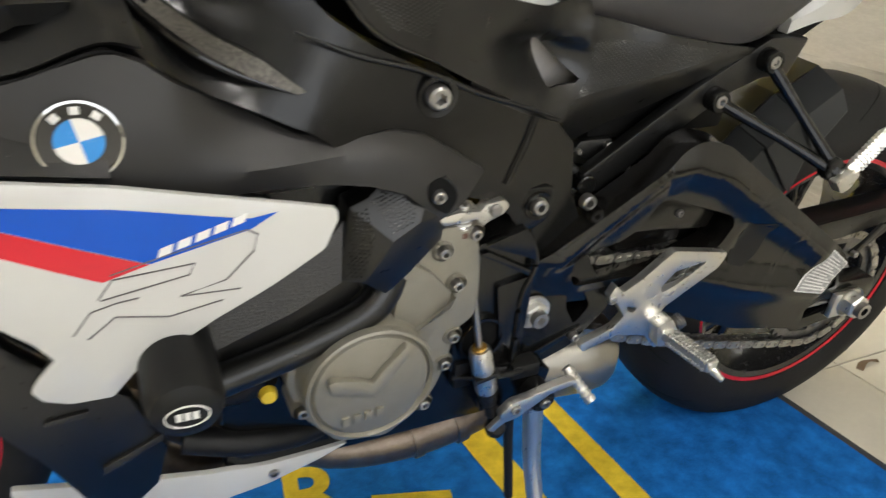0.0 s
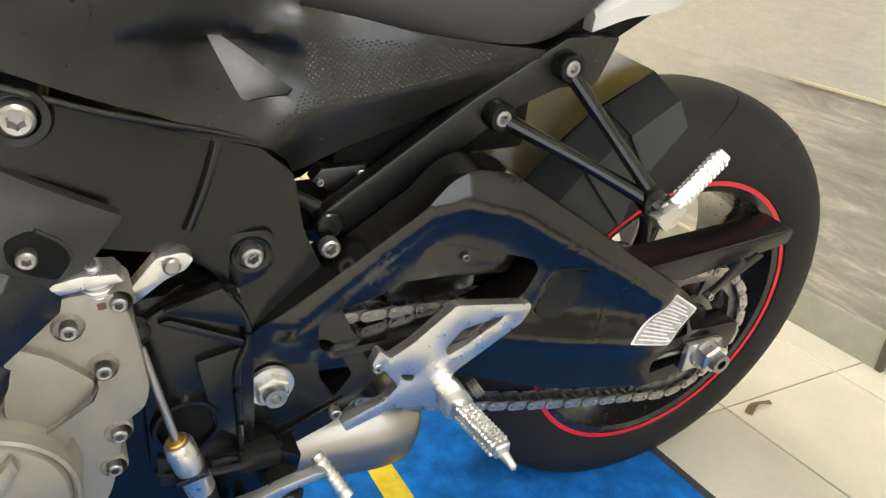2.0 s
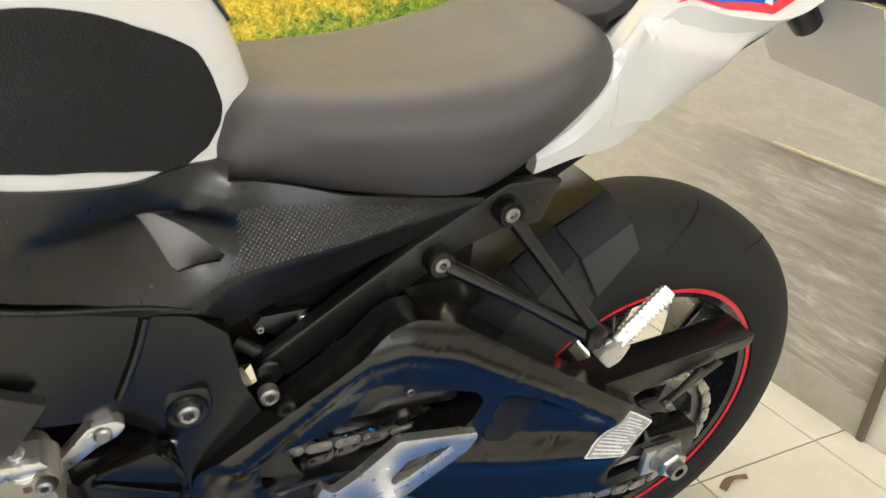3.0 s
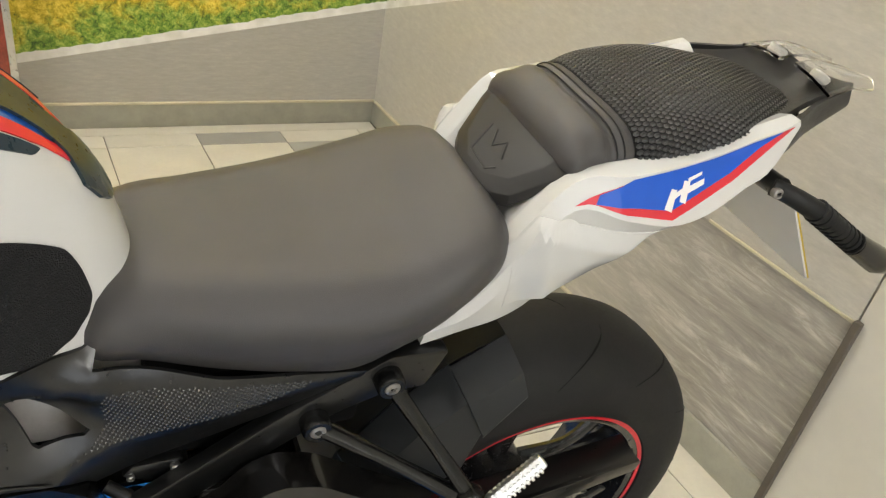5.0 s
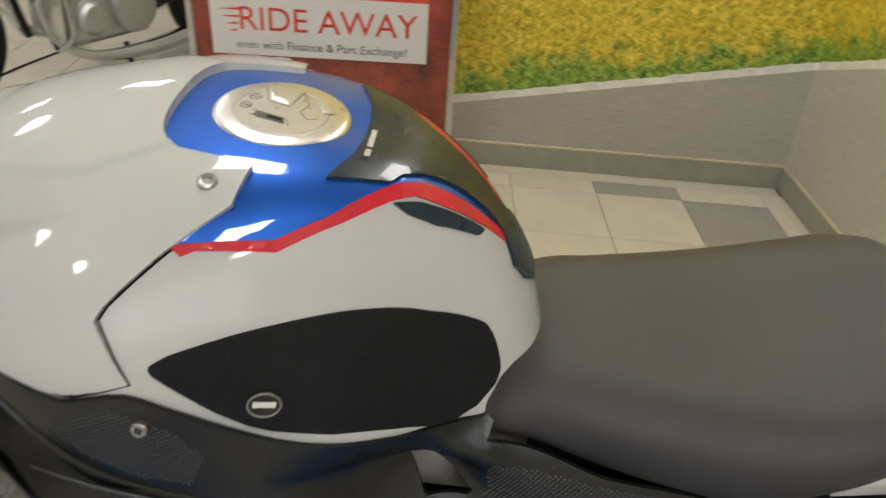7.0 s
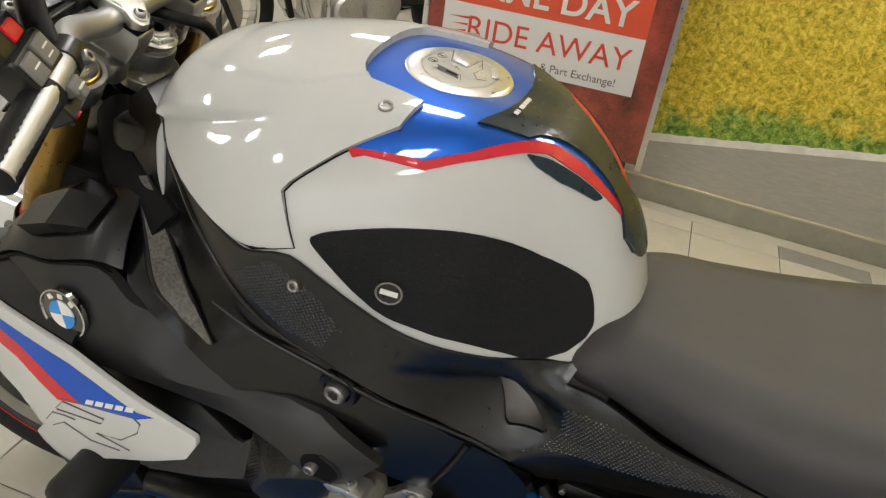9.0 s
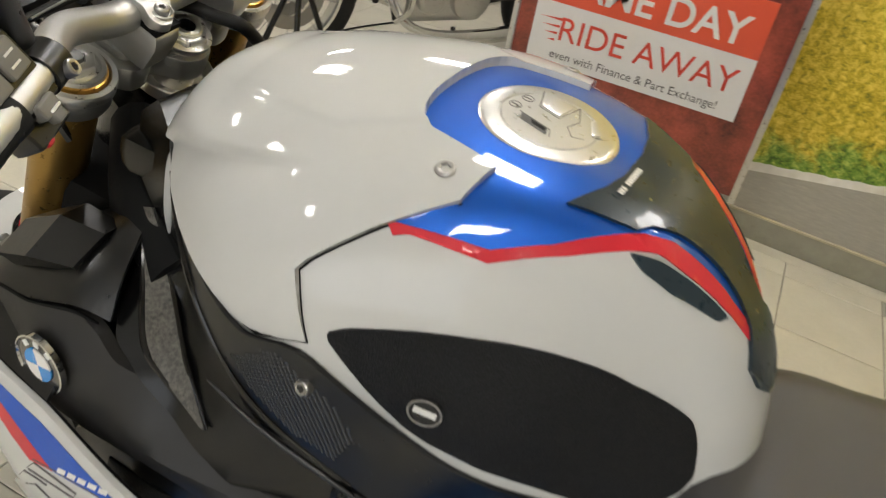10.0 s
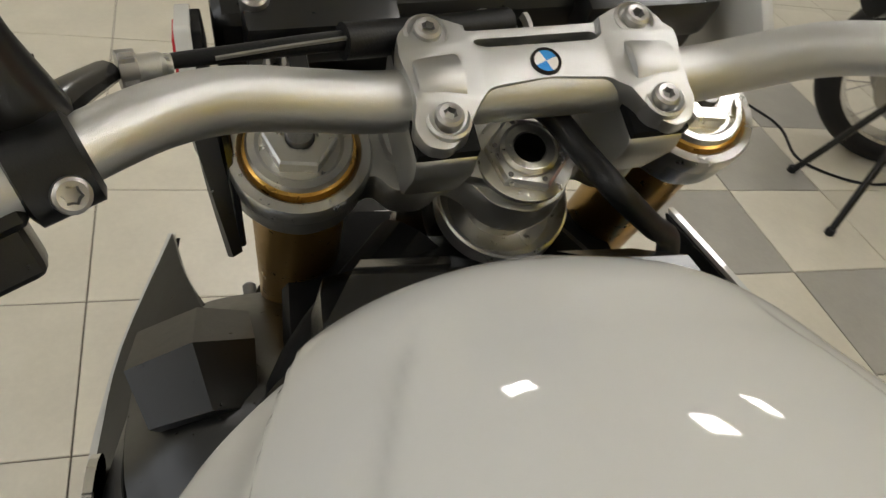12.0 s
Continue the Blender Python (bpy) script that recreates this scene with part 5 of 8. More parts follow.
KNURL_REAR = [(-0.535, 0.762), (-0.43, 0.754), (-0.345, 0.740), (-0.40, 0.7225), (-0.50, 0.7035), (-0.566, 0.6905), (-0.545, 0.702), (-0.535, 0.722), (-0.538, 0.742)]
KNURL_FRONT = [(-0.858, 0.865), (-0.815, 0.896), (-0.776, 0.861), (-0.756, 0.824), (-0.771, 0.791), (-0.81, 0.806), (-0.842, 0.838)]
for region, slope in ((KNURL_REAR, 0.19), (KNURL_FRONT, -0.45)):
    tagged(part("knurled_patch", knurl(region, panel_shape, slope), PLASTIC, panel, "rows of small raised black ridges", 10), kind="stuff")
part("panel_screw", bolt((-0.793, -PANEL_DEPTH(-0.793, 0.871) - 0.001, 0.871), (0, -1, 0.25), 0.0075, 0.005), STEEL, panel, "bright screw")
right = part("side_panel", mirror(skin(PANEL, PANEL_DEPTH, 0.004, [PANEL_HOLE], 0.03)), PLASTIC, bike, "matt black plastic side panel with a pointed opening", 40)
# pale inner liner seen through the opening
part("inner_liner", box(-0.66, -0.50, -0.07, -0.066, 0.66, 0.80, 0.001), mat("pale_liner", (0.62, 0.59, 0.56), 0.5), bike, "pale grey inner liner")

# main frame spars
SPAR = [(-1.085, 0.93), (-1.05, 0.958), (-1.005, 0.94), (-0.965, 0.918), (-0.93, 0.888), (-0.895, 0.848), (-0.86, 0.812), (-0.82, 0.786), (-0.757, 0.756), (-0.695, 0.724), (-0.637, 0.696), (-0.583, 0.676), (-0.553, 0.646), (-0.543, 0.584), (-0.53, 0.552), (-0.498, 0.468), (-0.468, 0.428), (-0.474, 0.41), (-0.521, 0.358), (-0.56, 0.34), (-0.616, 0.335), (-0.628, 0.395), (-0.61, 0.478), (-0.615, 0.537), (-0.635, 0.57), (-0.665, 0.597), (-0.70, 0.612), (-0.75, 0.635), (-0.80, 0.665), (-0.846, 0.692), (-0.885, 0.722), (-0.928, 0.742), (-0.969, 0.761), (-1.005, 0.782), (-1.043, 0.812), (-1.065, 0.842)]
SPAR_DEPTH = through_depths([(-1.085, 0.93, 0.075), (-1.062, 0.844, 0.118), (-1.041, 0.816, 0.146), (-1.005, 0.785, 0.192), (-0.969, 0.763, 0.202), (-0.928, 0.744, 0.206), (-1.034, 0.866, 0.114), (-1.018, 0.848, 0.122), (-0.976, 0.803, 0.153), (-0.93, 0.783, 0.182), (-0.889, 0.755, 0.205), (-0.947, 0.852, 0.142), (-0.878, 0.821, 0.176), (-0.825, 0.796, 0.184), (-0.846, 0.70, 0.205), (-0.756, 0.736, 0.179), (-0.70, 0.66, 0.168), (-0.623, 0.69, 0.147), (-0.596, 0.575, 0.139), (-0.52, 0.566, 0.131), (-0.584, 0.435, 0.148), (-0.478, 0.434, 0.157), (-0.60, 0.36, 0.152), (-1.0, 0.94, 0.112), (-0.96, 0.91, 0.136), (-0.775, 0.762, 0.178), (-0.60, 0.50, 0.142)])
WINDOW = [(-0.535, 0.466), (-0.520, 0.462), (-0.499, 0.418), (-0.519, 0.392), (-0.534, 0.42)]
spar = part("frame_spar", skin(SPAR, SPAR_DEPTH, 0.045, [WINDOW], 0.009, 0.006), FRAME, bike, "satin black aluminium frame spar", 34)
part("frame_spar", mirror(skin(SPAR, SPAR_DEPTH, 0.045, [], 0.04)), FRAME, bike, "satin black aluminium frame spar", 34)
INSET_LOW = [(-1.05, -0.114, 0.861), (-1.032, -0.133, 0.841), (-1.012, -0.154, 0.818), (-0.974, -0.190, 0.791), (-0.941, -0.1975, 0.773), (-0.896, -0.205, 0.756)]
INSET_TOP = [(-1.034, -0.115, 0.868), (-1.018, -0.123, 0.850), (-0.992, -0.140, 0.819), (-0.955, -0.167, 0.795), (-0.93, -0.184, 0.785), (-0.889, -0.2065, 0.758)]
part("speckled_inset", sheet([INSET_LOW, INSET_TOP], 0.003, 4), SPECKLE, spar, "narrow speckled black inset with its sheen put in as grey", 40)
for ridge in (INSET_LOW, INSET_TOP):
    part("spar_ridge", tube(ridge, [0.0014, 0.0034, 0.0038, 0.0038, 0.0034, 0.001], 10), GLOSS, spar, "shiny black ridge")
part("panel_lip", tube([(x, -panel_shape(x, z) - 0.0005, z) for x, z in ((-0.985, 0.936), (-0.955, 0.921), (-0.905, 0.893), (-0.862, 0.844), (-0.823, 0.801), (-0.757, 0.768))], [0.001, 0.0028, 0.003, 0.003, 0.0028, 0.001], 10), GLOSS, panel, "shiny black rolled lip")
# added black plate: hides the carpet where the gap lies in shade
part("inner_guard", box(-0.60, -0.40, -0.05, 0.05, 0.535, 0.545, 0.003), DEEP, bike, "black plate added to fill the shaded gap over the swingarm pivot")


def on_spar(x, z, off=0.0):
    return Vector((x, -SPAR_DEPTH(x, z) - off, z))


part("weld_ridge", tube([on_spar(x, z, 0.0) for x, z in ((-0.620, 0.690), (-0.632, 0.655), (-0.65, 0.615))], 0.005, 10), FRAME, spar, "raised weld seam")
part("lower_web", plate([(-0.6, 0.353), (-0.51, 0.392), (-0.507, 0.387), (-0.585, 0.345)], -0.160, -0.152, 0.002), FRAME, spar)


def boss_bolt(x, z, y, r, label="bright star-socket bolt", ring=True, parent=None):
    parent = parent or spar
    part("frame_bolt", bolt((x, -y, z), L, r, r * 0.7), STEEL, parent, label)
    if ring:
        part("boss", turn([(r * 1.1, -y - 0.001), (r * 1.5, -y - 0.002), (r * 1.7, -y + 0.004), (r * 1.7, -y + 0.03)], 28, "Y", (x, 0, z)), FRAME, parent)


boss_bolt(-0.756, 0.736, 0.183, 0.014)
boss_bolt(-0.596, 0.575, 0.144, 0.012)
boss_bolt(-0.614, 0.537, 0.140, 0.007, ring=False)
boss_bolt(-0.52, 0.566, 0.136, 0.0115, ring=False)
part("bolt_ear", plate([(-0.615, 0.60), (-0.575, 0.598), (-0.572, 0.565), (-0.585, 0.548), (-0.62, 0.535), (-0.63, 0.55)], -0.143, -0.12, 0.004, r=0.01), FRAME, spar)
part("pivot_nut", merge(turn([(0.023, -0.1545), (0.0235, -0.150)], 28, "Y", (-0.584, 0, 0.424)), hex_nut((-0.584, -0.153, 0.424), 0.018, 0.012, (-0.584, -1, 0.424)), turn([(0.0, -0.1545), (0.0235, -0.1545)], 28, "Y", (-0.584, 0, 0.424))), ALU, spar, "machined swingarm pivot nut")
part("pivot_sleeve", turn([(0.0055, -0.165), (0.0055, -0.174), (0.011, -0.174), (0.012, -0.165), (0.012, -0.15)], 24, "Y", (-0.584, 0, 0.424)), STEEL, spar)
part("head_casting", merge(box(-1.15, -1.0, -0.06, 0.06, 0.70, 0.90, 0.02), box(-1.10, -0.98, -0.10, 0.10, 0.82, 0.915, 0.02)), FRAME, bike, "black frame headstock")

# subframe
sub = part("subframe", plate([(-0.522, 0.592), (-0.505, 0.572), (-0.495, 0.566), (-0.32, 0.682), (-0.27, 0.70), (-0.225, 0.70), (-0.205, 0.75), (-0.27, 0.752), (-0.30, 0.735), (-0.37, 0.695)], -0.118, -0.10, 0.003, r=0.006), PLASTIC, bike, "satin black rear subframe")
part("lug", rod((-0.515, -0.125, 0.580), (-0.515, -0.09, 0.580), 0.014), FRAME, sub)
part("far_rail", plate([(-0.522, 0.592), (-0.495, 0.566), (-0.27, 0.70), (-0.225, 0.70), (-0.205, 0.75), (-0.30, 0.735)], 0.10, 0.118, 0.003), PLASTIC, sub)
part("under_tray", slab([(-0.34, -0.095), (-0.20, -0.085), (-0.05, -0.07), (0.12, -0.06), (0.12, 0.06), (-0.05, 0.07), (-0.20, 0.085), (-0.34, 0.095)], 0.70, 0.755, 0.01), DEEP, sub, "black undertray")
for v in sub.children[-1].data.vertices:
    v.co.z += max(v.co.x + 0.25, 0) * 0.5
part("battery_box", box(-0.50, -0.28, -0.085, 0.085, 0.62, 0.75, 0.01), DEEP, sub)

# shock absorber and linkage in the gap
shock = part("shock_absorber", rod((-0.44, -0.02, 0.50), (-0.475, -0.02, 0.74), 0.028), mat("pale_damper", (0.42, 0.42, 0.40), 0.4, 0.2), bike, "pale shock absorber body with an amber ring")
part("spring_ring", move(turn([(0.029, -0.004), (0.034, -0.004), (0.034, 0.004), (0.029, 0.004)], 32, "Z"), axis_to((-0.452, -0.03, 0.60), (-0.46, -0.03, 0.66))), BRASS, shock, "amber adjuster ring")
part("black_spring", move(turn([(0.030, -0.03), (0.036, -0.027), (0.030, -0.02), (0.036, -0.013), (0.030, -0.006), (0.036, 0.0), (0.03, 0.006)], 32, "Z"), axis_to((-0.448, -0.02, 0.565), (-0.455, -0.02, 0.62))), RUBBER, shock)
part("link_arm", plate([(-0.525, 0.615), (-0.515, 0.628), (-0.468, 0.628), (-0.46, 0.612), (-0.50, 0.600)], -0.095, -0.075, 0.003), PLASTIC, shock)
part("link_bolt", bolt((-0.475, -0.096, 0.620), L, 0.006, 0.006), STEEL, shock)
part("link_bolt", bolt((-0.517, -0.096, 0.615), L, 0.0045, 0.004), STEEL, shock)
part("hose", tube([(-0.54, -0.09, 0.60), (-0.52, -0.10, 0.59), (-0.50, -0.09, 0.57), (-0.47, -0.09, 0.565)], 0.007), RUBBER, shock)
for x, z in ((-0.452, 0.575), (-0.477, 0.556), (-0.49, 0.548)):
    part("link_bolt", bolt((x, -0.118, z), L, 0.006, 0.005), CHAIN, shock)

# passenger peg hanger
hang = part("peg_hanger", tube([(-0.345, -0.124, 0.679), (-0.26, -0.165, 0.637), (-0.185, -0.203, 0.597)], [0.011, 0.0085, 0.011], 12, 6, 0.8), FRAME, bike, "black passenger footrest hanger")
part("hanger_arm", tube([(-0.272, -0.122, 0.726), (-0.225, -0.163, 0.66), (-0.182, -0.203, 0.600)], [0.011, 0.0085, 0.011], 12, 6, 0.8), FRAME, hang)
part("hanger_knuckle", plate([(-0.205, 0.612), (-0.188, 0.620), (-0.165, 0.603), (-0.166, 0.585), (-0.185, 0.58), (-0.203, 0.592)], -0.209, -0.190, 0.004, r=0.006), FRAME, hang)
for x, z in ((-0.272, 0.726), (-0.344, 0.680)):
    part("hanger_boss", turn([(0.009, -0.1365), (0.0135, -0.1365), (0.0152, -0.134), (0.0155, -0.128), (0.0155, -0.09)], 24, "Y", (x, 0, z)), FRAME, hang)
    part("hanger_bolt", bolt((x, -0.1345, z), L, 0.0095, 0.003, 0.5), STEEL, hang)
part("knuckle_bolt", bolt((-0.178, -0.210, 0.597), L, 0.0075, 0.003), STEEL, hang)


def ribbed_peg(a, b, w, h, n, name, parent, up=(0, 0, 1)):
    """A cast footpeg with rows of teeth on top."""
    a, b, up = Vector(a), Vector(b), Vector(up)
    d = (b - a).normalized()
    s = d.cross(up).normalized()
    t = s.cross(d).normalized()
    m = Matrix((s, t, d)).transposed().to_4x4()
    m.translation = a
    ln = (b - a).length
    solid = [move(box(-w / 2, w / 2, -h / 2, h / 2, 0, ln, min(w, h) * 0.3, 3), m)]
    for k in range(n):
        z = ln * (0.18 + 0.78 * k / n)
        for c in (-0.34, 0, 0.34):
            tooth = bmesh.new()
            bmesh.ops.create_cone(tooth, cap_ends=True, segments=6, radius1=w * 0.15, radius2=w * 0.11, depth=h * 0.22)
            solid.append(move(tooth, m @ Matrix.Translation((c * w, h / 2, z)) @ Matrix.Rotation(radians(-90), 4, "X")))
            tooth = bmesh.new()
            bmesh.ops.create_cone(tooth, cap_ends=True, segments=6, radius1=w * 0.15, radius2=w * 0.11, depth=h * 0.22)
            solid.append(move(tooth, m @ Matrix.Translation((w / 2 * (1 if c else -1), c * h, z)) @ Matrix.Rotation(radians(90 if c else -90), 4, "Y")))
    return part(name, merge(*solid), ALU, parent, "cast aluminium footpeg with rows of teeth")


ribbed_peg((-0.172, -0.214, 0.598), (-0.106, -0.203, 0.646), 0.017, 0.016, 10, "passenger_peg", hang, (-0.4, -0.6, 0.5))
part("peg_clevis", plate([(-0.197, 0.590), (-0.168, 0.607), (-0.156, 0.597), (-0.166, 0.578), (-0.180, 0.572)], -0.222, -0.205, 0.003, r=0.004), ALU, hang, "cast aluminium clevis")

# rider's heel guard and peg
HEEL = [(-0.478, 0.458), (-0.465, 0.444), (-0.44, 0.458), (-0.394, 0.495), (-0.300, 0.477), (-0.300, 0.468), (-0.309, 0.453), (-0.386, 0.405), (-0.392, 0.394), (-0.365, 0.357), (-0.384, 0.332), (-0.406, 0.361), (-0.459, 0.374), (-0.511, 0.358), (-0.517, 0.371), (-0.467, 0.388), (-0.454, 0.404), (-0.47, 0.428), (-0.486, 0.44)]
HEEL_CUT = [(-0.383, 0.462), (-0.332, 0.469), (-0.338, 0.462), (-0.38, 0.437), (-0.398, 0.43), (-0.402, 0.44)]
HEEL_EYE = [(-0.453, 0.42), (-0.435, 0.414), (-0.438, 0.406), (-0.449, 0.411)]
heel = part("heel_guard", plate(HEEL, -0.176, -0.164, 0.003, holes=[HEEL_CUT, HEEL_EYE], r=0.004), ALU, bike, "cast aluminium rider heel guard")
boss_bolt(-0.478, 0.434, 0.172, 0.0075, ring=False, parent=heel)
boss_bolt(-0.520, 0.377, 0.164, 0.0075, ring=False, parent=heel)
part("peg_clevis", plate([(-0.41, 0.39), (-0.385, 0.398), (-0.368, 0.372), (-0.374, 0.352), (-0.40, 0.352)], -0.196, -0.172, 0.004, r=0.006), ALU, heel, "cast aluminium clevis")
ribbed_peg((-0.388, -0.19, 0.372), (-0.376, -0.275, 0.374), 0.020, 0.018, 12, "rider_peg", heel)
part("peg_feeler", rod((-0.374, -0.272, 0.368), (-0.370, -0.290, 0.362), 0.006, 0.004), ALU, heel, "worn feeler bolt")
part("clevis_spring", move(turn([(0.009, 0), (0.0115, 0.002), (0.009, 0.004), (0.0115, 0.006), (0.009, 0.008), (0.0115, 0.01), (0.009, 0.012)], 20, "Z"), axis_to((-0.368, -0.185, 0.378), (-0.36, -0.185, 0.383))), STEEL, heel)

# shroud with the emblem, and its lower lobe
SHROUD_LINE = [(-1.20, 0.735), (-1.16, 0.772), (-1.10, 0.783), (-1.043, 0.800), (-1.016, 0.790), (-0.992, 0.772), (-0.948, 0.745), (-0.899, 0.720), (-0.852, 0.710), (-0.804, 0.712), (-0.77, 0.702), (-0.735, 0.680), (-0.699, 0.655), (-0.722, 0.632), (-0.745, 0.606), (-0.756, 0.600), (-0.775, 0.636), (-0.80, 0.658), (-0.834, 0.670), (-0.871, 0.676), (-0.93, 0.680), (-0.99, 0.680), (-1.06, 0.682), (-1.14, 0.69)]
SHROUD_DEPTH = through_depths([(-1.2, 0.73, 0.205), (-1.16, 0.77, 0.205), (-1.067, 0.743, 0.229), (-1.043, 0.80, 0.202), (-0.99, 0.775, 0.208), (-0.95, 0.70, 0.222), (-0.9, 0.72, 0.212), (-0.85, 0.708, 0.205), (-0.77, 0.70, 0.198), (-0.70, 0.648, 0.186), (-0.765, 0.65, 0.222), (-0.735, 0.605, 0.212), (-0.80, 0.56, 0.225), (-0.83, 0.60, 0.222), (-0.84, 0.69, 0.216), (-1.06, 0.685, 0.232), (-0.80, 0.64, 0.230), (-1.14, 0.70, 0.222)])


def shroud_shape(x, z):
    """The shroud's side, folded along a crease behind the emblem: a lit slope above it, an undercut band below."""
    crease = height_of([(-1.0, 0.706), (-0.905, 0.699), (-0.845, 0.700), (-0.80, 0.699), (-0.766, 0.687), (-0.70, 0.656)], x)
    back = ease(-1.0, -0.93, x)
    return SHROUD_DEPTH(x, z) + back * (0.006 - 0.7 * max(z - crease, 0.0) - 0.22 * max(crease - z, 0.0))


shroud = part("side_shroud", skin(SHROUD_LINE, shroud_shape, 0.012, (), 0.008, 0.004), SHROUD, bike, "dark grey plastic side shroud with a round emblem", 30)
# no hollow is cut: a black patch gives the recess its shade
part("shroud_recess", skin([(-0.777, 0.664), (-0.760, 0.668), (-0.742, 0.652), (-0.738, 0.634), (-0.748, 0.622), (-0.765, 0.634), (-0.777, 0.648)], shroud_shape, 0.002, (), 0.01, 0.006, 0.0010), DEEP, shroud, "black patch for the shade in the screw recess")
part("recess_edge", tube([(x, -shroud_shape(x, z) - 0.0012, z) for x, z in ((-0.757, 0.667), (-0.742, 0.652), (-0.738, 0.636), (-0.748, 0.622))], 0.0016, 8), SHROUD, shroud)
part("shroud_screw", bolt((-0.765, -shroud_shape(-0.765, 0.650) - 0.002, 0.650), L, 0.008, 0.006), STEEL, shroud, "bright screw")
# faceted black end of the duct under the shroud
P = [Vector((x, -d, z)) for x, d, z in ((-0.832, 0.207, 0.650), (-0.808, 0.202, 0.671), (-0.784, 0.204, 0.666), (-0.784, 0.228, 0.628), (-0.813, 0.232, 0.613), (-0.850, 0.206, 0.642), (-0.861, 0.212, 0.565), (-0.840, 0.228, 0.568), (-0.815, 0.223, 0.546), (-0.790, 0.221, 0.566), (-0.752, 0.209, 0.592), (-0.744, 0.206, 0.622), (-0.766, 0.211, 0.658))]
bm = bmesh.new()
for f in ((0, 1, 2, 3, 4), (5, 0, 4, 7, 6), (4, 8, 7), (4, 3, 9, 8), (3, 12, 11, 10, 9), (2, 12, 3)):
    bm.faces.new([bm.verts.new(P[k]) for k in f])
bmesh.ops.remove_doubles(bm, verts=bm.verts, dist=1e-4)
bmesh.ops.triangulate(bm, faces=bm.faces)
got = bmesh.ops.extrude_face_region(bm, geom=list(bm.faces))
bmesh.ops.translate(bm, vec=(0, 0.03, 0), verts=[v for v in got["geom"] if isinstance(v, bmesh.types.BMVert)])
bevel_sharp(bm, 0.002, 2, 12)
duct_end = part("duct_end", bm, PLASTIC, shroud, "faceted black duct end", 25)


def on_facet(a, b, c):
    """Depth of the flat face through three points, over (x, z)."""
    n = (b - a).cross(c - a)
    return lambda x, z: -(a.y - (n.x * (x - a.x) + n.z * (z - a.z)) / n.y)


for region, abc, slope in (([(-0.829, 0.648), (-0.808, 0.666), (-0.788, 0.662), (-0.788, 0.630), (-0.812, 0.617)], (P[1], P[3], P[4]), 0.4), ([(-0.847, 0.638), (-0.835, 0.644), (-0.828, 0.618), (-0.842, 0.575), (-0.856, 0.570)], (P[5], P[4], P[7]), 1.2)):
    tagged(part("knurled_patch", knurl(region, on_facet(*abc), slope, 0.0052, 0.0032), PLASTIC, duct_end, "rows of small raised black ridges", 10), kind="stuff")
DUCT = mat("knurled_grey_plastic", (0.022, 0.021, 0.020), 0.36, vary=0.2, spec=0.5, bump=0.45, bump_scale=420.0, pattern="cells")
part("duct_side", skin([(-0.866, 0.612), (-0.853, 0.624), (-0.860, 0.566), (-0.911, 0.545), (-0.989, 0.522), (-1.05, 0.52), (-1.04, 0.60), (-0.98, 0.60), (-0.90, 0.612)], lambda x, z: 0.204 + 0.3 * (0.61 - z), 0.004, (), 0.02), DUCT, shroud, "dark grey knurled duct side")
top_rows = [[(-1.21, -0.205, 0.740), (-1.16, -0.206, 0.775), (-1.10, -0.207, 0.786), (-1.045, -0.200, 0.803), (-1.015, -0.19, 0.795)],
            [(-1.21, -0.165, 0.765), (-1.155, -0.168, 0.800), (-1.10, -0.172, 0.818), (-1.055, -0.165, 0.833), (-1.022, -0.165, 0.825)],
            [(-1.21, -0.100, 0.775), (-1.16, -0.105, 0.805), (-1.11, -0.11, 0.825), (-1.07, -0.108, 0.850), (-1.04, -0.113, 0.855)]]
part("shroud_top", sheet(top_rows, 0.004, 4), PLASTIC, shroud, "black upper shroud cover")
part("duct_block", sheet([[(-1.135, -0.196, 0.800), (-1.095, -0.195, 0.818), (-1.065, -0.178, 0.816)], [(-1.14, -0.165, 0.812), (-1.095, -0.162, 0.838), (-1.06, -0.152, 0.830)], [(-1.14, -0.14, 0.806), (-1.10, -0.136, 0.830), (-1.062, -0.135, 0.826)]], 0.02, 1), PLASTIC, shroud, "raised faceted duct", 8)
part("shroud_joint", tube([(-1.19, -0.2095, 0.752), (-1.15, -0.2085, 0.777), (-1.10, -0.2085, 0.783), (-1.046, -0.2035, 0.799), (-1.02, -0.196, 0.789)], 0.0022, 6), DEEP, shroud)

# the emblem: coloured quarters, no letters
EM = axis_to((-1.067, -SHROUD_DEPTH(-1.067, 0.743) - 0.001, 0.743), (-1.067 - 0.0, -1.2, 0.743 + 0.09)) @ Matrix.Diagonal((0.86, 0.86, 1, 1))
emblem = part("emblem", move(turn([(0, 0.005), (0.033, 0.004), (0.0335, 0.0)], 48, "Z"), EM), mat("emblem_black", (0.012, 0.012, 0.013), 0.12, coat=1.0), shroud, "round black emblem with blue and white quarters")
part("emblem_ring", move(turn([(0.0325, 0.0035), (0.034, 0.006), (0.036, 0.0055), (0.0365, 0.0)], 48, "Z"), EM), CHROME, shroud, "chrome ring")
for k in range(4):
    quarter = [(0.0, 0.0)] + [(0.0205 * math.cos(radians(90 * k + 11.25 * i)), 0.0205 * math.sin(radians(90 * k + 11.25 * i))) for i in range(9)]
    part("emblem_quarter", move(slab(quarter, 0.0046, 0.0058, 0.0), EM @ Matrix.Rotation(radians(12), 4, "Z")), SKY_BLUE if k % 2 == 0 else CREAM, shroud)
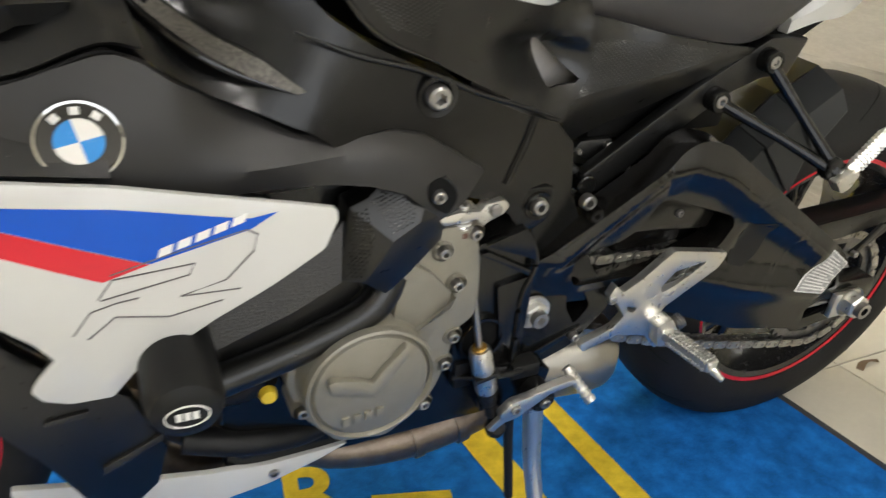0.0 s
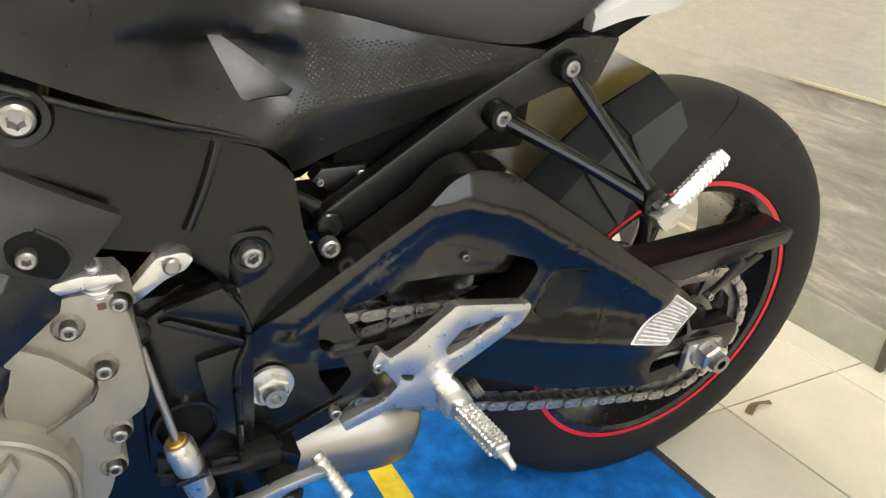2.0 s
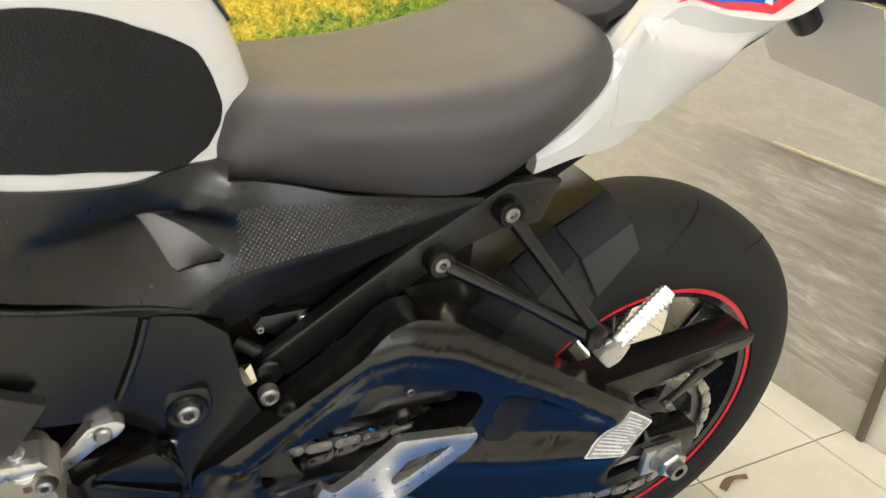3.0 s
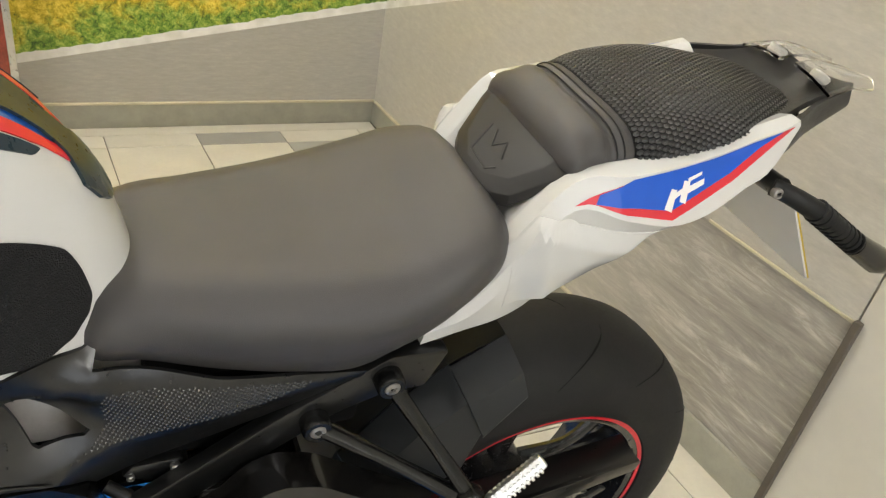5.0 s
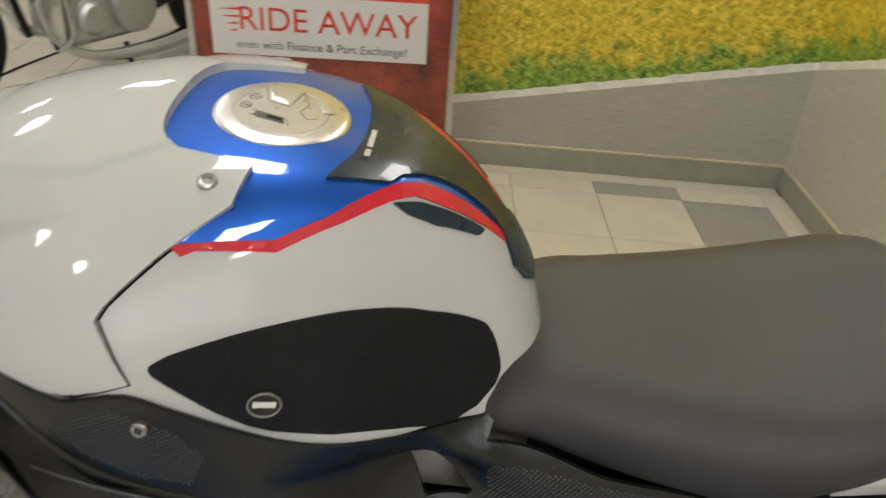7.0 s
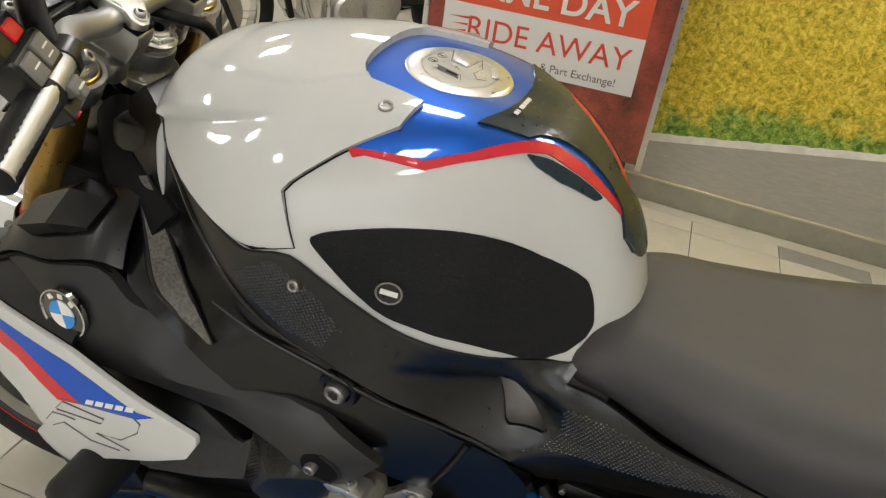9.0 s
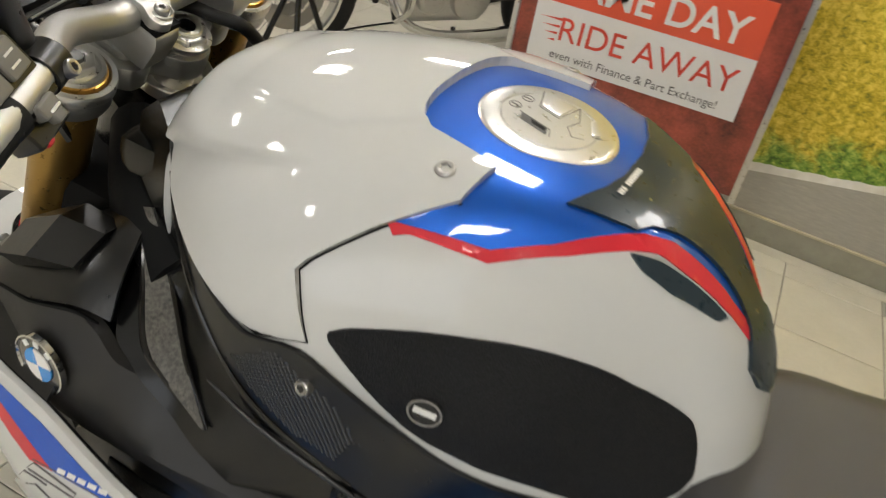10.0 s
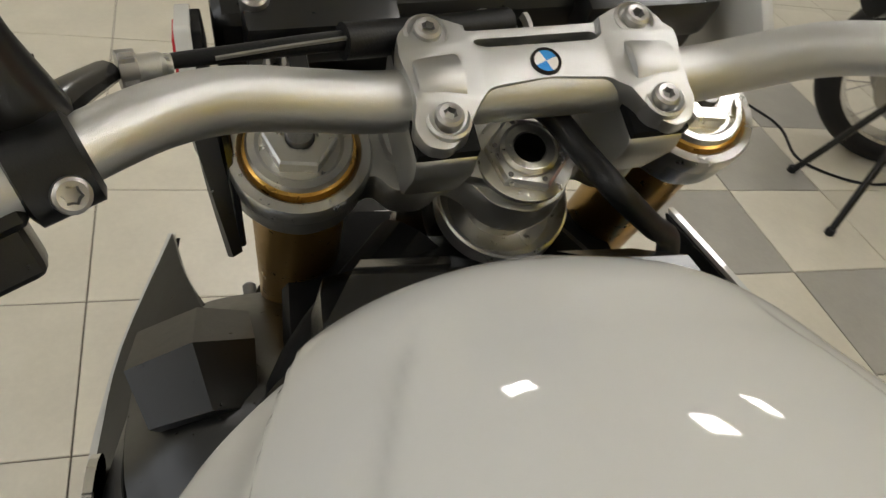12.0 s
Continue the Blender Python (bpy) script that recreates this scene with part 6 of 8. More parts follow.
for k in (-1, 0, 1):
    part("emblem_bar", move(box(-0.004, 0.004, 0.0235, 0.0305, 0.0042, 0.0055, 0.0008), EM @ Matrix.Rotation(radians(-90 + 38 * k), 4, "Z")), CREAM, shroud, "pale bar in place of a letter")

# white wing panel with its stripes
WING = [(-0.8785, 0.674), (-0.92, 0.685), (-0.97, 0.696), (-1.05, 0.711), (-1.12, 0.721), (-1.2, 0.730), (-1.335, 0.728), (-1.30, 0.685), (-1.22, 0.628), (-1.144, 0.607), (-1.124, 0.590), (-1.112, 0.572), (-1.128, 0.552), (-1.135, 0.541), (-1.128, 0.530), (-1.108, 0.524), (-1.075, 0.527), (-1.054, 0.553), (-1.025, 0.57), (-0.986, 0.593), (-0.937, 0.616), (-0.891, 0.640), (-0.878, 0.664)]
WING_DEPTH = through_depths([(-0.878, 0.67, 0.262), (-1.0, 0.6, 0.274), (-1.05, 0.716, 0.250), (-1.12, 0.53, 0.262), (-1.2, 0.745, 0.235), (-1.335, 0.735, 0.210), (-1.1, 0.62, 0.268), (-0.95, 0.66, 0.268), (-1.22, 0.64, 0.242)])
wing = part("wing_panel", skin(WING, WING_DEPTH, 0.006, (), 0.018, 0.003, 0.0, 0.0015), WHITE, bike, "glossy white wing panel with blue and red stripes", 34)


def on_wing(name, outline, material, label="", off=0.0006, r=0.0):
    part(name, skin(outline, WING_DEPTH, 0.0004, (), 0.03, r, off), material, wing, label)


on_wing("blue_stripe", [(-1.30, 0.712), (-1.2, 0.711), (-1.123, 0.704), (-1.05, 0.695), (-0.952, 0.6775), (-0.930, 0.680), (-0.952, 0.669), (-1.032, 0.650), (-1.128, 0.687), (-1.2, 0.700)], BLUE_FLAT, "blue stripe")
on_wing("red_stripe", [(-1.29, 0.70), (-1.2, 0.6995), (-1.128, 0.6865), (-1.033, 0.6497), (-1.068, 0.640), (-1.132, 0.667), (-1.2, 0.675), (-1.25, 0.675)], RED, "red stripe")
for k in range(5):
    x = -1.026 + 0.0145 * k
    z = 0.6545 + 0.0045 * k
    on_wing("model_mark", [(x, z), (x + 0.011, z + 0.0034), (x + 0.0135, z + 0.0104), (x + 0.0025, z + 0.007)], CREAM, "white slanted bar of the model mark", 0.0012)


def pen(points, w=0.0011):
    """A drawn line on the wing."""
    part("outline_stroke", tube([(x, -WING_DEPTH(x, z) - 0.0004, z) for x, z in points], w, 6, 0, 0.5), INK, wing, "thin black drawn line")


for stroke in ([(-1.095, 0.596), (-1.08, 0.616), (-1.061, 0.621), (-1.044, 0.623)], [(-1.085, 0.591), (-1.063, 0.609), (-1.023, 0.602), (-0.98, 0.61)], [(-1.073, 0.626), (-1.061, 0.641), (-0.999, 0.646), (-1.004, 0.637), (-1.071, 0.625)], [(-1.062, 0.645), (-1.018, 0.656), (-0.956, 0.669), (-0.948, 0.664), (-0.952, 0.65), (-0.976, 0.628), (-1.013, 0.619), (-0.965, 0.618)]):
    pen(stroke)
FAR_WING = Matrix.Translation((0.03, 0.04, 0.04))
part("wing_shelf", sheet([[(-1.328, -0.205, 0.729), (-1.20, -0.231, 0.731), (-1.12, -0.238, 0.722), (-1.05, -0.243, 0.714)], [(-1.255, -0.188, 0.752), (-1.18, -0.185, 0.768), (-1.11, -0.18, 0.775), (-1.05, -0.18, 0.775)], [(-1.19, -0.165, 0.778), (-1.145, -0.125, 0.795), (-1.10, -0.098, 0.806), (-1.05, -0.095, 0.81)]], 0.004, 4), PLASTIC, wing, "black plastic shelf inside the wing")
part("wing_liner", skin([(x * 0.985 - 0.016, z * 0.97 + 0.018) for x, z in WING], WING_DEPTH, 0.003, (), 0.03, 0.0, -0.0075), DEEP, wing, "black plastic inner liner")
part("wing_liner", move(mirror(skin([(x * 0.985 - 0.016, z * 0.97 + 0.018) for x, z in WING], WING_DEPTH, 0.003, (), 0.03, 0.0, -0.0075)), FAR_WING), DEEP, wing, "black plastic inner liner")
part("wing_panel", move(mirror(skin(WING, WING_DEPTH, 0.006, (), 0.04)), FAR_WING), WHITE, bike, "glossy white wing panel with blue and red stripes")

# black ducting behind the wing, crash tube and slider
duct = part("radiator_duct", plate([(-0.83, 0.545), (-0.86, 0.60), (-0.93, 0.655), (-1.02, 0.67), (-1.10, 0.60), (-1.03, 0.50), (-0.97, 0.462), (-0.90, 0.482)], -0.205, -0.17, 0.008, lean=(-0.83, 0.0, 0.0)), PLASTIC, bike, "black plastic radiator duct")
part("far_duct", plate([(-0.83, 0.545), (-0.86, 0.60), (-0.93, 0.655), (-1.02, 0.67), (-1.10, 0.60), (-1.03, 0.50), (-0.97, 0.462), (-0.90, 0.482)], 0.17, 0.205, 0.008), PLASTIC, duct)
guardtube = part("crash_guard", tube([(-0.80, -0.20, 0.556), (-0.83, -0.212, 0.523), (-0.90, -0.213, 0.494), (-0.97, -0.212, 0.474), (-1.01, -0.215, 0.468)], [0.02, 0.0185, 0.018, 0.018, 0.018], 16), PLASTIC, bike, "black crash guard tube")
slider = part("crash_slider", move(turn([(0, 0.118), (0.017, 0.118), (0.021, 0.1165), (0.028, 0.113), (0.0318, 0.105), (0.0328, 0.06), (0.031, 0.028), (0.02, 0.024), (0.02, -0.02)], 36, "Z"), axis_to((-1.020, -0.215, 0.555), (-1.023, -0.34, 0.545))), RUBBER, bike, "round black crash slider with a plain oval mark")
part("slider_mark", move(turn([(0.0165, 0.1185), (0.0168, 0.1194), (0.0178, 0.1194), (0.0181, 0.1175)], 32, "Z"), axis_to((-1.020, -0.215, 0.555), (-1.023, -0.34, 0.545)) @ Matrix.Diagonal((0.66, 1.0, 1, 1))), CREAM, slider, "thin pale oval outline")
for k in (-1, 0, 1):
    part("slider_bar", move(box(-0.0042, 0.0042, -0.0024 + 0.0065 * k, 0.0024 + 0.0065 * k, 0.1182, 0.1188), axis_to((-1.020, -0.215, 0.555), (-1.023, -0.34, 0.545))), CREAM, slider)

# radiator, lower shroud, front wheel
rad = part("radiator", sheet([[(-1.16, -0.17, 0.70), (-1.15, 0, 0.70), (-1.16, 0.17, 0.70)], [(-1.12, -0.17, 0.42), (-1.11, 0, 0.42), (-1.12, 0.17, 0.42)]], 0.03, 3), DEEP, bike, "black curved radiator")
lower = part("lower_shroud", plate([(-1.16, 0.575), (-1.123, 0.524), (-1.064, 0.466), (-1.037, 0.385), (-1.05, 0.345), (-1.085, 0.325), (-1.11, 0.345), (-1.144, 0.426), (-1.175, 0.484)], -0.212, -0.19, 0.006, lean=(-1.1, 0.3, 0.05)), PLASTIC, bike, "black plastic lower radiator shroud")
part("shroud_rib", plate([(-1.135, 0.478), (-1.10, 0.472), (-1.102, 0.466), (-1.137, 0.472)], -0.216, -0.21, 0.001, lean=(-1.1, 0.3, 0.05)), SHROUD, lower)
part("shroud_rib", plate([(-1.098, 0.40), (-1.04, 0.41), (-1.04, 0.402), (-1.098, 0.39)], -0.216, -0.21, 0.001, lean=(-1.1, 0.3, 0.05)), SHROUD, lower)

# engine
eng = part("engine_block", merge(box(-0.98, -0.62, -0.16, 0.19, 0.27, 0.56, 0.02), box(-1.0, -0.82, -0.17, 0.17, 0.50, 0.66, 0.02)), FRAME, bike, "dark engine crankcase")
UPPER = [(-0.805, 0.585), (-0.765, 0.602), (-0.735, 0.605), (-0.708, 0.600), (-0.700, 0.55), (-0.697, 0.50), (-0.702, 0.480), (-0.722, 0.468), (-0.728, 0.43), (-0.74, 0.39), (-0.76, 0.36), (-0.80, 0.33), (-0.86, 0.34), (-0.90, 0.39), (-0.917, 0.44), (-0.912, 0.478), (-0.868, 0.51), (-0.828, 0.545)]
cover = part("engine_cover", plate(UPPER, -0.208, -0.15, 0.007, r=0.012), ENGINE, bike, "grey painted engine side cover")
part("cover_face", plate([(-0.792, 0.577), (-0.803, 0.512), (-0.785, 0.484), (-0.744, 0.508), (-0.737, 0.528), (-0.763, 0.558)], -0.2175, -0.206, 0.004, r=0.005), ENGINE, cover, "raised facet")
part("cover_rib", plate([(-0.780, 0.490), (-0.741, 0.514), (-0.735, 0.527), (-0.768, 0.470)], -0.224, -0.206, 0.003, r=0.002), ENGINE, cover, "bright raised rib")
alt = part("alternator_cover", turn([(0, -0.244), (0.045, -0.2445), (0.062, -0.240), (0.070, -0.231), (0.0735, -0.215), (0.076, -0.20)], 48, "Y", (-0.832, 0, 0.444)), ENGINE, cover, "round grey alternator cover")
part("cover_step", turn([(0.066, -0.2375), (0.0685, -0.2420), (0.0715, -0.2405), (0.0725, -0.232)], 64, "Y", (-0.832, 0, 0.444)), ENGINE, cover, "raised rim")
# the bright wedge on the cover's facet, built as a raised form
part("cover_flash", plate([(-0.884, 0.470), (-0.876, 0.472), (-0.850, 0.466), (-0.836, 0.458), (-0.824, 0.474), (-0.800, 0.500), (-0.797, 0.486), (-0.816, 0.458), (-0.834, 0.438), (-0.853, 0.449), (-0.880, 0.452)], -0.2525, -0.242, 0.0035), ENGINE, cover, "raised wedge in the shape of a facet's highlight")
for k in range(4):
    part("cast_mark", box(-0.867 + 0.0125 * k, -0.859 + 0.0125 * k, -0.2475, -0.243, 0.402 + 0.0012 * k, 0.414 + 0.0012 * k, 0.001), ENGINE, cover, "cast bar")
for x, z, y in ((-0.73, 0.535, 0.214), (-0.749, 0.578, 0.213), (-0.727, 0.462, 0.210), (-0.735, 0.425, 0.210), (-0.885, 0.458, 0.213), (-0.90, 0.404, 0.212), (-0.757, 0.372, 0.211), (-0.712, 0.592, 0.208)):
    part("cover_boss", turn([(0.0105, -y - 0.0), (0.012, -y + 0.003), (0.012, -0.17)], 18, "Y", (x, 0, z)), ENGINE, cover)
    part("cover_bolt", bolt((x, -y, z), L, 0.0075, 0.006), STEEL, cover, "bright star-socket bolt")
part("thermostat", rod((-0.92, -0.16, 0.49), (-0.90, -0.205, 0.475), 0.02), ALU, cover)
part("oil_cap", turn([(0, -0.214), (0.008, -0.214), (0.0095, -0.205)], 18, "Y", (-0.935, 0, 0.436)), AMBER, cover, "yellow plastic cap")
part("coolant_hose", tube([(-0.98, -0.15, 0.40), (-0.95, -0.17, 0.42), (-0.93, -0.18, 0.44)], 0.016), RUBBER, cover)
part("head_pipe", tube([(-0.97, -0.16, 0.668), (-0.92, -0.17, 0.665), (-0.875, -0.165, 0.66)], [0.016, 0.015, 0.012], 12), ALU, bike, "grey cast coolant elbow")
part("head_bolt", bolt((-0.935, -0.18, 0.645), L, 0.008, 0.006), STEEL, bike)
part("breather", rod((-0.724, -0.195, 0.595), (-0.726, -0.195, 0.615), 0.013), CREAM, cover, "pale ribbed breather bellows")
for k in range(3):
    part("bellows_ring", turn([(0.0125, -0.002), (0.0145, 0), (0.0125, 0.002)], 20, "Z", (-0.7245, -0.195, 0.600 + 0.005 * k)), STEEL, cover)
part("breather_seal", rod((-0.7235, -0.195, 0.586), (-0.724, -0.195, 0.596), 0.0135), mat("rust_brown_seal", (0.09, 0.04, 0.025), 0.6), cover)
part("cable_bracket", plate([(-0.76, 0.618), (-0.735, 0.622), (-0.71, 0.620), (-0.705, 0.612), (-0.75, 0.608)], -0.212, -0.185, 0.002), ALU, cover)
part("bracket_bolt", bolt((-0.726, -0.2, 0.622), (0, -0.5, 1), 0.008, 0.006), STEEL, cover)

# gear linkage
gear = part("gear_linkage", plate([(-0.715, 0.563), (-0.70, 0.575), (-0.678, 0.600), (-0.655, 0.602), (-0.648, 0.594), (-0.656, 0.584), (-0.672, 0.578), (-0.70, 0.558)], -0.166, -0.152, 0.003, r=0.004), ALU, bike, "gear shift linkage with a silver quick-shift sensor")
part("shaft_end", rod((-0.667, -0.172, 0.592), (-0.667, -0.14, 0.592), 0.0075), STEEL, gear)
part("ball_cover", move(turn([(0, 0.012), (0.009, 0.009), (0.0125, 0), (0.009, -0.009), (0, -0.012)], 20, "Z"), Matrix.Translation((-0.702, -0.185, 0.545))), RUBBER, gear, "black rubber joint cover")
part("rod", rod((-0.700, -0.187, 0.53), (-0.681, -0.195, 0.42), 0.0038), STEEL, gear, "thin bright rod")
part("sensor_body", move(turn([(0.0, 0), (0.012, 0), (0.014, 0.004), (0.014, 0.066), (0.0115, 0.072), (0, 0.072)], 28, "Z"), axis_to((-0.664, -0.196, 0.352), (-0.681, -0.195, 0.42))), ALU, gear, "polished silver sensor body")
part("sensor_cap", move(turn([(0.004, 0.07), (0.0095, 0.0735), (0.0085, 0.0755), (0.004, 0.0755)], 24, "Z"), axis_to((-0.664, -0.196, 0.352), (-0.681, -0.195, 0.42))), BRASS, gear)
part("sensor_clip", move(box(-0.0148, 0.0148, -0.0148, 0.004, 0.03, 0.036, 0.001), axis_to((-0.664, -0.196, 0.352), (-0.681, -0.195, 0.42))), PLASTIC, gear)
part("boot", move(turn([(0.0, 0), (0.006, 0.0), (0.0085, 0.006), (0.0075, 0.012), (0.0095, 0.018), (0.0085, 0.024), (0.0115, 0.03), (0.011, 0.036), (0.013, 0.042), (0.013, 0.05)], 24, "Z"), axis_to((-0.652, -0.197, 0.307), (-0.664, -0.196, 0.352))), RUBBER, gear, "black ribbed boot")
part("lower_ball", move(turn([(0, 0.014), (0.011, 0.01), (0.0145, 0), (0.011, -0.01), (0, -0.014)], 20, "Z"), Matrix.Translation((-0.648, -0.203, 0.292))), RUBBER, gear, "black rubber joint cover")
part("lever", plate([(-0.655, 0.330), (-0.640, 0.345), (-0.615, 0.348), (-0.58, 0.357), (-0.555, 0.360), (-0.545, 0.356), (-0.555, 0.350), (-0.585, 0.345), (-0.61, 0.330), (-0.63, 0.318), (-0.65, 0.315)], -0.222, -0.210, 0.003, r=0.004), ALU, gear, "cast aluminium shift lever")
part("lever_pivot", bolt((-0.634, -0.222, 0.333), L, 0.008, 0.004), STEEL, gear)
part("lever_arm", plate([(-0.665, 0.300), (-0.640, 0.325), (-0.630, 0.318), (-0.655, 0.293)], -0.214, -0.206, 0.002), ALU, gear)
part("shift_peg", move(turn([(0, 0), (0.0065, 0)] + [(0.0065 + 0.0014 * (k % 2), 0.004 + 0.0035 * k) for k in range(14)] + [(0.0075, 0.054), (0, 0.055)], 20, "Z"), axis_to((-0.552, -0.200, 0.362), (-0.524, -0.242, 0.320))), ALU, gear, "ribbed aluminium shift peg")
part("sprocket_cover", plate([(-0.69, 0.545), (-0.61, 0.535), (-0.60, 0.46), (-0.615, 0.31), (-0.70, 0.33), (-0.712, 0.46)], -0.14, -0.10, 0.006), PLASTIC, bike, "black plastic sprocket cover with ribs")
cov = bike.children[-1]
part("cover_rib", plate([(-0.695, 0.503), (-0.605, 0.478), (-0.604, 0.468), (-0.695, 0.493)], -0.147, -0.138, 0.002), PLASTIC, cov)
part("cover_rib", plate([(-0.682, 0.53), (-0.622, 0.505), (-0.62, 0.498), (-0.682, 0.52)], -0.147, -0.138, 0.002), PLASTIC, cov)
part("cover_ring", turn([(0.022, -0.141), (0.024, -0.150), (0.032, -0.150), (0.034, -0.14)], 32, "Y", (-0.667, 0, 0.41)), PLASTIC, cov)
part("cover_dark", turn([(0.0, -0.1405), (0.022, -0.1405)], 32, "Y", (-0.667, 0, 0.41)), DEEP, cov)
part("wiring_plug", box(-0.70, -0.675, -0.175, -0.15, 0.345, 0.385, 0.004), RUBBER, cov)

# exhaust
ex = part("exhaust", tube([(-0.90, -0.09, 0.25), (-0.83, -0.115, 0.232), (-0.74, -0.125, 0.234), (-0.66, -0.12, 0.246), (-0.58, -0.105, 0.262)], [0.026, 0.027, 0.031, 0.036, 0.042], 20), EXHAUST, bike, "heat-stained steel exhaust collector and silencer")
part("pipe_band", tube([(-0.735, -0.1255, 0.2345), (-0.723, -0.1255, 0.2365)], 0.0345, 20, 2), EXHAUST, ex)
part("pipe_band", tube([(-0.675, -0.121, 0.243), (-0.66, -0.120, 0.246)], 0.0395, 20, 2), EXHAUST, ex)
part("silencer", tube([(-0.63, -0.06, 0.25), (-0.58, -0.06, 0.26), (-0.44, -0.07, 0.262), (-0.405, -0.07, 0.258), (-0.392, -0.07, 0.255)], [0.045, 0.062, 0.066, 0.060, 0.046], 24), TITAN, ex, "brushed steel silencer can")
part("header_pipe", tube([(-1.05, -0.12, 0.42), (-1.07, -0.12, 0.33), (-1.02, -0.11, 0.26), (-0.95, -0.09, 0.235), (-0.88, -0.075, 0.24)], 0.024, 16), EXHAUST, ex, "stained header pipe")
part("header_pipe", tube([(-1.06, -0.03, 0.42), (-1.08, -0.03, 0.32), (-1.03, -0.03, 0.25), (-0.95, -0.04, 0.225), (-0.86, -0.05, 0.225)], 0.024, 16), EXHAUST, ex, "stained header pipe")
part("oil_cooler_hose", tube([(-1.02, -0.15, 0.345), (-0.96, -0.16, 0.33), (-0.90, -0.155, 0.318), (-0.85, -0.14, 0.31)], 0.0165, 14), RUBBER, ex, "black hose")
belly = part("belly_panel", plate([(-0.833, 0.292), (-0.87, 0.29), (-0.93, 0.289), (-1.0, 0.298), (-1.10, 0.320), (-1.19, 0.345), (-1.19, 0.315), (-1.10, 0.272), (-1.0, 0.248), (-0.93, 0.258), (-0.87, 0.276)], -0.166, -0.158, 0.002, r=0.004), WHITE, bike, "white lower belly panel")
part("belly_screw", bolt((-0.925, -0.167, 0.273), L, 0.007, 0.003), STEEL, belly)

# side stand
st = part("side_stand", tube([(-0.585, -0.19, 0.30), (-0.58, -0.205, 0.20), (-0.575, -0.25, 0.09), (-0.573, -0.285, 0.022)], [0.0135, 0.012, 0.011, 0.0105], 14, 6), ALU, bike, "silver side stand folded out onto the carpet")
part("stand_foot", slab([(-0.60, -0.31), (-0.545, -0.31), (-0.545, -0.265), (-0.60, -0.265)], 0.022, 0.030, 0.002, r=0.01), ALU, st)
part("stand_pivot", turn([(0, -0.214), (0.011, -0.214), (0.0125, -0.21), (0.0175, -0.209), (0.0185, -0.20), (0.0185, -0.18)], 28, "Y", (-0.585, 0, 0.322)), RUBBER, st, "black pivot washer")
part("pivot_bolt", bolt((-0.585, -0.214, 0.322), L, 0.008, 0.004), STEEL, st)
part("return_spring", tube([(-0.625, -0.196, 0.305), (-0.622, -0.198, 0.26), (-0.615, -0.212, 0.16)], 0.0065, 10), RUBBER, st, "black sleeved return spring")
for k in range(4):
    part("spring_coil", turn([(0.0045, -0.0016), (0.0062, 0), (0.0045, 0.0016)], 16, "Z", (-0.625, -0.196, 0.301 + 0.004 * k)), STEEL, st)
part("stand_bracket", plate([(-0.68, 0.38), (-0.60, 0.37), (-0.56, 0.345), (-0.57, 0.30), (-0.66, 0.30)], -0.18, -0.15, 0.004), FRAME, st)
part("switch_box", box(-0.625, -0.585, -0.19, -0.165, 0.35, 0.372, 0.004), RUBBER, st)
part("wiring", tube([(-0.70, -0.17, 0.362), (-0.66, -0.19, 0.368), (-0.62, -0.19, 0.365), (-0.58, -0.17, 0.36)], 0.004, 8), RUBBER, st)

# ribbed casting in front of the gearbox sprocket
web = part("sprocket_cover", plate([(-0.700, 0.540), (-0.659, 0.562), (-0.612, 0.552), (-0.603, 0.478), (-0.606, 0.345), (-0.66, 0.335), (-0.705, 0.37)], -0.170, -0.150, 0.003, r=0.008), FRAME, bike, "black ribbed sprocket cover")
part("cover_facet", plate([(-0.680, 0.555), (-0.630, 0.570), (-0.617, 0.551), (-0.612, 0.525)], -0.181, -0.168, 0.002, r=0.003), FRAME, web, "raised triangular facet")
part("cover_facet", plate([(-0.685, 0.542), (-0.674, 0.544), (-0.612, 0.507), (-0.614, 0.500)], -0.177, -0.168, 0.002, r=0.003), FRAME, web, "raised triangular facet")
part("cover_facet", plate([(-0.656, 0.492), (-0.614, 0.499), (-0.617, 0.447), (-0.621, 0.386), (-0.644, 0.412)], -0.176, -0.168, 0.002, r=0.004), FRAME, web, "raised facet")
part("cover_edge", tube([(x, -0.176, z) for x, z in [(-0.626, 0.563), (-0.612, 0.533), (-0.609, 0.507), (-0.621, 0.470), (-0.621, 0.414), (-0.621, 0.368)]], 0.004, 10), FRAME, web, "rounded black edge")
part("casting_ring", turn([(0.026, -0.170), (0.027, -0.178), (0.031, -0.178), (0.033, -0.170)], 32, "Y", (-0.669, 0, 0.419)), FRAME, web)
part("casting_dish", turn([(0.0, -0.1705), (0.026, -0.1705)], 32, "Y", (-0.669, 0, 0.419)), DEEP, web)
part("cover_bolt", bolt((-0.622, -0.172, 0.549), L, 0.0065, 0.005), STEEL, web)
# added plate that keeps the bright floor out of the swingarm opening
part("arm_backing", plate([(-0.55, 0.44), (-0.55, 0.53), (-0.44, 0.60), (-0.29, 0.55), (-0.28, 0.45)], -0.10, -0.094, 0.0), DEEP, bike, "black plate added to close the view through the swingarm opening")

# creases of the side panel and the swingarm, as raised lines
for name, line, r, sink in (("panel_lip", [(-0.895, 0.806), (-0.84, 0.783), (-0.775, 0.763), (-0.70, 0.729), (-0.62, 0.696), (-0.58, 0.68)], 0.0028, 0.0005),):
    part(name, tube([(x, -PANEL_DEPTH(x, z) + sink, z) for x, z in line], [r * 0.3] + [r] * (len(line) - 2) + [r * 0.3], 12, 5), PLASTIC, panel, "", 60)
# ---- steering: everything that turns with the bars, in its own tilted frame ----
RAKE = radians(23.95)
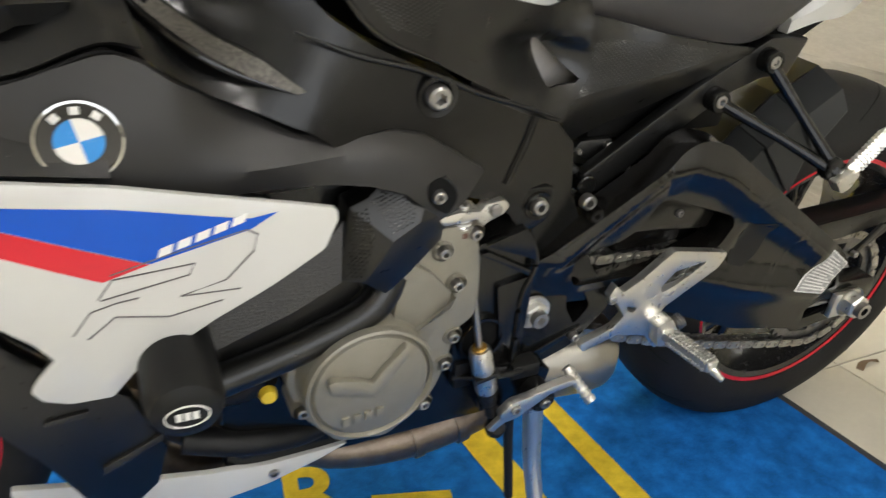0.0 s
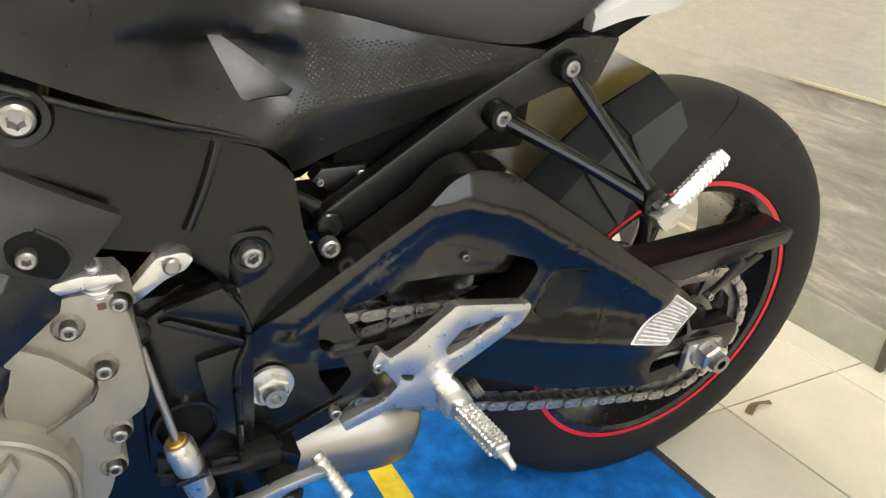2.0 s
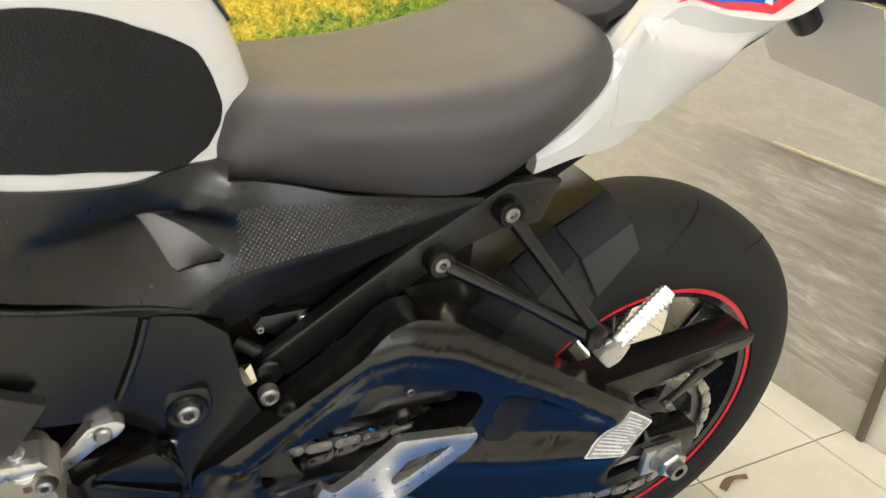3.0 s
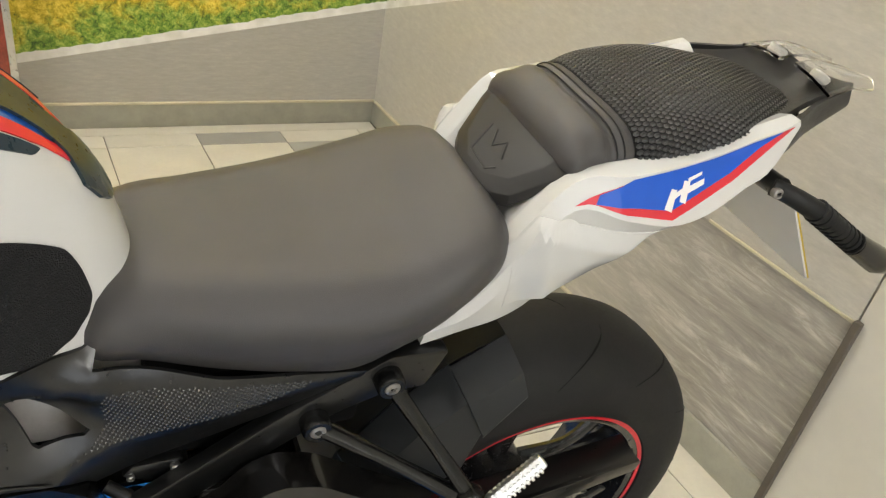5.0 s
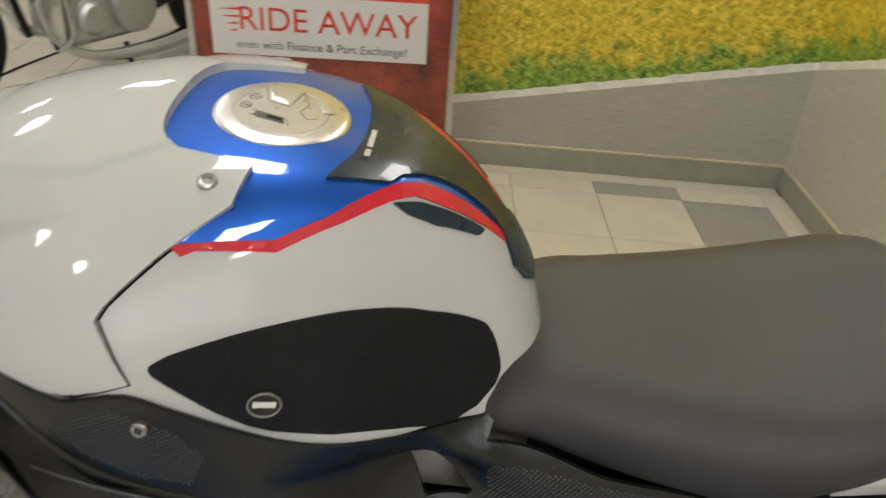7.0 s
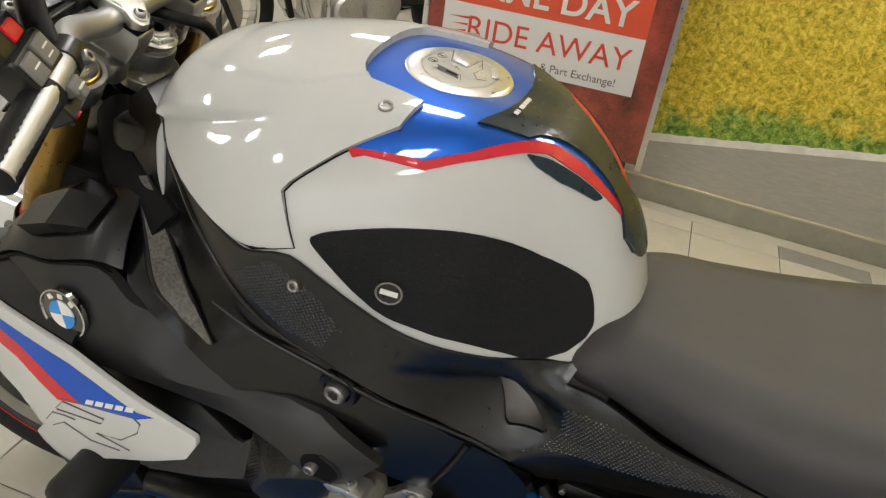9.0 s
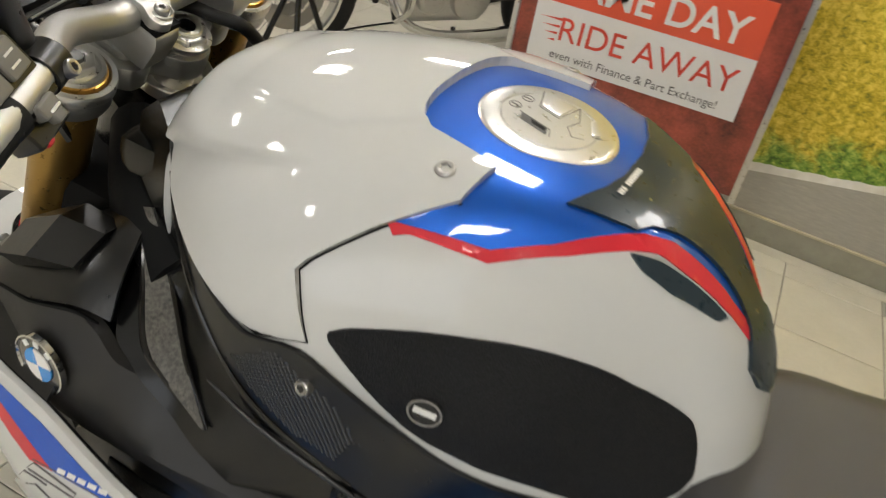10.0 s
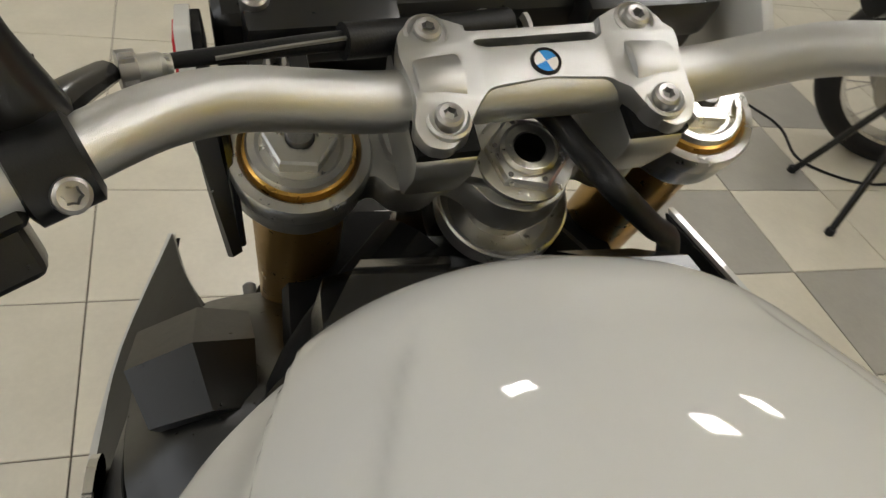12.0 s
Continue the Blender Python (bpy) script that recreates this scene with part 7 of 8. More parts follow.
STEER = Matrix(((math.cos(RAKE), 0, math.sin(RAKE), -1.1157), (0, 1, 0, 0.0138), (-math.sin(RAKE), 0, math.cos(RAKE), 0.974), (0, 0, 0, 1))) @ Matrix.Rotation(radians(6.28), 4, "Z")


def steer(name, bm, material, parent, label="", angle=32):
    return part(name, move(bm, STEER), material, parent, label, angle)


def pair(line):
    """An outline drawn for one half, y up to 0, and its mirror image."""
    return line + [(x, -y) for x, y in reversed(line) if abs(y) > 1e-6]


# top yoke: two fork eyes joined by a webbed bridge
yoke = steer("top_yoke", slab(pair([(-0.052, 0.0), (-0.052, -0.04), (-0.056, -0.08), (-0.063, -0.105), (-0.062, -0.125), (-0.050, -0.145), (-0.03, -0.1535), (-0.006, -0.150), (0.008, -0.136), (0.014, -0.118), (0.010, -0.098), (-0.002, -0.088), (-0.005, -0.079), (0.006, -0.071), (0.008, -0.052), (-0.002, -0.040), (0.006, -0.030), (0.022, -0.020), (0.029, 0.0)]), -0.045, -0.017, 0.005, r=0.008), BAR, bike, "blasted aluminium top yoke")
steer("yoke_pad", slab(pair([(-0.045, 0.0), (-0.045, -0.075), (-0.01, -0.072), (0.002, -0.045), (0.012, -0.018), (0.017, 0.0)]), -0.018, -0.008, 0.004, r=0.006), BAR, yoke)
steer("stem_collar", turn([(0.019, -0.0635), (0.031, -0.0630), (0.0365, -0.0545), (0.0380, -0.0520), (0.0395, -0.0530), (0.0395, -0.066), (0.034, -0.071), (0.0, -0.071)], 48, "Z"), ALU, yoke, "grey dished bearing collar")
steer("stem_neck", turn([(0.021, -0.066), (0.021, -0.015), (0.026, -0.010), (0.0265, -0.006), (0.024, -0.005), (0.011, -0.005)], 40, "Z"), ALU, yoke)
steer("neck_notch", merge(*[move(box(0.0195, 0.0222, -0.006, 0.006, -0.052, -0.042, 0.001), Matrix.Rotation(radians(a), 4, "Z")) for a in (-25, 25, 80, -80)]), ALU, yoke)
steer("stem_nut", merge(move(turn([(0.0150, 0.001), (0.0212, 0.001), (0.0228, -0.001), (0.0228, -0.010)], 6, "Z"), Matrix.Rotation(radians(14), 4, "Z")), turn([(0.0085, 0.0), (0.0092, 0.0045), (0.0135, 0.0045), (0.0155, 0.003), (0.0155, -0.002)], 40, "Z")), ALU, yoke, "machined hexagon stem nut")
steer("stem_bore", turn([(0.0083, 0.0042), (0.0080, -0.006), (0.0, -0.006)], 28, "Z"), DEEP, yoke, "dark hollow stem")
for k in range(6):
    a = radians(14 + 60 * k)
    steer("drill_mark", turn([(0, 0.0012), (0.0014, 0.0013), (0.0016, 0.0008)], 10, "Z", (0.0182 * math.cos(a), 0.0182 * math.sin(a), 0)), INK, yoke)

for y in (-0.1154, 0.1154):
    x = -0.0227
    leg = steer("fork_tube", turn([(0.0272, -0.262), (0.0272, -0.05), (0.026, -0.045), (0, -0.045)], 40, "Z", (x, y, 0)), GOLD, bike, "gold anodised fork tube")
    steer("fork_lower", turn([(0.024, -0.40), (0.024, -0.262)], 32, "Z", (x, y, 0)), GOLD, leg, "gold lower fork sleeve")
    steer("slider_tube", turn([(0.0215, -0.62), (0.0215, -0.40)], 32, "Z", (x, y, 0)), STEEL, leg, "bright fork slider")
    steer("axle_lug", turn([(0.0, -0.655), (0.024, -0.65), (0.026, -0.60), (0.023, -0.575)], 24, "Z", (x, y, 0)), FRAME, leg)
    steer("clamp_ring", turn([(0.0292, -0.044), (0.0342, -0.044), (0.0352, -0.042), (0.0352, -0.027), (0.0374, -0.025), (0.0378, -0.0165), (0.0366, -0.0135), (0.0318, -0.0128), (0.0295, -0.016), (0.0292, -0.022)], 48, "Z", (x, y, 0)), ALU, leg, "machined fork clamp ring")
    steer("amber_ring", turn([(0.0288, -0.024), (0.0297, -0.0165), (0.0288, -0.011), (0.0265, -0.010)], 48, "Z", (x, y, 0)), BRASS, leg, "amber anodised ring")
    steer("fork_cap", turn([(0.0270, -0.016), (0.0272, -0.0085), (0.0262, -0.0065), (0.0225, -0.0065), (0.0205, -0.0085), (0.0, -0.0085)], 48, "Z", (x, y, 0)), ALU, leg, "machined fork cap")
    steer("cap_hexagon", move(turn([(0.0, -0.0015), (0.009, -0.0015), (0.0095, 0.0005), (0.0175, 0.0005), (0.0188, -0.001), (0.0188, -0.009)], 6, "Z"), Matrix.Translation((x, y, 0)) @ Matrix.Rotation(radians(20), 4, "Z")), ALU, leg)
    steer("adjuster", turn([(0, 0.003), (0.0065, 0.003), (0.0075, 0.001), (0.0075, -0.002)], 24, "Z", (x, y, 0)), CHAIN, leg, "dark adjuster screw")
    side = -1 if y < 0 else 1
    clamp = steer("lower_clamp", merge(turn([(0.0275, -0.295), (0.0335, -0.293), (0.0345, -0.290), (0.0345, -0.262), (0.0335, -0.2595), (0.0275, -0.259)], 40, "Z", (x, y, 0)), box(x - 0.012, x + 0.006, y + side * 0.030 - 0.008, y + side * 0.030 + 0.008, -0.290, -0.262, 0.003)), FRAME, leg, "dark lower fork clamp")
    for z in (-0.268, -0.284):
        steer("pinch_bolt", rod((x - 0.026, y + side * 0.035, z), (x + 0.014, y + side * 0.035, z), 0.0055), SWITCH, leg, "grey pinch bolt")
    steer("clamp_seal", turn([(0.0285, -0.258), (0.0285, -0.2555), (0.0270, -0.255)], 40, "Z", (x, y, 0)), RED, leg, "thin red line")
steer("lower_bridge", box(-0.055, 0.02, -0.09, 0.09, -0.300, -0.262, 0.008), FRAME, yoke, "black lower bridge")
steer("steering_stem", turn([(0.024, -0.30), (0.024, -0.07)], 24, "Z"), FRAME, yoke)

# steering head of the frame
part("steering_head", tube([(-1.146, 0.012, 0.902), (-1.152, 0.011, 0.889), (-1.205, 0.004, 0.762)], [0.043, 0.056, 0.060], 32, 0), FRAME, bike, "black steering head")
for side in (-1, 1):
    part("head_gusset", tube([(-1.145, 0.03 * side, 0.87), (-1.08, 0.085 * side, 0.835), (-1.0, 0.12 * side, 0.80)], [0.030, 0.035, 0.035], 14, 5, 1.4), DEEP, bike, "black frame gusset")
    part("head_bolt", bolt((-1.085, 0.079 * side, 0.887), (0.2, 0.4 * side, 1), 0.005, 0.004), ALU, bike)
part("inner_void", box(-1.23, -1.02, -0.115, 0.125, 0.66, 0.845, 0.02), DEEP, bike, "black airbox front under the tank")
part("loom", tube([(-1.02, -0.12, 0.80), (-1.065, -0.098, 0.862), (-1.085, -0.07, 0.885), (-1.12, -0.05, 0.88)], 0.006), RUBBER, bike, "black cable loom")
part("loom", tube([(-1.03, -0.128, 0.79), (-1.075, -0.104, 0.85), (-1.10, -0.085, 0.865)], 0.004), RUBBER, bike, "black cable loom")

# front wheel, brake discs
WHEEL = STEER @ Matrix.Translation((-0.030, 0, -0.735))
fw = part("front_wheel", move(turn([(0.0, -0.05), (0.032, -0.05), (0.035, -0.035), (0.03, 0.0), (0.035, 0.035), (0.032, 0.05), (0, 0.05)], 28, "Y"), WHEEL), RIM, bike, "black cast front wheel")
part("tyre", move(turn([(0.222, -0.048), (0.235, -0.058), (0.258, -0.061), (0.278, -0.052), (0.292, -0.032), (0.298, 0.0), (0.292, 0.032), (0.278, 0.052), (0.258, 0.061), (0.235, 0.058), (0.222, 0.048)], 72, "Y"), WHEEL), TYRE, fw, "black road tyre", 60)
part("rim", move(turn([(0.205, -0.035), (0.214, -0.045), (0.222, -0.048), (0.226, -0.05), (0.226, -0.045), (0.21, -0.02), (0.21, 0.02), (0.226, 0.045), (0.226, 0.05), (0.222, 0.048), (0.214, 0.045), (0.205, 0.035), (0.200, 0.0), (0.205, -0.035)], 72, "Y"), WHEEL), RIM, fw)
for k in range(5):
    part("spoke", move(plate([(0.02, -0.016), (0.205, -0.011), (0.205, 0.011), (0.02, 0.016)], -0.016, 0.016, 0.006), WHEEL @ Matrix.Rotation(radians(72 * k), 4, "Y")), RIM, fw)
for side in (-1, 1):
    part("rim_tape", move(turn([(0.2225, side * 0.0495), (0.2255, side * 0.0505), (0.2265, side * 0.0500)], 72, "Y"), WHEEL), RED, fw, "thin red rim tape")
    part("brake_disc", move(turn([(0.115, side * 0.062), (0.157, side * 0.062), (0.157, side * 0.067), (0.115, side * 0.067), (0.115, side * 0.062)], 64, "Y"), WHEEL), STEEL, fw, "bright steel brake disc")
    part("disc_carrier", move(turn([(0.03, side * 0.052), (0.06, side * 0.056), (0.117, side * 0.063), (0.117, side * 0.066), (0.06, side * 0.06), (0.03, side * 0.056)], 40, "Y"), WHEEL), FRAME, fw)
fender = []
for y, r in ((-0.062, 0.285), (-0.05, 0.305), (0.0, 0.315), (0.05, 0.305), (0.062, 0.285)):
    fender.append([WHEEL @ Vector((r * math.cos(radians(a)), y, r * math.sin(radians(a)))) for a in (25, 55, 85, 120)])
part("front_mudguard", sheet(fender, 0.003, 4), WHITE, bike, "white front mudguard", 50)

# handlebar, clamp and risers
BAR_LINE = [(-0.016, -0.0, 0.034), (-0.0155, -0.055, 0.034), (-0.0155, -0.085, 0.035), (-0.014, -0.112, 0.043), (-0.008, -0.144, 0.058), (0.005, -0.172, 0.072), (0.025, -0.202, 0.083), (0.045, -0.238, 0.088), (0.09, -0.355, 0.083)]
BAR_R = [0.0145, 0.0145, 0.0145, 0.0142, 0.0138, 0.0132, 0.0125, 0.0113, 0.0113]
line = [(x, -y, z) for x, y, z in reversed(BAR_LINE[1:])] + BAR_LINE
bars = steer("handlebar", tube(line, BAR_R[:0:-1] + BAR_R, 28, 8), BAR, bike, "blasted aluminium tapered handlebar", 60)
CLAMP = pair([(-0.044, 0.0), (-0.044, -0.034), (-0.050, -0.046), (-0.051, -0.058), (-0.043, -0.068), (-0.028, -0.071), (-0.012, -0.068), (-0.002, -0.0675), (0.008, -0.0705), (0.017, -0.066), (0.020, -0.056), (0.013, -0.047), (0.002, -0.040), (-0.009, -0.031), (-0.010, -0.022), (-0.012, 0.0)])
SLOT = [(-0.039, -0.031), (-0.039, 0.031), (-0.035, 0.0345), (-0.031, 0.029), (-0.031, -0.027), (-0.034, -0.0335)]
clamp = slab(CLAMP, 0.038, 0.0525, 0.003, [SLOT], r=0.004)
for v in clamp.verts:
    # lower at the slot bar and over the bolts, crowned over the tube
    if abs(v.co.y) < 0.034 and v.co.z > 0.045:
        v.co.z -= 0.0035
    if v.co.x > -0.004 and v.co.z > 0.045:
        v.co.z -= 0.006 * min((v.co.x + 0.004) / 0.02, 1)
    if v.co.x < -0.036 and v.co.z > 0.045:
        v.co.z -= 0.004
top = steer("bar_clamp", clamp, BAR, bars, "one-piece blasted aluminium bar clamp with a slot")
for y in (-0.0541, 0.0541):
    s = -1 if y < 0 else 1
    steer("clamp_cap", move(merge(plate([(-0.032, 0.036), (-0.028, 0.0505), (-0.020, 0.0545), (-0.011, 0.0545), (-0.004, 0.0505), (0.0, 0.036)], y - 0.0115, y + 0.0115, 0.002)), Matrix.Identity(4)), BAR, bars)
    steer("riser", plate([(-0.047, 0.033), (0.018, 0.033), (0.020, 0.020), (0.012, -0.012), (-0.04, -0.012), (-0.049, 0.02)], y - 0.0155, y + 0.0155, 0.004, r=0.004), BAR, bars, "aluminium bar riser")
    steer("clamp_gap", box(-0.046, 0.017, y - 0.0148, y + 0.0148, 0.0328, 0.0385), DEEP, bars)
    for x, dz in ((0.0055, -0.001), (-0.0416, -0.001)):
        steer("bolt_seat", turn([(0.0075, 0.049 + dz), (0.0095, 0.0515 + dz), (0.0108, 0.0505 + dz), (0.0112, 0.036)], 28, "Z", (x, y, 0)), BAR, bars)
        steer("clamp_bolt", bolt((x, y, 0.0495 + dz), (0, 0, 1), 0.0078, 0.0055, 0.42), STEEL, bars, "bright star-socket bolt")
EMB = Matrix.Translation((-0.0205, 0.0, 0.0490))
steer("round_badge", move(turn([(0.0058, 0.0004), (0.0062, 0.0012), (0.0074, 0.0012), (0.0078, 0.0)], 36, "Z"), EMB), GLOSS, bars, "small round badge with blue and white quarters")
for k in range(4):
    quarter = [(0.0, 0.0)] + [(0.0060 * math.cos(radians(90 * k + 22.5 * i)), 0.0060 * math.sin(radians(90 * k + 22.5 * i))) for i in range(5)]
    steer("badge_quarter", move(slab(quarter, 0.0002, 0.0008, 0.0), EMB @ Matrix.Rotation(radians(20), 4, "Z")), SKY_BLUE if k % 2 else CREAM, bars)

# left switchgear, grip, lever and mirror stalk
axis = Vector((0.045, -0.117, -0.005)).normalized()
GRIP_M = axis_to((0.030, -0.208, 0.084), Vector((0.030, -0.208, 0.084)) + axis)
steer("grip", move(turn([(0.0125, 0.050), (0.0185, 0.052), (0.0175, 0.062)] + [(0.0166 + 0.0003 * (k % 2), 0.066 + 0.004 * k) for k in range(24)] + [(0.0, 0.165)], 28, "Z"), GRIP_M), RUBBER, bars, "black ribbed rubber grip")
# faces: a block whose face looks up and back at the rider
u = axis
face = Vector((0.62, 0.1, 0.78))
face = (face - u * face.dot(u)).normalized()
w = face.cross(u)
SWITCHES = Matrix((u, w, face)).transposed().to_4x4()
SWITCHES.translation = Vector((0.031, -0.250, 0.091))
block = steer("switch_housing", move(merge(box(-0.026, 0.030, -0.024, 0.030, -0.020, 0.016, 0.006, 3), box(-0.022, 0.020, 0.024, 0.048, -0.018, 0.010, 0.005, 3)), SWITCHES), PLASTIC, bars, "black switch housing with grey buttons")
steer("switch_button", move(box(-0.019, 0.003, -0.020, 0.004, 0.0145, 0.0205, 0.003, 3), SWITCHES), SWITCH, bars, "light grey rocker button")
steer("switch_button", move(box(0.006, 0.026, -0.018, 0.006, 0.0145, 0.0200, 0.003, 3), SWITCHES), SWITCH, bars, "light grey rocker button")
steer("indicator_switch", move(merge(box(-0.012, 0.008, 0.022, 0.034, 0.010, 0.022, 0.003, 3), box(-0.008, 0.004, 0.031, 0.040, 0.014, 0.024, 0.003, 3)), SWITCHES), SWITCH, bars, "grey indicator switch")
for x0, y0 in ((-0.014, -0.012), (-0.012, -0.004), (0.010, -0.008), (-0.008, 0.030)):
    steer("button_print", move(box(x0, x0 + 0.010, y0, y0 + 0.0016, 0.0203, 0.0210 if y0 < 0.02 else 0.0243), SWITCHES), CREAM, bars)
steer("horn_button", move(box(0.004, 0.013, 0.040, 0.050, 0.0, 0.009, 0.003, 3), SWITCHES), RED, bars, "red trigger button")
steer("hazard_button", move(box(-0.014, 0.004, -0.042, -0.026, 0.006, 0.0135, 0.003, 3), SWITCHES), RED, bars, "red hazard button")
steer("housing_top", move(box(-0.022, 0.026, -0.048, -0.020, -0.016, 0.010, 0.006, 3), SWITCHES), PLASTIC, bars)
steer("housing_screw", bolt((0.046, -0.201, 0.092), (0.5, 0.3, 0.8), 0.0075, 0.004), STEEL, bars, "bright housing screw")
lever_clamp = merge(turn([(0.0135, -0.012), (0.0175, -0.010), (0.0175, 0.012), (0.0135, 0.014)], 28, "Z"), box(0.0, 0.034, -0.008, 0.008, -0.010, 0.012, 0.003))
steer("lever_clamp", move(lever_clamp, GRIP_M @ Matrix.Rotation(radians(150), 4, "Z")), PLASTIC, bars, "black lever clamp")
steer("clamp_stub", tube([(0.020, -0.203, 0.072), (0.008, -0.190, 0.058), (-0.008, -0.172, 0.046)], [0.008, 0.0065, 0.005], 12), PLASTIC, bars, "black cable boot")
steer("lever_perch", tube([(0.014, -0.216, 0.082), (-0.010, -0.206, 0.067), (-0.033, -0.194, 0.049)], [0.010, 0.0085, 0.0065], 10, 6, 0.7), GLOSS, bars, "gloss black clutch perch")
steer("clutch_lever", tube([(-0.020, -0.215, 0.068), (-0.010, -0.26, 0.072), (0.02, -0.32, 0.070), (0.05, -0.37, 0.065)], [0.008, 0.0075, 0.007, 0.008], 12), GLOSS, bars, "black clutch lever")
steer("mirror_stalk", tube([(0.012, -0.214, 0.086), (0.004, -0.222, 0.12), (-0.008, -0.228, 0.16), (-0.03, -0.235, 0.205), (-0.06, -0.25, 0.25)], [0.015, 0.0125, 0.0115, 0.011, 0.009], 16), PLASTIC, bars, "black mirror stalk")
steer("mirror", move(turn([(0, -0.012), (0.04, -0.01), (0.055, 0.0), (0.052, 0.004), (0, 0.004)], 32, "X"), Matrix.Translation((-0.07, -0.275, 0.285)) @ Matrix.Diagonal((1, 1.3, 0.8, 1))), PLASTIC, bars, "black mirror shell")
# the other side: housing, grip and lever, mostly out of sight
FAR = axis_to((0.030, 0.208, 0.084), Vector((0.075, 0.325, 0.079)))
steer("grip", move(turn([(0.0125, 0.045), (0.0185, 0.047), (0.017, 0.06), (0.0165, 0.16), (0.0, 0.165)], 24, "Z"), FAR), RUBBER, bars, "black ribbed rubber grip")
steer("switch_housing", move(box(-0.022, 0.022, -0.02, 0.028, 0.0, 0.045, 0.007, 3), FAR), PLASTIC, bars, "black switch housing")
steer("brake_lever", tube([(-0.020, 0.215, 0.068), (-0.010, 0.26, 0.072), (0.05, 0.37, 0.065)], 0.0075, 12), GLOSS, bars, "black brake lever")
steer("master_cylinder", tube([(-0.035, 0.185, 0.066), (-0.030, 0.235, 0.070)], 0.013, 16, 0), PLASTIC, bars, "black brake master cylinder")

# clutch cable with adjuster
cable = steer("clutch_cable", tube([(-0.040, -0.175, 0.043), (-0.043, -0.14, 0.042), (-0.047, -0.10, 0.040), (-0.052, -0.065, 0.034)], [0.0035, 0.004, 0.0048, 0.0048], 12), RUBBER, bars, "black clutch cable with a pale braid")
steer("cable_braid", tube([(-0.0385, -0.150, 0.0452), (-0.0420, -0.12, 0.0452), (-0.0465, -0.085, 0.0435)], 0.0011, 6), SWITCH, bars, "pale braid")
steer("cable_sleeve", tube([(-0.047, -0.092, 0.040), (-0.054, -0.055, 0.032), (-0.066, 0.0, 0.02)], 0.0088, 14), RUBBER, bars, "thick black cable sleeve")
ADJ = axis_to((-0.0335, -0.192, 0.048), (-0.041, -0.150, 0.042))
steer("cable_barrel", move(turn([(0, 0.0), (0.003, 0), (0.003, 0.006), (0.0062, 0.008), (0.0062, 0.019), (0.0045, 0.0215), (0.0045, 0.024), (0, 0.024)], 24, "Z"), ADJ), ALU, bars, "silver adjuster barrel")
wheel = turn([(0, 0.002), (0.0085, 0.002), (0.0095, 0.003), (0.0095, 0.0085), (0.0085, 0.0095), (0.0, 0.0095)], 36, "Z")
for i, v in enumerate(wheel.verts):
    if math.hypot(v.co.x, v.co.y) > 0.009:
        f = 1.0 if int(math.degrees(math.atan2(v.co.y, v.co.x)) / 10) % 2 else 0.9
        v.co.x *= f
        v.co.y *= f
steer("adjuster_wheel", move(wheel, ADJ), STEEL, bars, "knurled silver adjuster wheel", 20)
# hose from the bars down past the tank
part("brake_hose", tube([(-1.165, 0.00, 0.985), (-1.128, 0.022, 0.992), (-1.10, 0.036, 0.985), (-1.075, 0.048, 0.979), (-1.082, 0.078, 0.95), (-1.094, 0.102, 0.925), (-1.11, 0.12, 0.87)], 0.0068, 14), RUBBER, bike, "black rubber hose over the yoke")

# instrument, ignition lock and headlamp cowl ahead of the yoke
lock = steer("ignition_lock", turn([(0.0, 0.008), (0.0085, 0.008), (0.0105, 0.006), (0.0165, 0.006), (0.0185, 0.004), (0.0185, -0.02)], 32, "Z", (-0.078, -0.005, 0)), ALU, bike, "silver ignition lock")
steer("lock_ring", turn([(0.024, 0.0), (0.0255, 0.004), (0.028, 0.004), (0.0295, 0.0), (0.0295, -0.02)], 36, "Z", (-0.078, -0.005, 0)), ALU, lock, "silver lock surround")
steer("key_slot", box(-0.083, -0.073, -0.0065, -0.0035, 0.0078, 0.0086), DEEP, lock)
cowl = steer("headlamp_cowl", merge(box(-0.20, -0.085, -0.15, 0.15, -0.05, 0.012, 0.012, 3), box(-0.13, -0.07, -0.135, -0.055, -0.01, 0.022, 0.006), box(-0.13, -0.07, 0.05, 0.135, -0.01, 0.022, 0.006)), PLASTIC, bike, "black headlamp cowl and instrument housing")
steer("instrument", move(box(-0.012, 0.012, -0.085, 0.085, -0.045, 0.055, 0.006, 3), Matrix.Translation((-0.145, 0.02, 0.05)) @ Matrix.Rotation(radians(-38), 4, "Y")), GLOSS, cowl, "dark instrument display")
steer("cowl_bolt", bolt((-0.089, -0.128, 0.0215), (0, 0, 1), 0.0085, 0.005), STEEL, cowl, "bright cowl bolt")
steer("bracket_bolt", bolt((-0.058, -0.122, 0.008), (0.3, 0, 1), 0.0075, 0.008), STEEL, cowl, "bright bolt")
steer("bracket_arm", box(-0.085, -0.045, -0.135, -0.105, -0.012, 0.008, 0.003), PLASTIC, cowl)
fin = [(-0.115, -0.008), (-0.075, 0.022), (-0.052, 0.010), (-0.040, -0.030), (-0.06, -0.08), (-0.16, -0.09)]
steer("side_cheek", plate(fin, -0.168, -0.160, 0.002, r=0.004), WHITE, cowl, "white cowl cheek with a red edge")
steer("cheek_edge", plate([(-0.10, -0.002), (-0.073, 0.016), (-0.055, 0.006), (-0.06, 0.0), (-0.075, 0.008), (-0.098, -0.010)], -0.1695, -0.168, 0.0005), RED, cowl, "red edge")
steer("cheek_liner", plate([(x + 0.002, z - 0.002) for x, z in fin], -0.1605, -0.155, 0.002, r=0.004), DEEP, cowl)
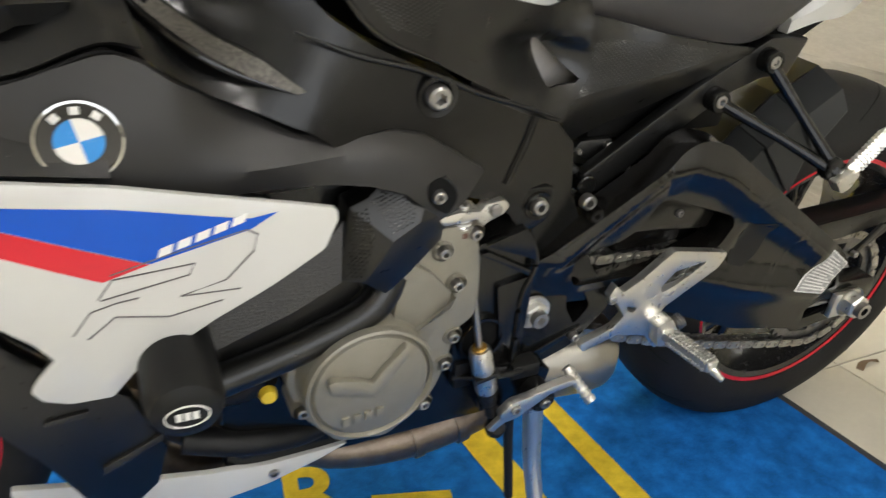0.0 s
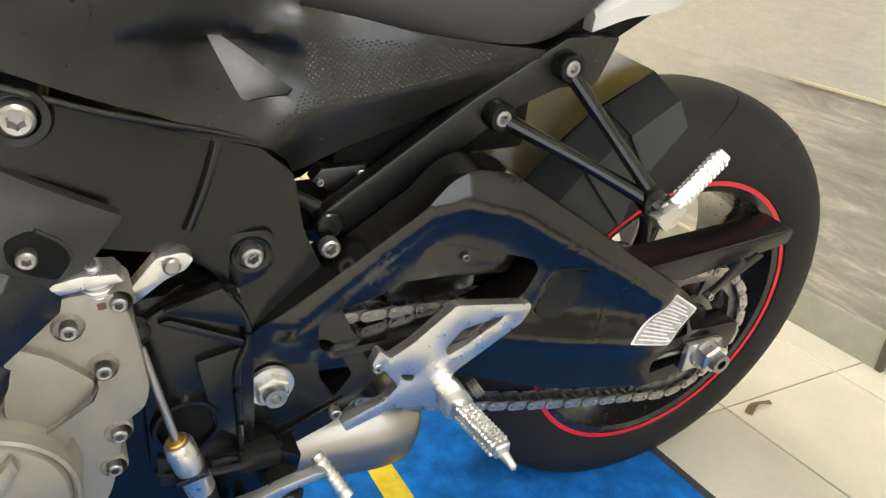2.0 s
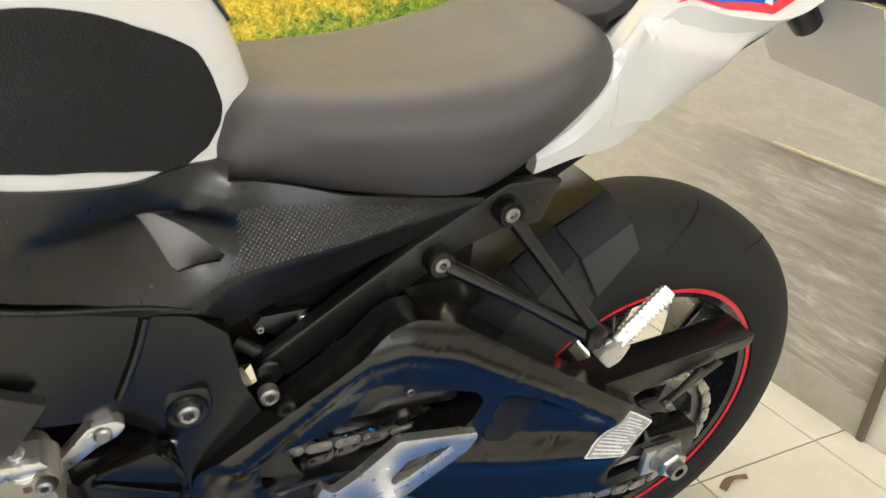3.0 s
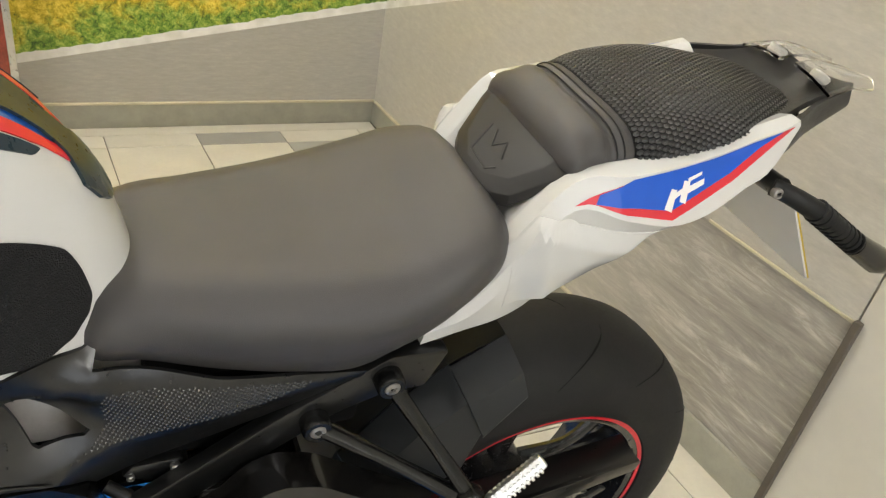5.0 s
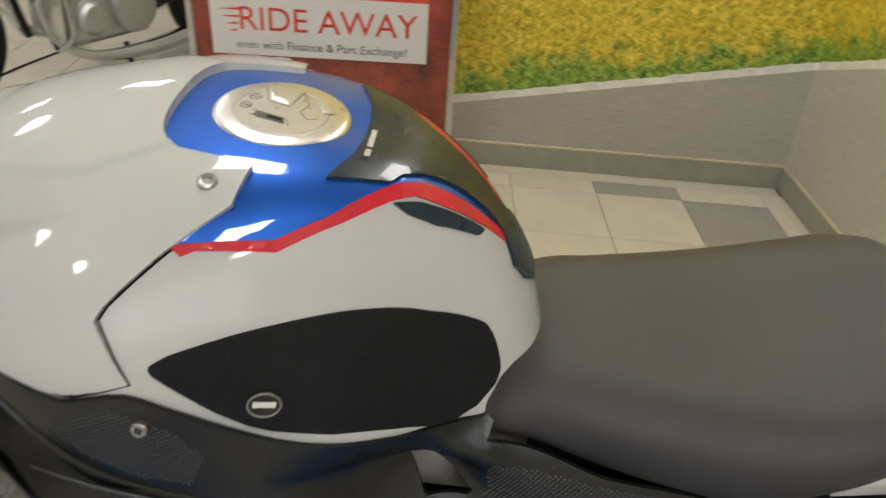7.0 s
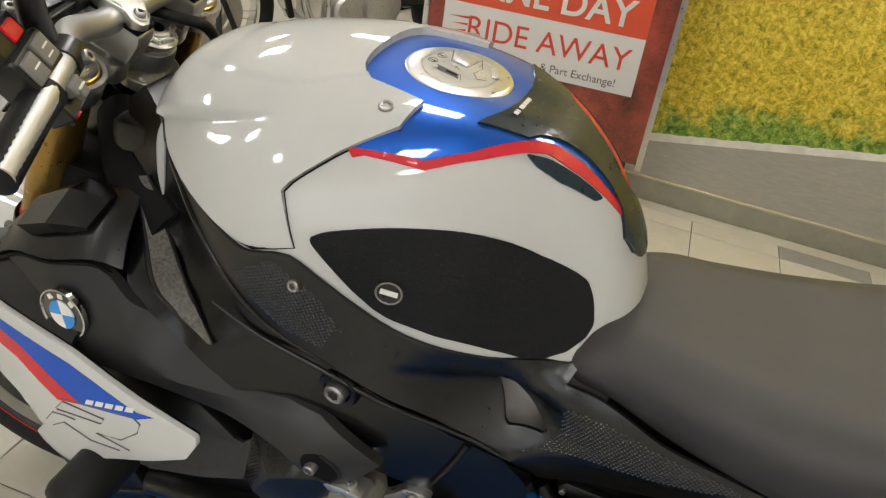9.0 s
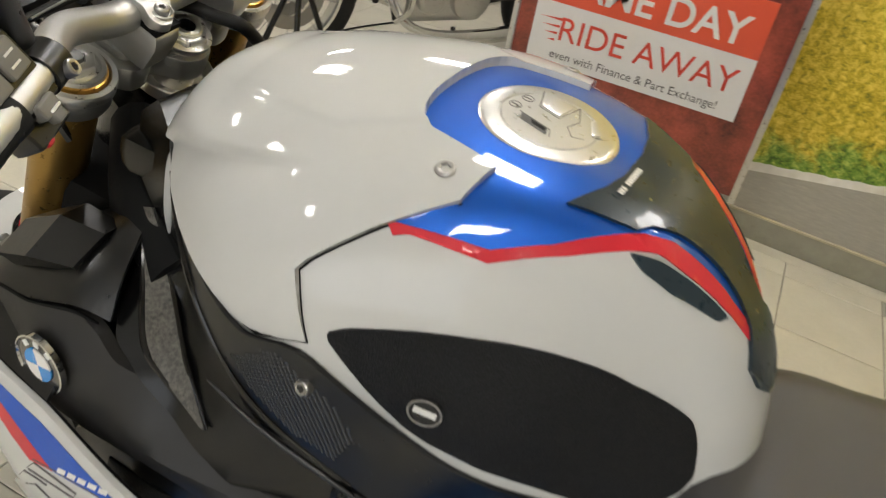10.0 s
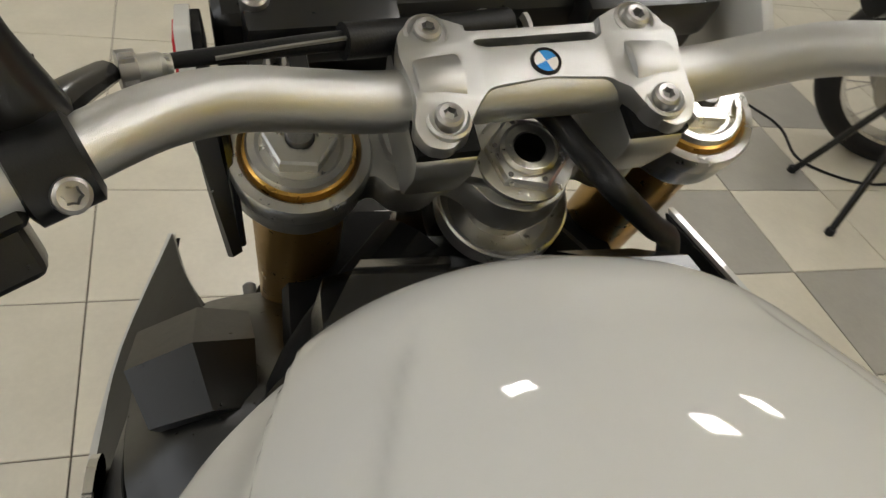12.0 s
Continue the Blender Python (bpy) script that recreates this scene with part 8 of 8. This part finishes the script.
steer("far_cheek", plate(fin, 0.160, 0.168, 0.002, r=0.004), WHITE, cowl, "white cowl cheek")
steer("air_deflector", merge(sheet([[(-0.030, -0.166, 0.0), (-0.008, -0.163, -0.02), (0.018, -0.158, -0.045)], [(-0.030, -0.155, 0.0), (-0.010, -0.154, -0.024), (0.014, -0.153, -0.048)]], 0.004, 3)), PLASTIC, cowl, "narrow black bracket")
steer("deflector_stay", tube([(-0.05, -0.155, 0.0), (-0.02, -0.152, -0.015), (0.012, -0.151, -0.046)], [0.006, 0.004, 0.003], 8), GLOSS, cowl)
steer("headlamp", move(turn([(0, -0.02), (0.05, -0.015), (0.07, 0.02), (0.07, 0.06)], 32, "X"), Matrix.Translation((-0.215, 0, -0.04))), GLASS, cowl, "clear headlamp lens")

# ---- pillion, tail end ----
CUSHION = Section_surface([
    (-0.115, [(0, 0.955), (0.036, 0.955), (0.063, 0.953), (0.0792, 0.948), (0.0846, 0.945), (0.0837, 0.944)]),
    (-0.108, [(0, 0.966), (0.0405, 0.966), (0.0702, 0.963), (0.0882, 0.956), (0.0936, 0.947), (0.09, 0.941)]),
    (-0.090, [(0, 0.978), (0.042, 0.978), (0.0714, 0.974), (0.08904, 0.963), (0.09408, 0.951), (0.09072, 0.941)]),
    (-0.070, [(0, 0.982), (0.04, 0.982), (0.0704, 0.978), (0.088, 0.966), (0.0928, 0.953), (0.0896, 0.941)]),
    (-0.065, [(0, 0.977), (0.04, 0.977), (0.0704, 0.973), (0.0872, 0.962), (0.092, 0.951), (0.0896, 0.941)]),
    (-0.060, [(0, 0.982), (0.04, 0.982), (0.0712, 0.978), (0.0896, 0.966), (0.0944, 0.954), (0.0904, 0.941)]),
    (-0.036, [(0, 0.985), (0.04, 0.985), (0.072, 0.981), (0.0912, 0.969), (0.096, 0.956), (0.092, 0.941)]),
])
rear_seat = part("pillion_seat", body_of(CUSHION, 24, 0.005), SEAT, bike, "black vinyl pillion seat under a woven net cover", 50)
for x in (-0.0605, -0.054):
    stitch = [CUSHION.at(x, s) + 0.0004 * CUSHION.normal(x, s) for s in np.linspace(-0.118, 0.118, 15)]
    part("stitch_line", tube([tuple(p) for p in stitch], 0.0009, 6, 4), RUBBER, rear_seat, "stitched seam")
NET_BODY = Section_surface([
    (-0.042, [(0, 0.986), (0.04, 0.986), (0.0728, 0.982), (0.092, 0.97), (0.0984, 0.956), (0.0936, 0.94)]),
    (-0.02, [(0, 0.994), (0.04092, 0.994), (0.07529, 0.99), (0.09656, 0.978), (0.1039, 0.965), (0.0982, 0.951)]),
    (0.03, [(0, 1.003), (0.043, 1.003), (0.0774, 0.999), (0.09976, 0.988), (0.1084, 0.975), (0.1015, 0.956)]),
    (0.08, [(0, 1.006), (0.0441, 1.006), (0.07644, 1.002), (0.09604, 0.993), (0.1039, 0.982), (0.098, 0.971)]),
    (0.14, [(0, 1.005), (0.035, 1.005), (0.06, 1.001), (0.077, 0.994), (0.084, 0.987), (0.08, 0.981)]),
    (0.19, [(0, 0.999), (0.03, 0.999), (0.048, 0.996), (0.062, 0.991), (0.068, 0.986), (0.065, 0.983)]),
    (0.215, [(0, 0.991), (0.02, 0.991), (0.035, 0.989), (0.048, 0.986), (0.053, 0.984), (0.05, 0.983)]),
])
# woven cords over the seat: real strands both ways, on a dark under-cover
part("net_cover", body_of(NET_BODY, 24, 0.008), DEEP, rear_seat, "black woven net cover", 50)
knots = bmesh.new()
for k in range(40):
    x = -0.038 + 0.0062 * k
    g = NET_BODY.girth(x) * 0.96
    for j in range(-int(g / 0.0064), int(g / 0.0064) + 1):
        t = 0.0064 * (j + 0.5 * (k % 2))
        if abs(t) > g:
            continue
        c, n = Vector(NET_BODY.at(x, t)), Vector(NET_BODY.normal(x, t))
        a = n.cross(Vector((0, 1, 0.2))).normalized()
        b = n.cross(a)
        low = [knots.verts.new(c + 0.0034 * (a * math.cos(q) * 1.15 + b * math.sin(q) * 0.85)) for q in (0, 1.0472, 2.0944, 3.1416, 4.1888, 5.236)]
        high = [knots.verts.new(c + n * 0.0017 + 0.0018 * (a * math.cos(q) + b * math.sin(q))) for q in (0, 1.0472, 2.0944, 3.1416, 4.1888, 5.236)]
        for q in range(6):
            knots.faces.new((low[q], low[(q + 1) % 6], high[(q + 1) % 6], high[q]))
        knots.faces.new(high)
CORD = mat("net_cord", (0.013, 0.013, 0.013), 0.3, vary=0.3, scale=60, spec=0.6)
cords = part("cord_mesh", knots, CORD, rear_seat, "shiny black woven cords", 60)
tagged(cords, kind="stuff")

# black cover between the seats


def tail_top(x, y):
    return 0.873 + (x + 0.185) * 0.98


def joint_cover():
    """A flat crown with bevelled flanks that fall to a thin rim."""
    bm = bmesh.new()
    rings = []
    for half, lift in (([(-0.109, 0.072), (-0.125, 0.068), (-0.148, 0.050), (-0.160, 0.018)], 0.004), ([(-0.107, 0.0905), (-0.119, 0.086), (-0.151, 0.064), (-0.1695, 0.022)], -0.004), ([(-0.107, 0.0915), (-0.119, 0.087), (-0.1515, 0.065), (-0.1705, 0.0225)], -0.016)):
        line = half + [(x, -y) for x, y in reversed(half)]
        rings.append([bm.verts.new((x, y, tail_top(x, y) + lift)) for x, y in line])
    bm.faces.new(rings[0])
    for a, b in zip(rings, rings[1:]):
        for i in range(len(a)):
            bm.faces.new((a[i - 1], a[i], b[i], b[i - 1]))
    bmesh.ops.recalc_face_normals(bm, faces=list(bm.faces))
    bevel_sharp(bm, 0.0012, 2, 12)
    return bm


mid = part("seat_joint_cover", joint_cover(), SHROUD, bike, "dark plastic cover between the two seats with an embossed mark", 30)
for a, b in (((-0.131, 0.030), (-0.155, 0.022)), ((-0.155, 0.022), (-0.157, -0.016)), ((-0.157, -0.016), (-0.150, -0.026)), ((-0.131, 0.018), (-0.142, 0.004)), ((-0.142, 0.004), (-0.132, -0.008)), ((-0.132, -0.008), (-0.143, -0.022))):
    part("embossed_line", tube([(a[0], a[1], tail_top(a[0], 0) + 0.0042), (b[0], b[1], tail_top(b[0], 0) + 0.0042)], 0.0011, 6, 0), SHROUD, mid)

# black tail end with its lenses
tail_end = part("tail_end", sheet([[(0.055, -0.112, 0.962), (0.12, -0.096, 0.985), (0.2, -0.070, 1.000), (0.272, -0.058, 1.015)], [(0.055, -0.085, 0.970), (0.12, -0.07, 0.984), (0.2, -0.05, 0.992), (0.262, -0.04, 1.014)], [(0.055, 0.0, 0.968), (0.12, 0.0, 0.978), (0.2, 0.0, 0.985), (0.258, 0.0, 1.012)], [(0.055, 0.085, 0.970), (0.12, 0.07, 0.984), (0.2, 0.05, 0.992), (0.262, 0.04, 1.014)], [(0.055, 0.112, 0.962), (0.12, 0.096, 0.985), (0.2, 0.070, 1.000), (0.272, 0.058, 1.015)]], 0.006, 4), SHROUD, bike, "dark grey plastic tail end")
for side in (-1, 1):
    part("tail_side", sheet([[(0.10, 0.095 * side, 0.985), (0.15, 0.100 * side, 0.996), (0.21, 0.075 * side, 1.006), (0.275, 0.058 * side, 1.016)], [(0.10, 0.09 * side, 0.93), (0.158, 0.095 * side, 0.950), (0.215, 0.072 * side, 0.966), (0.285, 0.056 * side, 0.992)], [(0.10, 0.04 * side, 0.925), (0.158, 0.04 * side, 0.945), (0.215, 0.04 * side, 0.962), (0.28, 0.04 * side, 0.985)]], 0.005, 4), SHROUD, tail_end)
    part("tail_lens", sheet([[(0.222, 0.072 * side, 1.012), (0.26, 0.066 * side, 1.018), (0.322, 0.05 * side, 1.008)], [(0.215, 0.045 * side, 1.022), (0.258, 0.038 * side, 1.030), (0.335, 0.03 * side, 1.014)], [(0.222, 0.012 * side, 1.022), (0.262, 0.012 * side, 1.026), (0.315, 0.012 * side, 1.012)]], 0.004, 4), GLASS, tail_end, "clear tail lamp lens")
    part("lens_reflector", rod((0.24, 0.035 * side, 1.012), (0.245, 0.035 * side, 1.022), 0.012), CREAM, tail_end)
under = part("under_tray", sheet([[(-0.12, -0.085, 0.775), (-0.02, -0.06, 0.825), (0.08, -0.05, 0.89), (0.2, -0.04, 0.955)], [(-0.12, 0.0, 0.765), (-0.02, 0.0, 0.815), (0.08, 0.0, 0.88), (0.2, 0.0, 0.95)], [(-0.12, 0.085, 0.775), (-0.02, 0.06, 0.825), (0.08, 0.05, 0.89), (0.2, 0.04, 0.955)]], 0.008, 4), PLASTIC, bike, "black plastic under-tail tray")
bracket = part("plate_bracket", merge(tube([(0.12, 0.0, 0.92), (0.17, 0.0, 0.90), (0.22, 0.0, 0.86)], [0.025, 0.022, 0.02], 12), tube([(0.155, 0.0, 0.915), (0.16, -0.06, 0.922), (0.15, -0.125, 0.932)], [0.014, 0.012, 0.012], 12)), PLASTIC, bike, "black number plate bracket")
for side in (-1, 1):
    stalk = part("indicator_stalk", tube([(0.135, 0.125 * side, 0.935), (0.155, 0.145 * side, 0.931), (0.196, 0.162 * side, 0.913), (0.245, 0.172 * side, 0.885)], [0.010, 0.011, 0.012, 0.012], 14), RUBBER, bike, "black ribbed indicator stalk")
    for k in range(9):
        p = Vector((0.180 + 0.0085 * k, (0.156 + 0.0021 * k) * side, 0.921 - 0.0047 * k))
        part("rib", move(turn([(0.0115, -0.0018), (0.0142, -0.0012), (0.0142, 0.0012), (0.0115, 0.0018)], 16, "Z"), axis_to(p, p + Vector((0.85, 0.2 * side, -0.47)))), RUBBER, stalk)
    part("indicator_lens", tube([(0.25, 0.173 * side, 0.882), (0.30, 0.180 * side, 0.858), (0.335, 0.184 * side, 0.843)], [0.014, 0.017, 0.006], 16), GLOSS, stalk, "smoked indicator lens")
    part("stalk_bolt", bolt((0.132, 0.136 * side, 0.934), (-0.2, side, 0.1), 0.007, 0.004), STEEL, stalk)
plate_m = axis_to((0.25, 0, 0.84), (0.25 + 0.77, 0, 0.84 + 0.64))
plate_part = part("number_plate", move(box(-0.089, 0.089, -0.114, 0.114, 0.0, 0.003, 0.001), plate_m), CREAM, bike, "pale back of a number plate with a yellow edge")
part("plate_face", move(box(-0.0895, 0.0895, -0.1148, 0.1148, 0.003, 0.0045), plate_m), CLEAR_PLATE, plate_part, "yellow plate face")

# ---- a second motorcycle farther back, by its wheel, fork and finned engine ----
BACK = Matrix.Translation((-2.45, 2.25, 0)) @ Matrix.Rotation(math.atan2(0.84, 0.54), 4, "Z") @ Matrix.Rotation(radians(4), 4, "X")
other = holder("motorcycle", "older motorcycle with a silver finned engine standing behind the poster board", "motorcycle", BACK)
HUB = (0, 0, 0.315)
ow = part("front_wheel", turn([(0, -0.045), (0.03, -0.045), (0.04, -0.03), (0.028, 0), (0.04, 0.03), (0.03, 0.045), (0, 0.045)], 24, "Y", HUB), ALU, other, "wire-spoked front wheel")
part("tyre", turn([(0.235, -0.038), (0.255, -0.052), (0.285, -0.052), (0.308, -0.03), (0.314, 0), (0.308, 0.03), (0.285, 0.052), (0.255, 0.052), (0.235, 0.038)], 56, "Y", HUB), TYRE, ow, "black road tyre", 60)
part("rim", turn([(0.225, -0.036), (0.24, -0.04), (0.24, -0.032), (0.228, 0), (0.24, 0.032), (0.24, 0.04), (0.225, 0.036), (0.218, 0), (0.225, -0.036)], 56, "Y", HUB), CHROME, ow, "chromed rim")
for k in range(20):
    a = radians(18 * k)
    b = a + radians(14 if k % 2 else -14)
    part("spoke", rod((0.035 * math.cos(a), 0.03 * (1 if k % 2 else -1), 0.315 + 0.035 * math.sin(a)), (0.226 * math.cos(b), 0, 0.315 + 0.226 * math.sin(b)), 0.0018, n=6), STEEL, ow)
for side in (-1, 1):
    part("brake_disc", turn([(0.09, side * 0.055), (0.145, side * 0.055), (0.145, side * 0.06), (0.09, side * 0.06), (0.09, side * 0.055)], 40, "Y", HUB), STEEL, ow, "bright brake disc")
    part("fork_leg", rod((0.0, 0.085 * side, 0.30), (0.14, 0.085 * side, 0.62), 0.026), ALU, other, "grey fork leg")
    part("fork_tube", rod((0.14, 0.085 * side, 0.62), (0.27, 0.085 * side, 0.93), 0.020), CHROME, other, "chromed fork tube")
guard_rows = []
for y, r in ((-0.062, 0.325), (0.0, 0.342), (0.062, 0.325)):
    guard_rows.append([(r * math.cos(radians(a)), y, 0.315 + r * math.sin(radians(a))) for a in (20, 60, 100, 140)])
part("front_mudguard", sheet(guard_rows, 0.003, 4), CHROME, other, "chromed front mudguard")
case = part("crankcase", merge(box(0.50, 0.90, -0.14, 0.14, 0.22, 0.45, 0.04, 4), turn([(0, -0.19), (0.07, -0.188), (0.095, -0.175), (0.10, -0.13)], 36, "Y", (0.80, 0, 0.34)), turn([(0, -0.185), (0.055, -0.183), (0.07, -0.17), (0.075, -0.13)], 32, "Y", (0.60, 0, 0.34))), ALU, other, "polished aluminium crankcase")
for k in range(9):
    z = 0.46 + 0.021 * k
    part("cooling_fin", box(0.53 + 0.003 * k, 0.73 + 0.003 * k, -0.17, 0.17, z, z + 0.006, 0.002), ALU, other, "cast cooling fin")
part("cylinder", box(0.56, 0.71, -0.13, 0.13, 0.44, 0.66, 0.01), ENGINE, other)
part("cylinder_head", box(0.54, 0.75, -0.19, 0.19, 0.65, 0.72, 0.02, 3), ALU, other, "silver cylinder head")
for side in (-1, 1):
    part("exhaust_pipe", tube([(0.53, 0.08 * side, 0.62), (0.43, 0.09 * side, 0.56), (0.42, 0.11 * side, 0.34), (0.55, 0.17 * side, 0.20), (0.9, 0.18 * side, 0.17), (1.4, 0.20 * side, 0.24)], [0.019, 0.019, 0.019, 0.02, 0.035, 0.042], 14), CHROME, other, "chromed exhaust pipe")
    part("down_tube", rod((0.30, 0.06 * side, 0.80), (0.47, 0.10 * side, 0.22), 0.016), FRAME, other, "black frame tube")
    part("engine_bar", tube([(0.46, 0.12 * side, 0.22), (0.44, 0.26 * side, 0.34), (0.42, 0.25 * side, 0.52), (0.38, 0.08 * side, 0.66)], 0.011, 12), CHROME, other, "chromed engine guard bar")
part("fuel_tank", move(turn([(0, -0.25), (0.09, -0.22), (0.13, -0.05), (0.12, 0.15), (0.07, 0.27), (0, 0.28)], 28, "X"), Matrix.Translation((0.62, 0, 0.86)) @ Matrix.Diagonal((1, 1.05, 0.85, 1))), GLOSS, other, "black fuel tank")
part("seat", box(0.90, 1.45, -0.13, 0.13, 0.74, 0.83, 0.04, 4), SEAT, other, "black dual seat")
part("handlebar", tube([(0.24, -0.36, 1.04), (0.22, -0.2, 1.06), (0.27, 0, 0.99), (0.22, 0.2, 1.06), (0.24, 0.36, 1.04)], 0.011, 12), CHROME, other, "chromed handlebar")
part("headlamp", turn([(0, -0.08), (0.07, -0.06), (0.09, 0.0), (0.088, 0.02), (0, 0.03)], 28, "X", (0.13, 0, 0.86)), CHROME, other, "round chromed headlamp")
rw = part("rear_wheel", turn([(0.02, -0.05), (0.08, -0.045), (0.08, 0.045), (0.02, 0.05)], 24, "Y", (1.42, 0, 0.315)), ALU, other, "spoked rear wheel")
part("tyre", turn([(0.225, -0.05), (0.255, -0.065), (0.285, -0.062), (0.31, -0.03), (0.315, 0), (0.31, 0.03), (0.285, 0.062), (0.255, 0.065), (0.225, 0.05)], 48, "Y", (1.42, 0, 0.315)), TYRE, rw, "black road tyre", 60)
part("rim", turn([(0.21, -0.045), (0.23, -0.05), (0.215, 0), (0.23, 0.05), (0.21, 0.045), (0.205, 0), (0.21, -0.045)], 48, "Y", (1.42, 0, 0.315)), CHROME, rw)
part("swingarm", merge(rod((0.92, -0.12, 0.34), (1.42, -0.12, 0.315), 0.02), rod((0.92, 0.12, 0.34), (1.42, 0.12, 0.315), 0.02)), FRAME, other)
part("side_stand", rod((0.75, -0.14, 0.20), (0.70, -0.27, -0.01), 0.011), FRAME, other)

# paddock stand leg and cable on the floor
stand_b = holder("display_stand", "black steel stand with splayed legs on the tiles", "stand", Matrix.Identity(4))
TOP = (-2.20, 1.99, 0.50)
part("leg", rod((-2.064, 1.789, 0.0), TOP, 0.011), FRAME, stand_b, "black tubular leg")
part("leg", rod((-2.36, 1.86, 0.0), TOP, 0.011), FRAME, stand_b, "black tubular leg")
part("leg", rod((-2.14, 2.22, 0.0), TOP, 0.011), FRAME, stand_b, "black tubular leg")
part("hub", rod((-2.20, 1.99, 0.47), (-2.20, 1.99, 0.54), 0.02), FRAME, stand_b)
part("post", rod((-2.20, 1.99, 0.53), (-2.20, 1.99, 0.95), 0.009), FRAME, stand_b)
for x, y in ((-2.064, 1.789), (-2.36, 1.86), (-2.14, 2.22)):
    part("rubber_foot", rod((x, y, 0.0), (x, y, 0.02), 0.014), RUBBER, stand_b)
thing("floor_cable", tube([(-3.2, 1.7, 0.005), (-2.75, 1.93, 0.005), (-2.6, 1.98, 0.005), (-2.4, 1.94, 0.005), (-2.29, 2.2, 0.005), (-2.5, 2.7, 0.005), (-2.3, 3.4, 0.005)], 0.0045, 8, 8), RUBBER, "thin dark cable lying loose on the tiles", "cable")

# ---- pieces of the floor, last ----
lay_tiles()
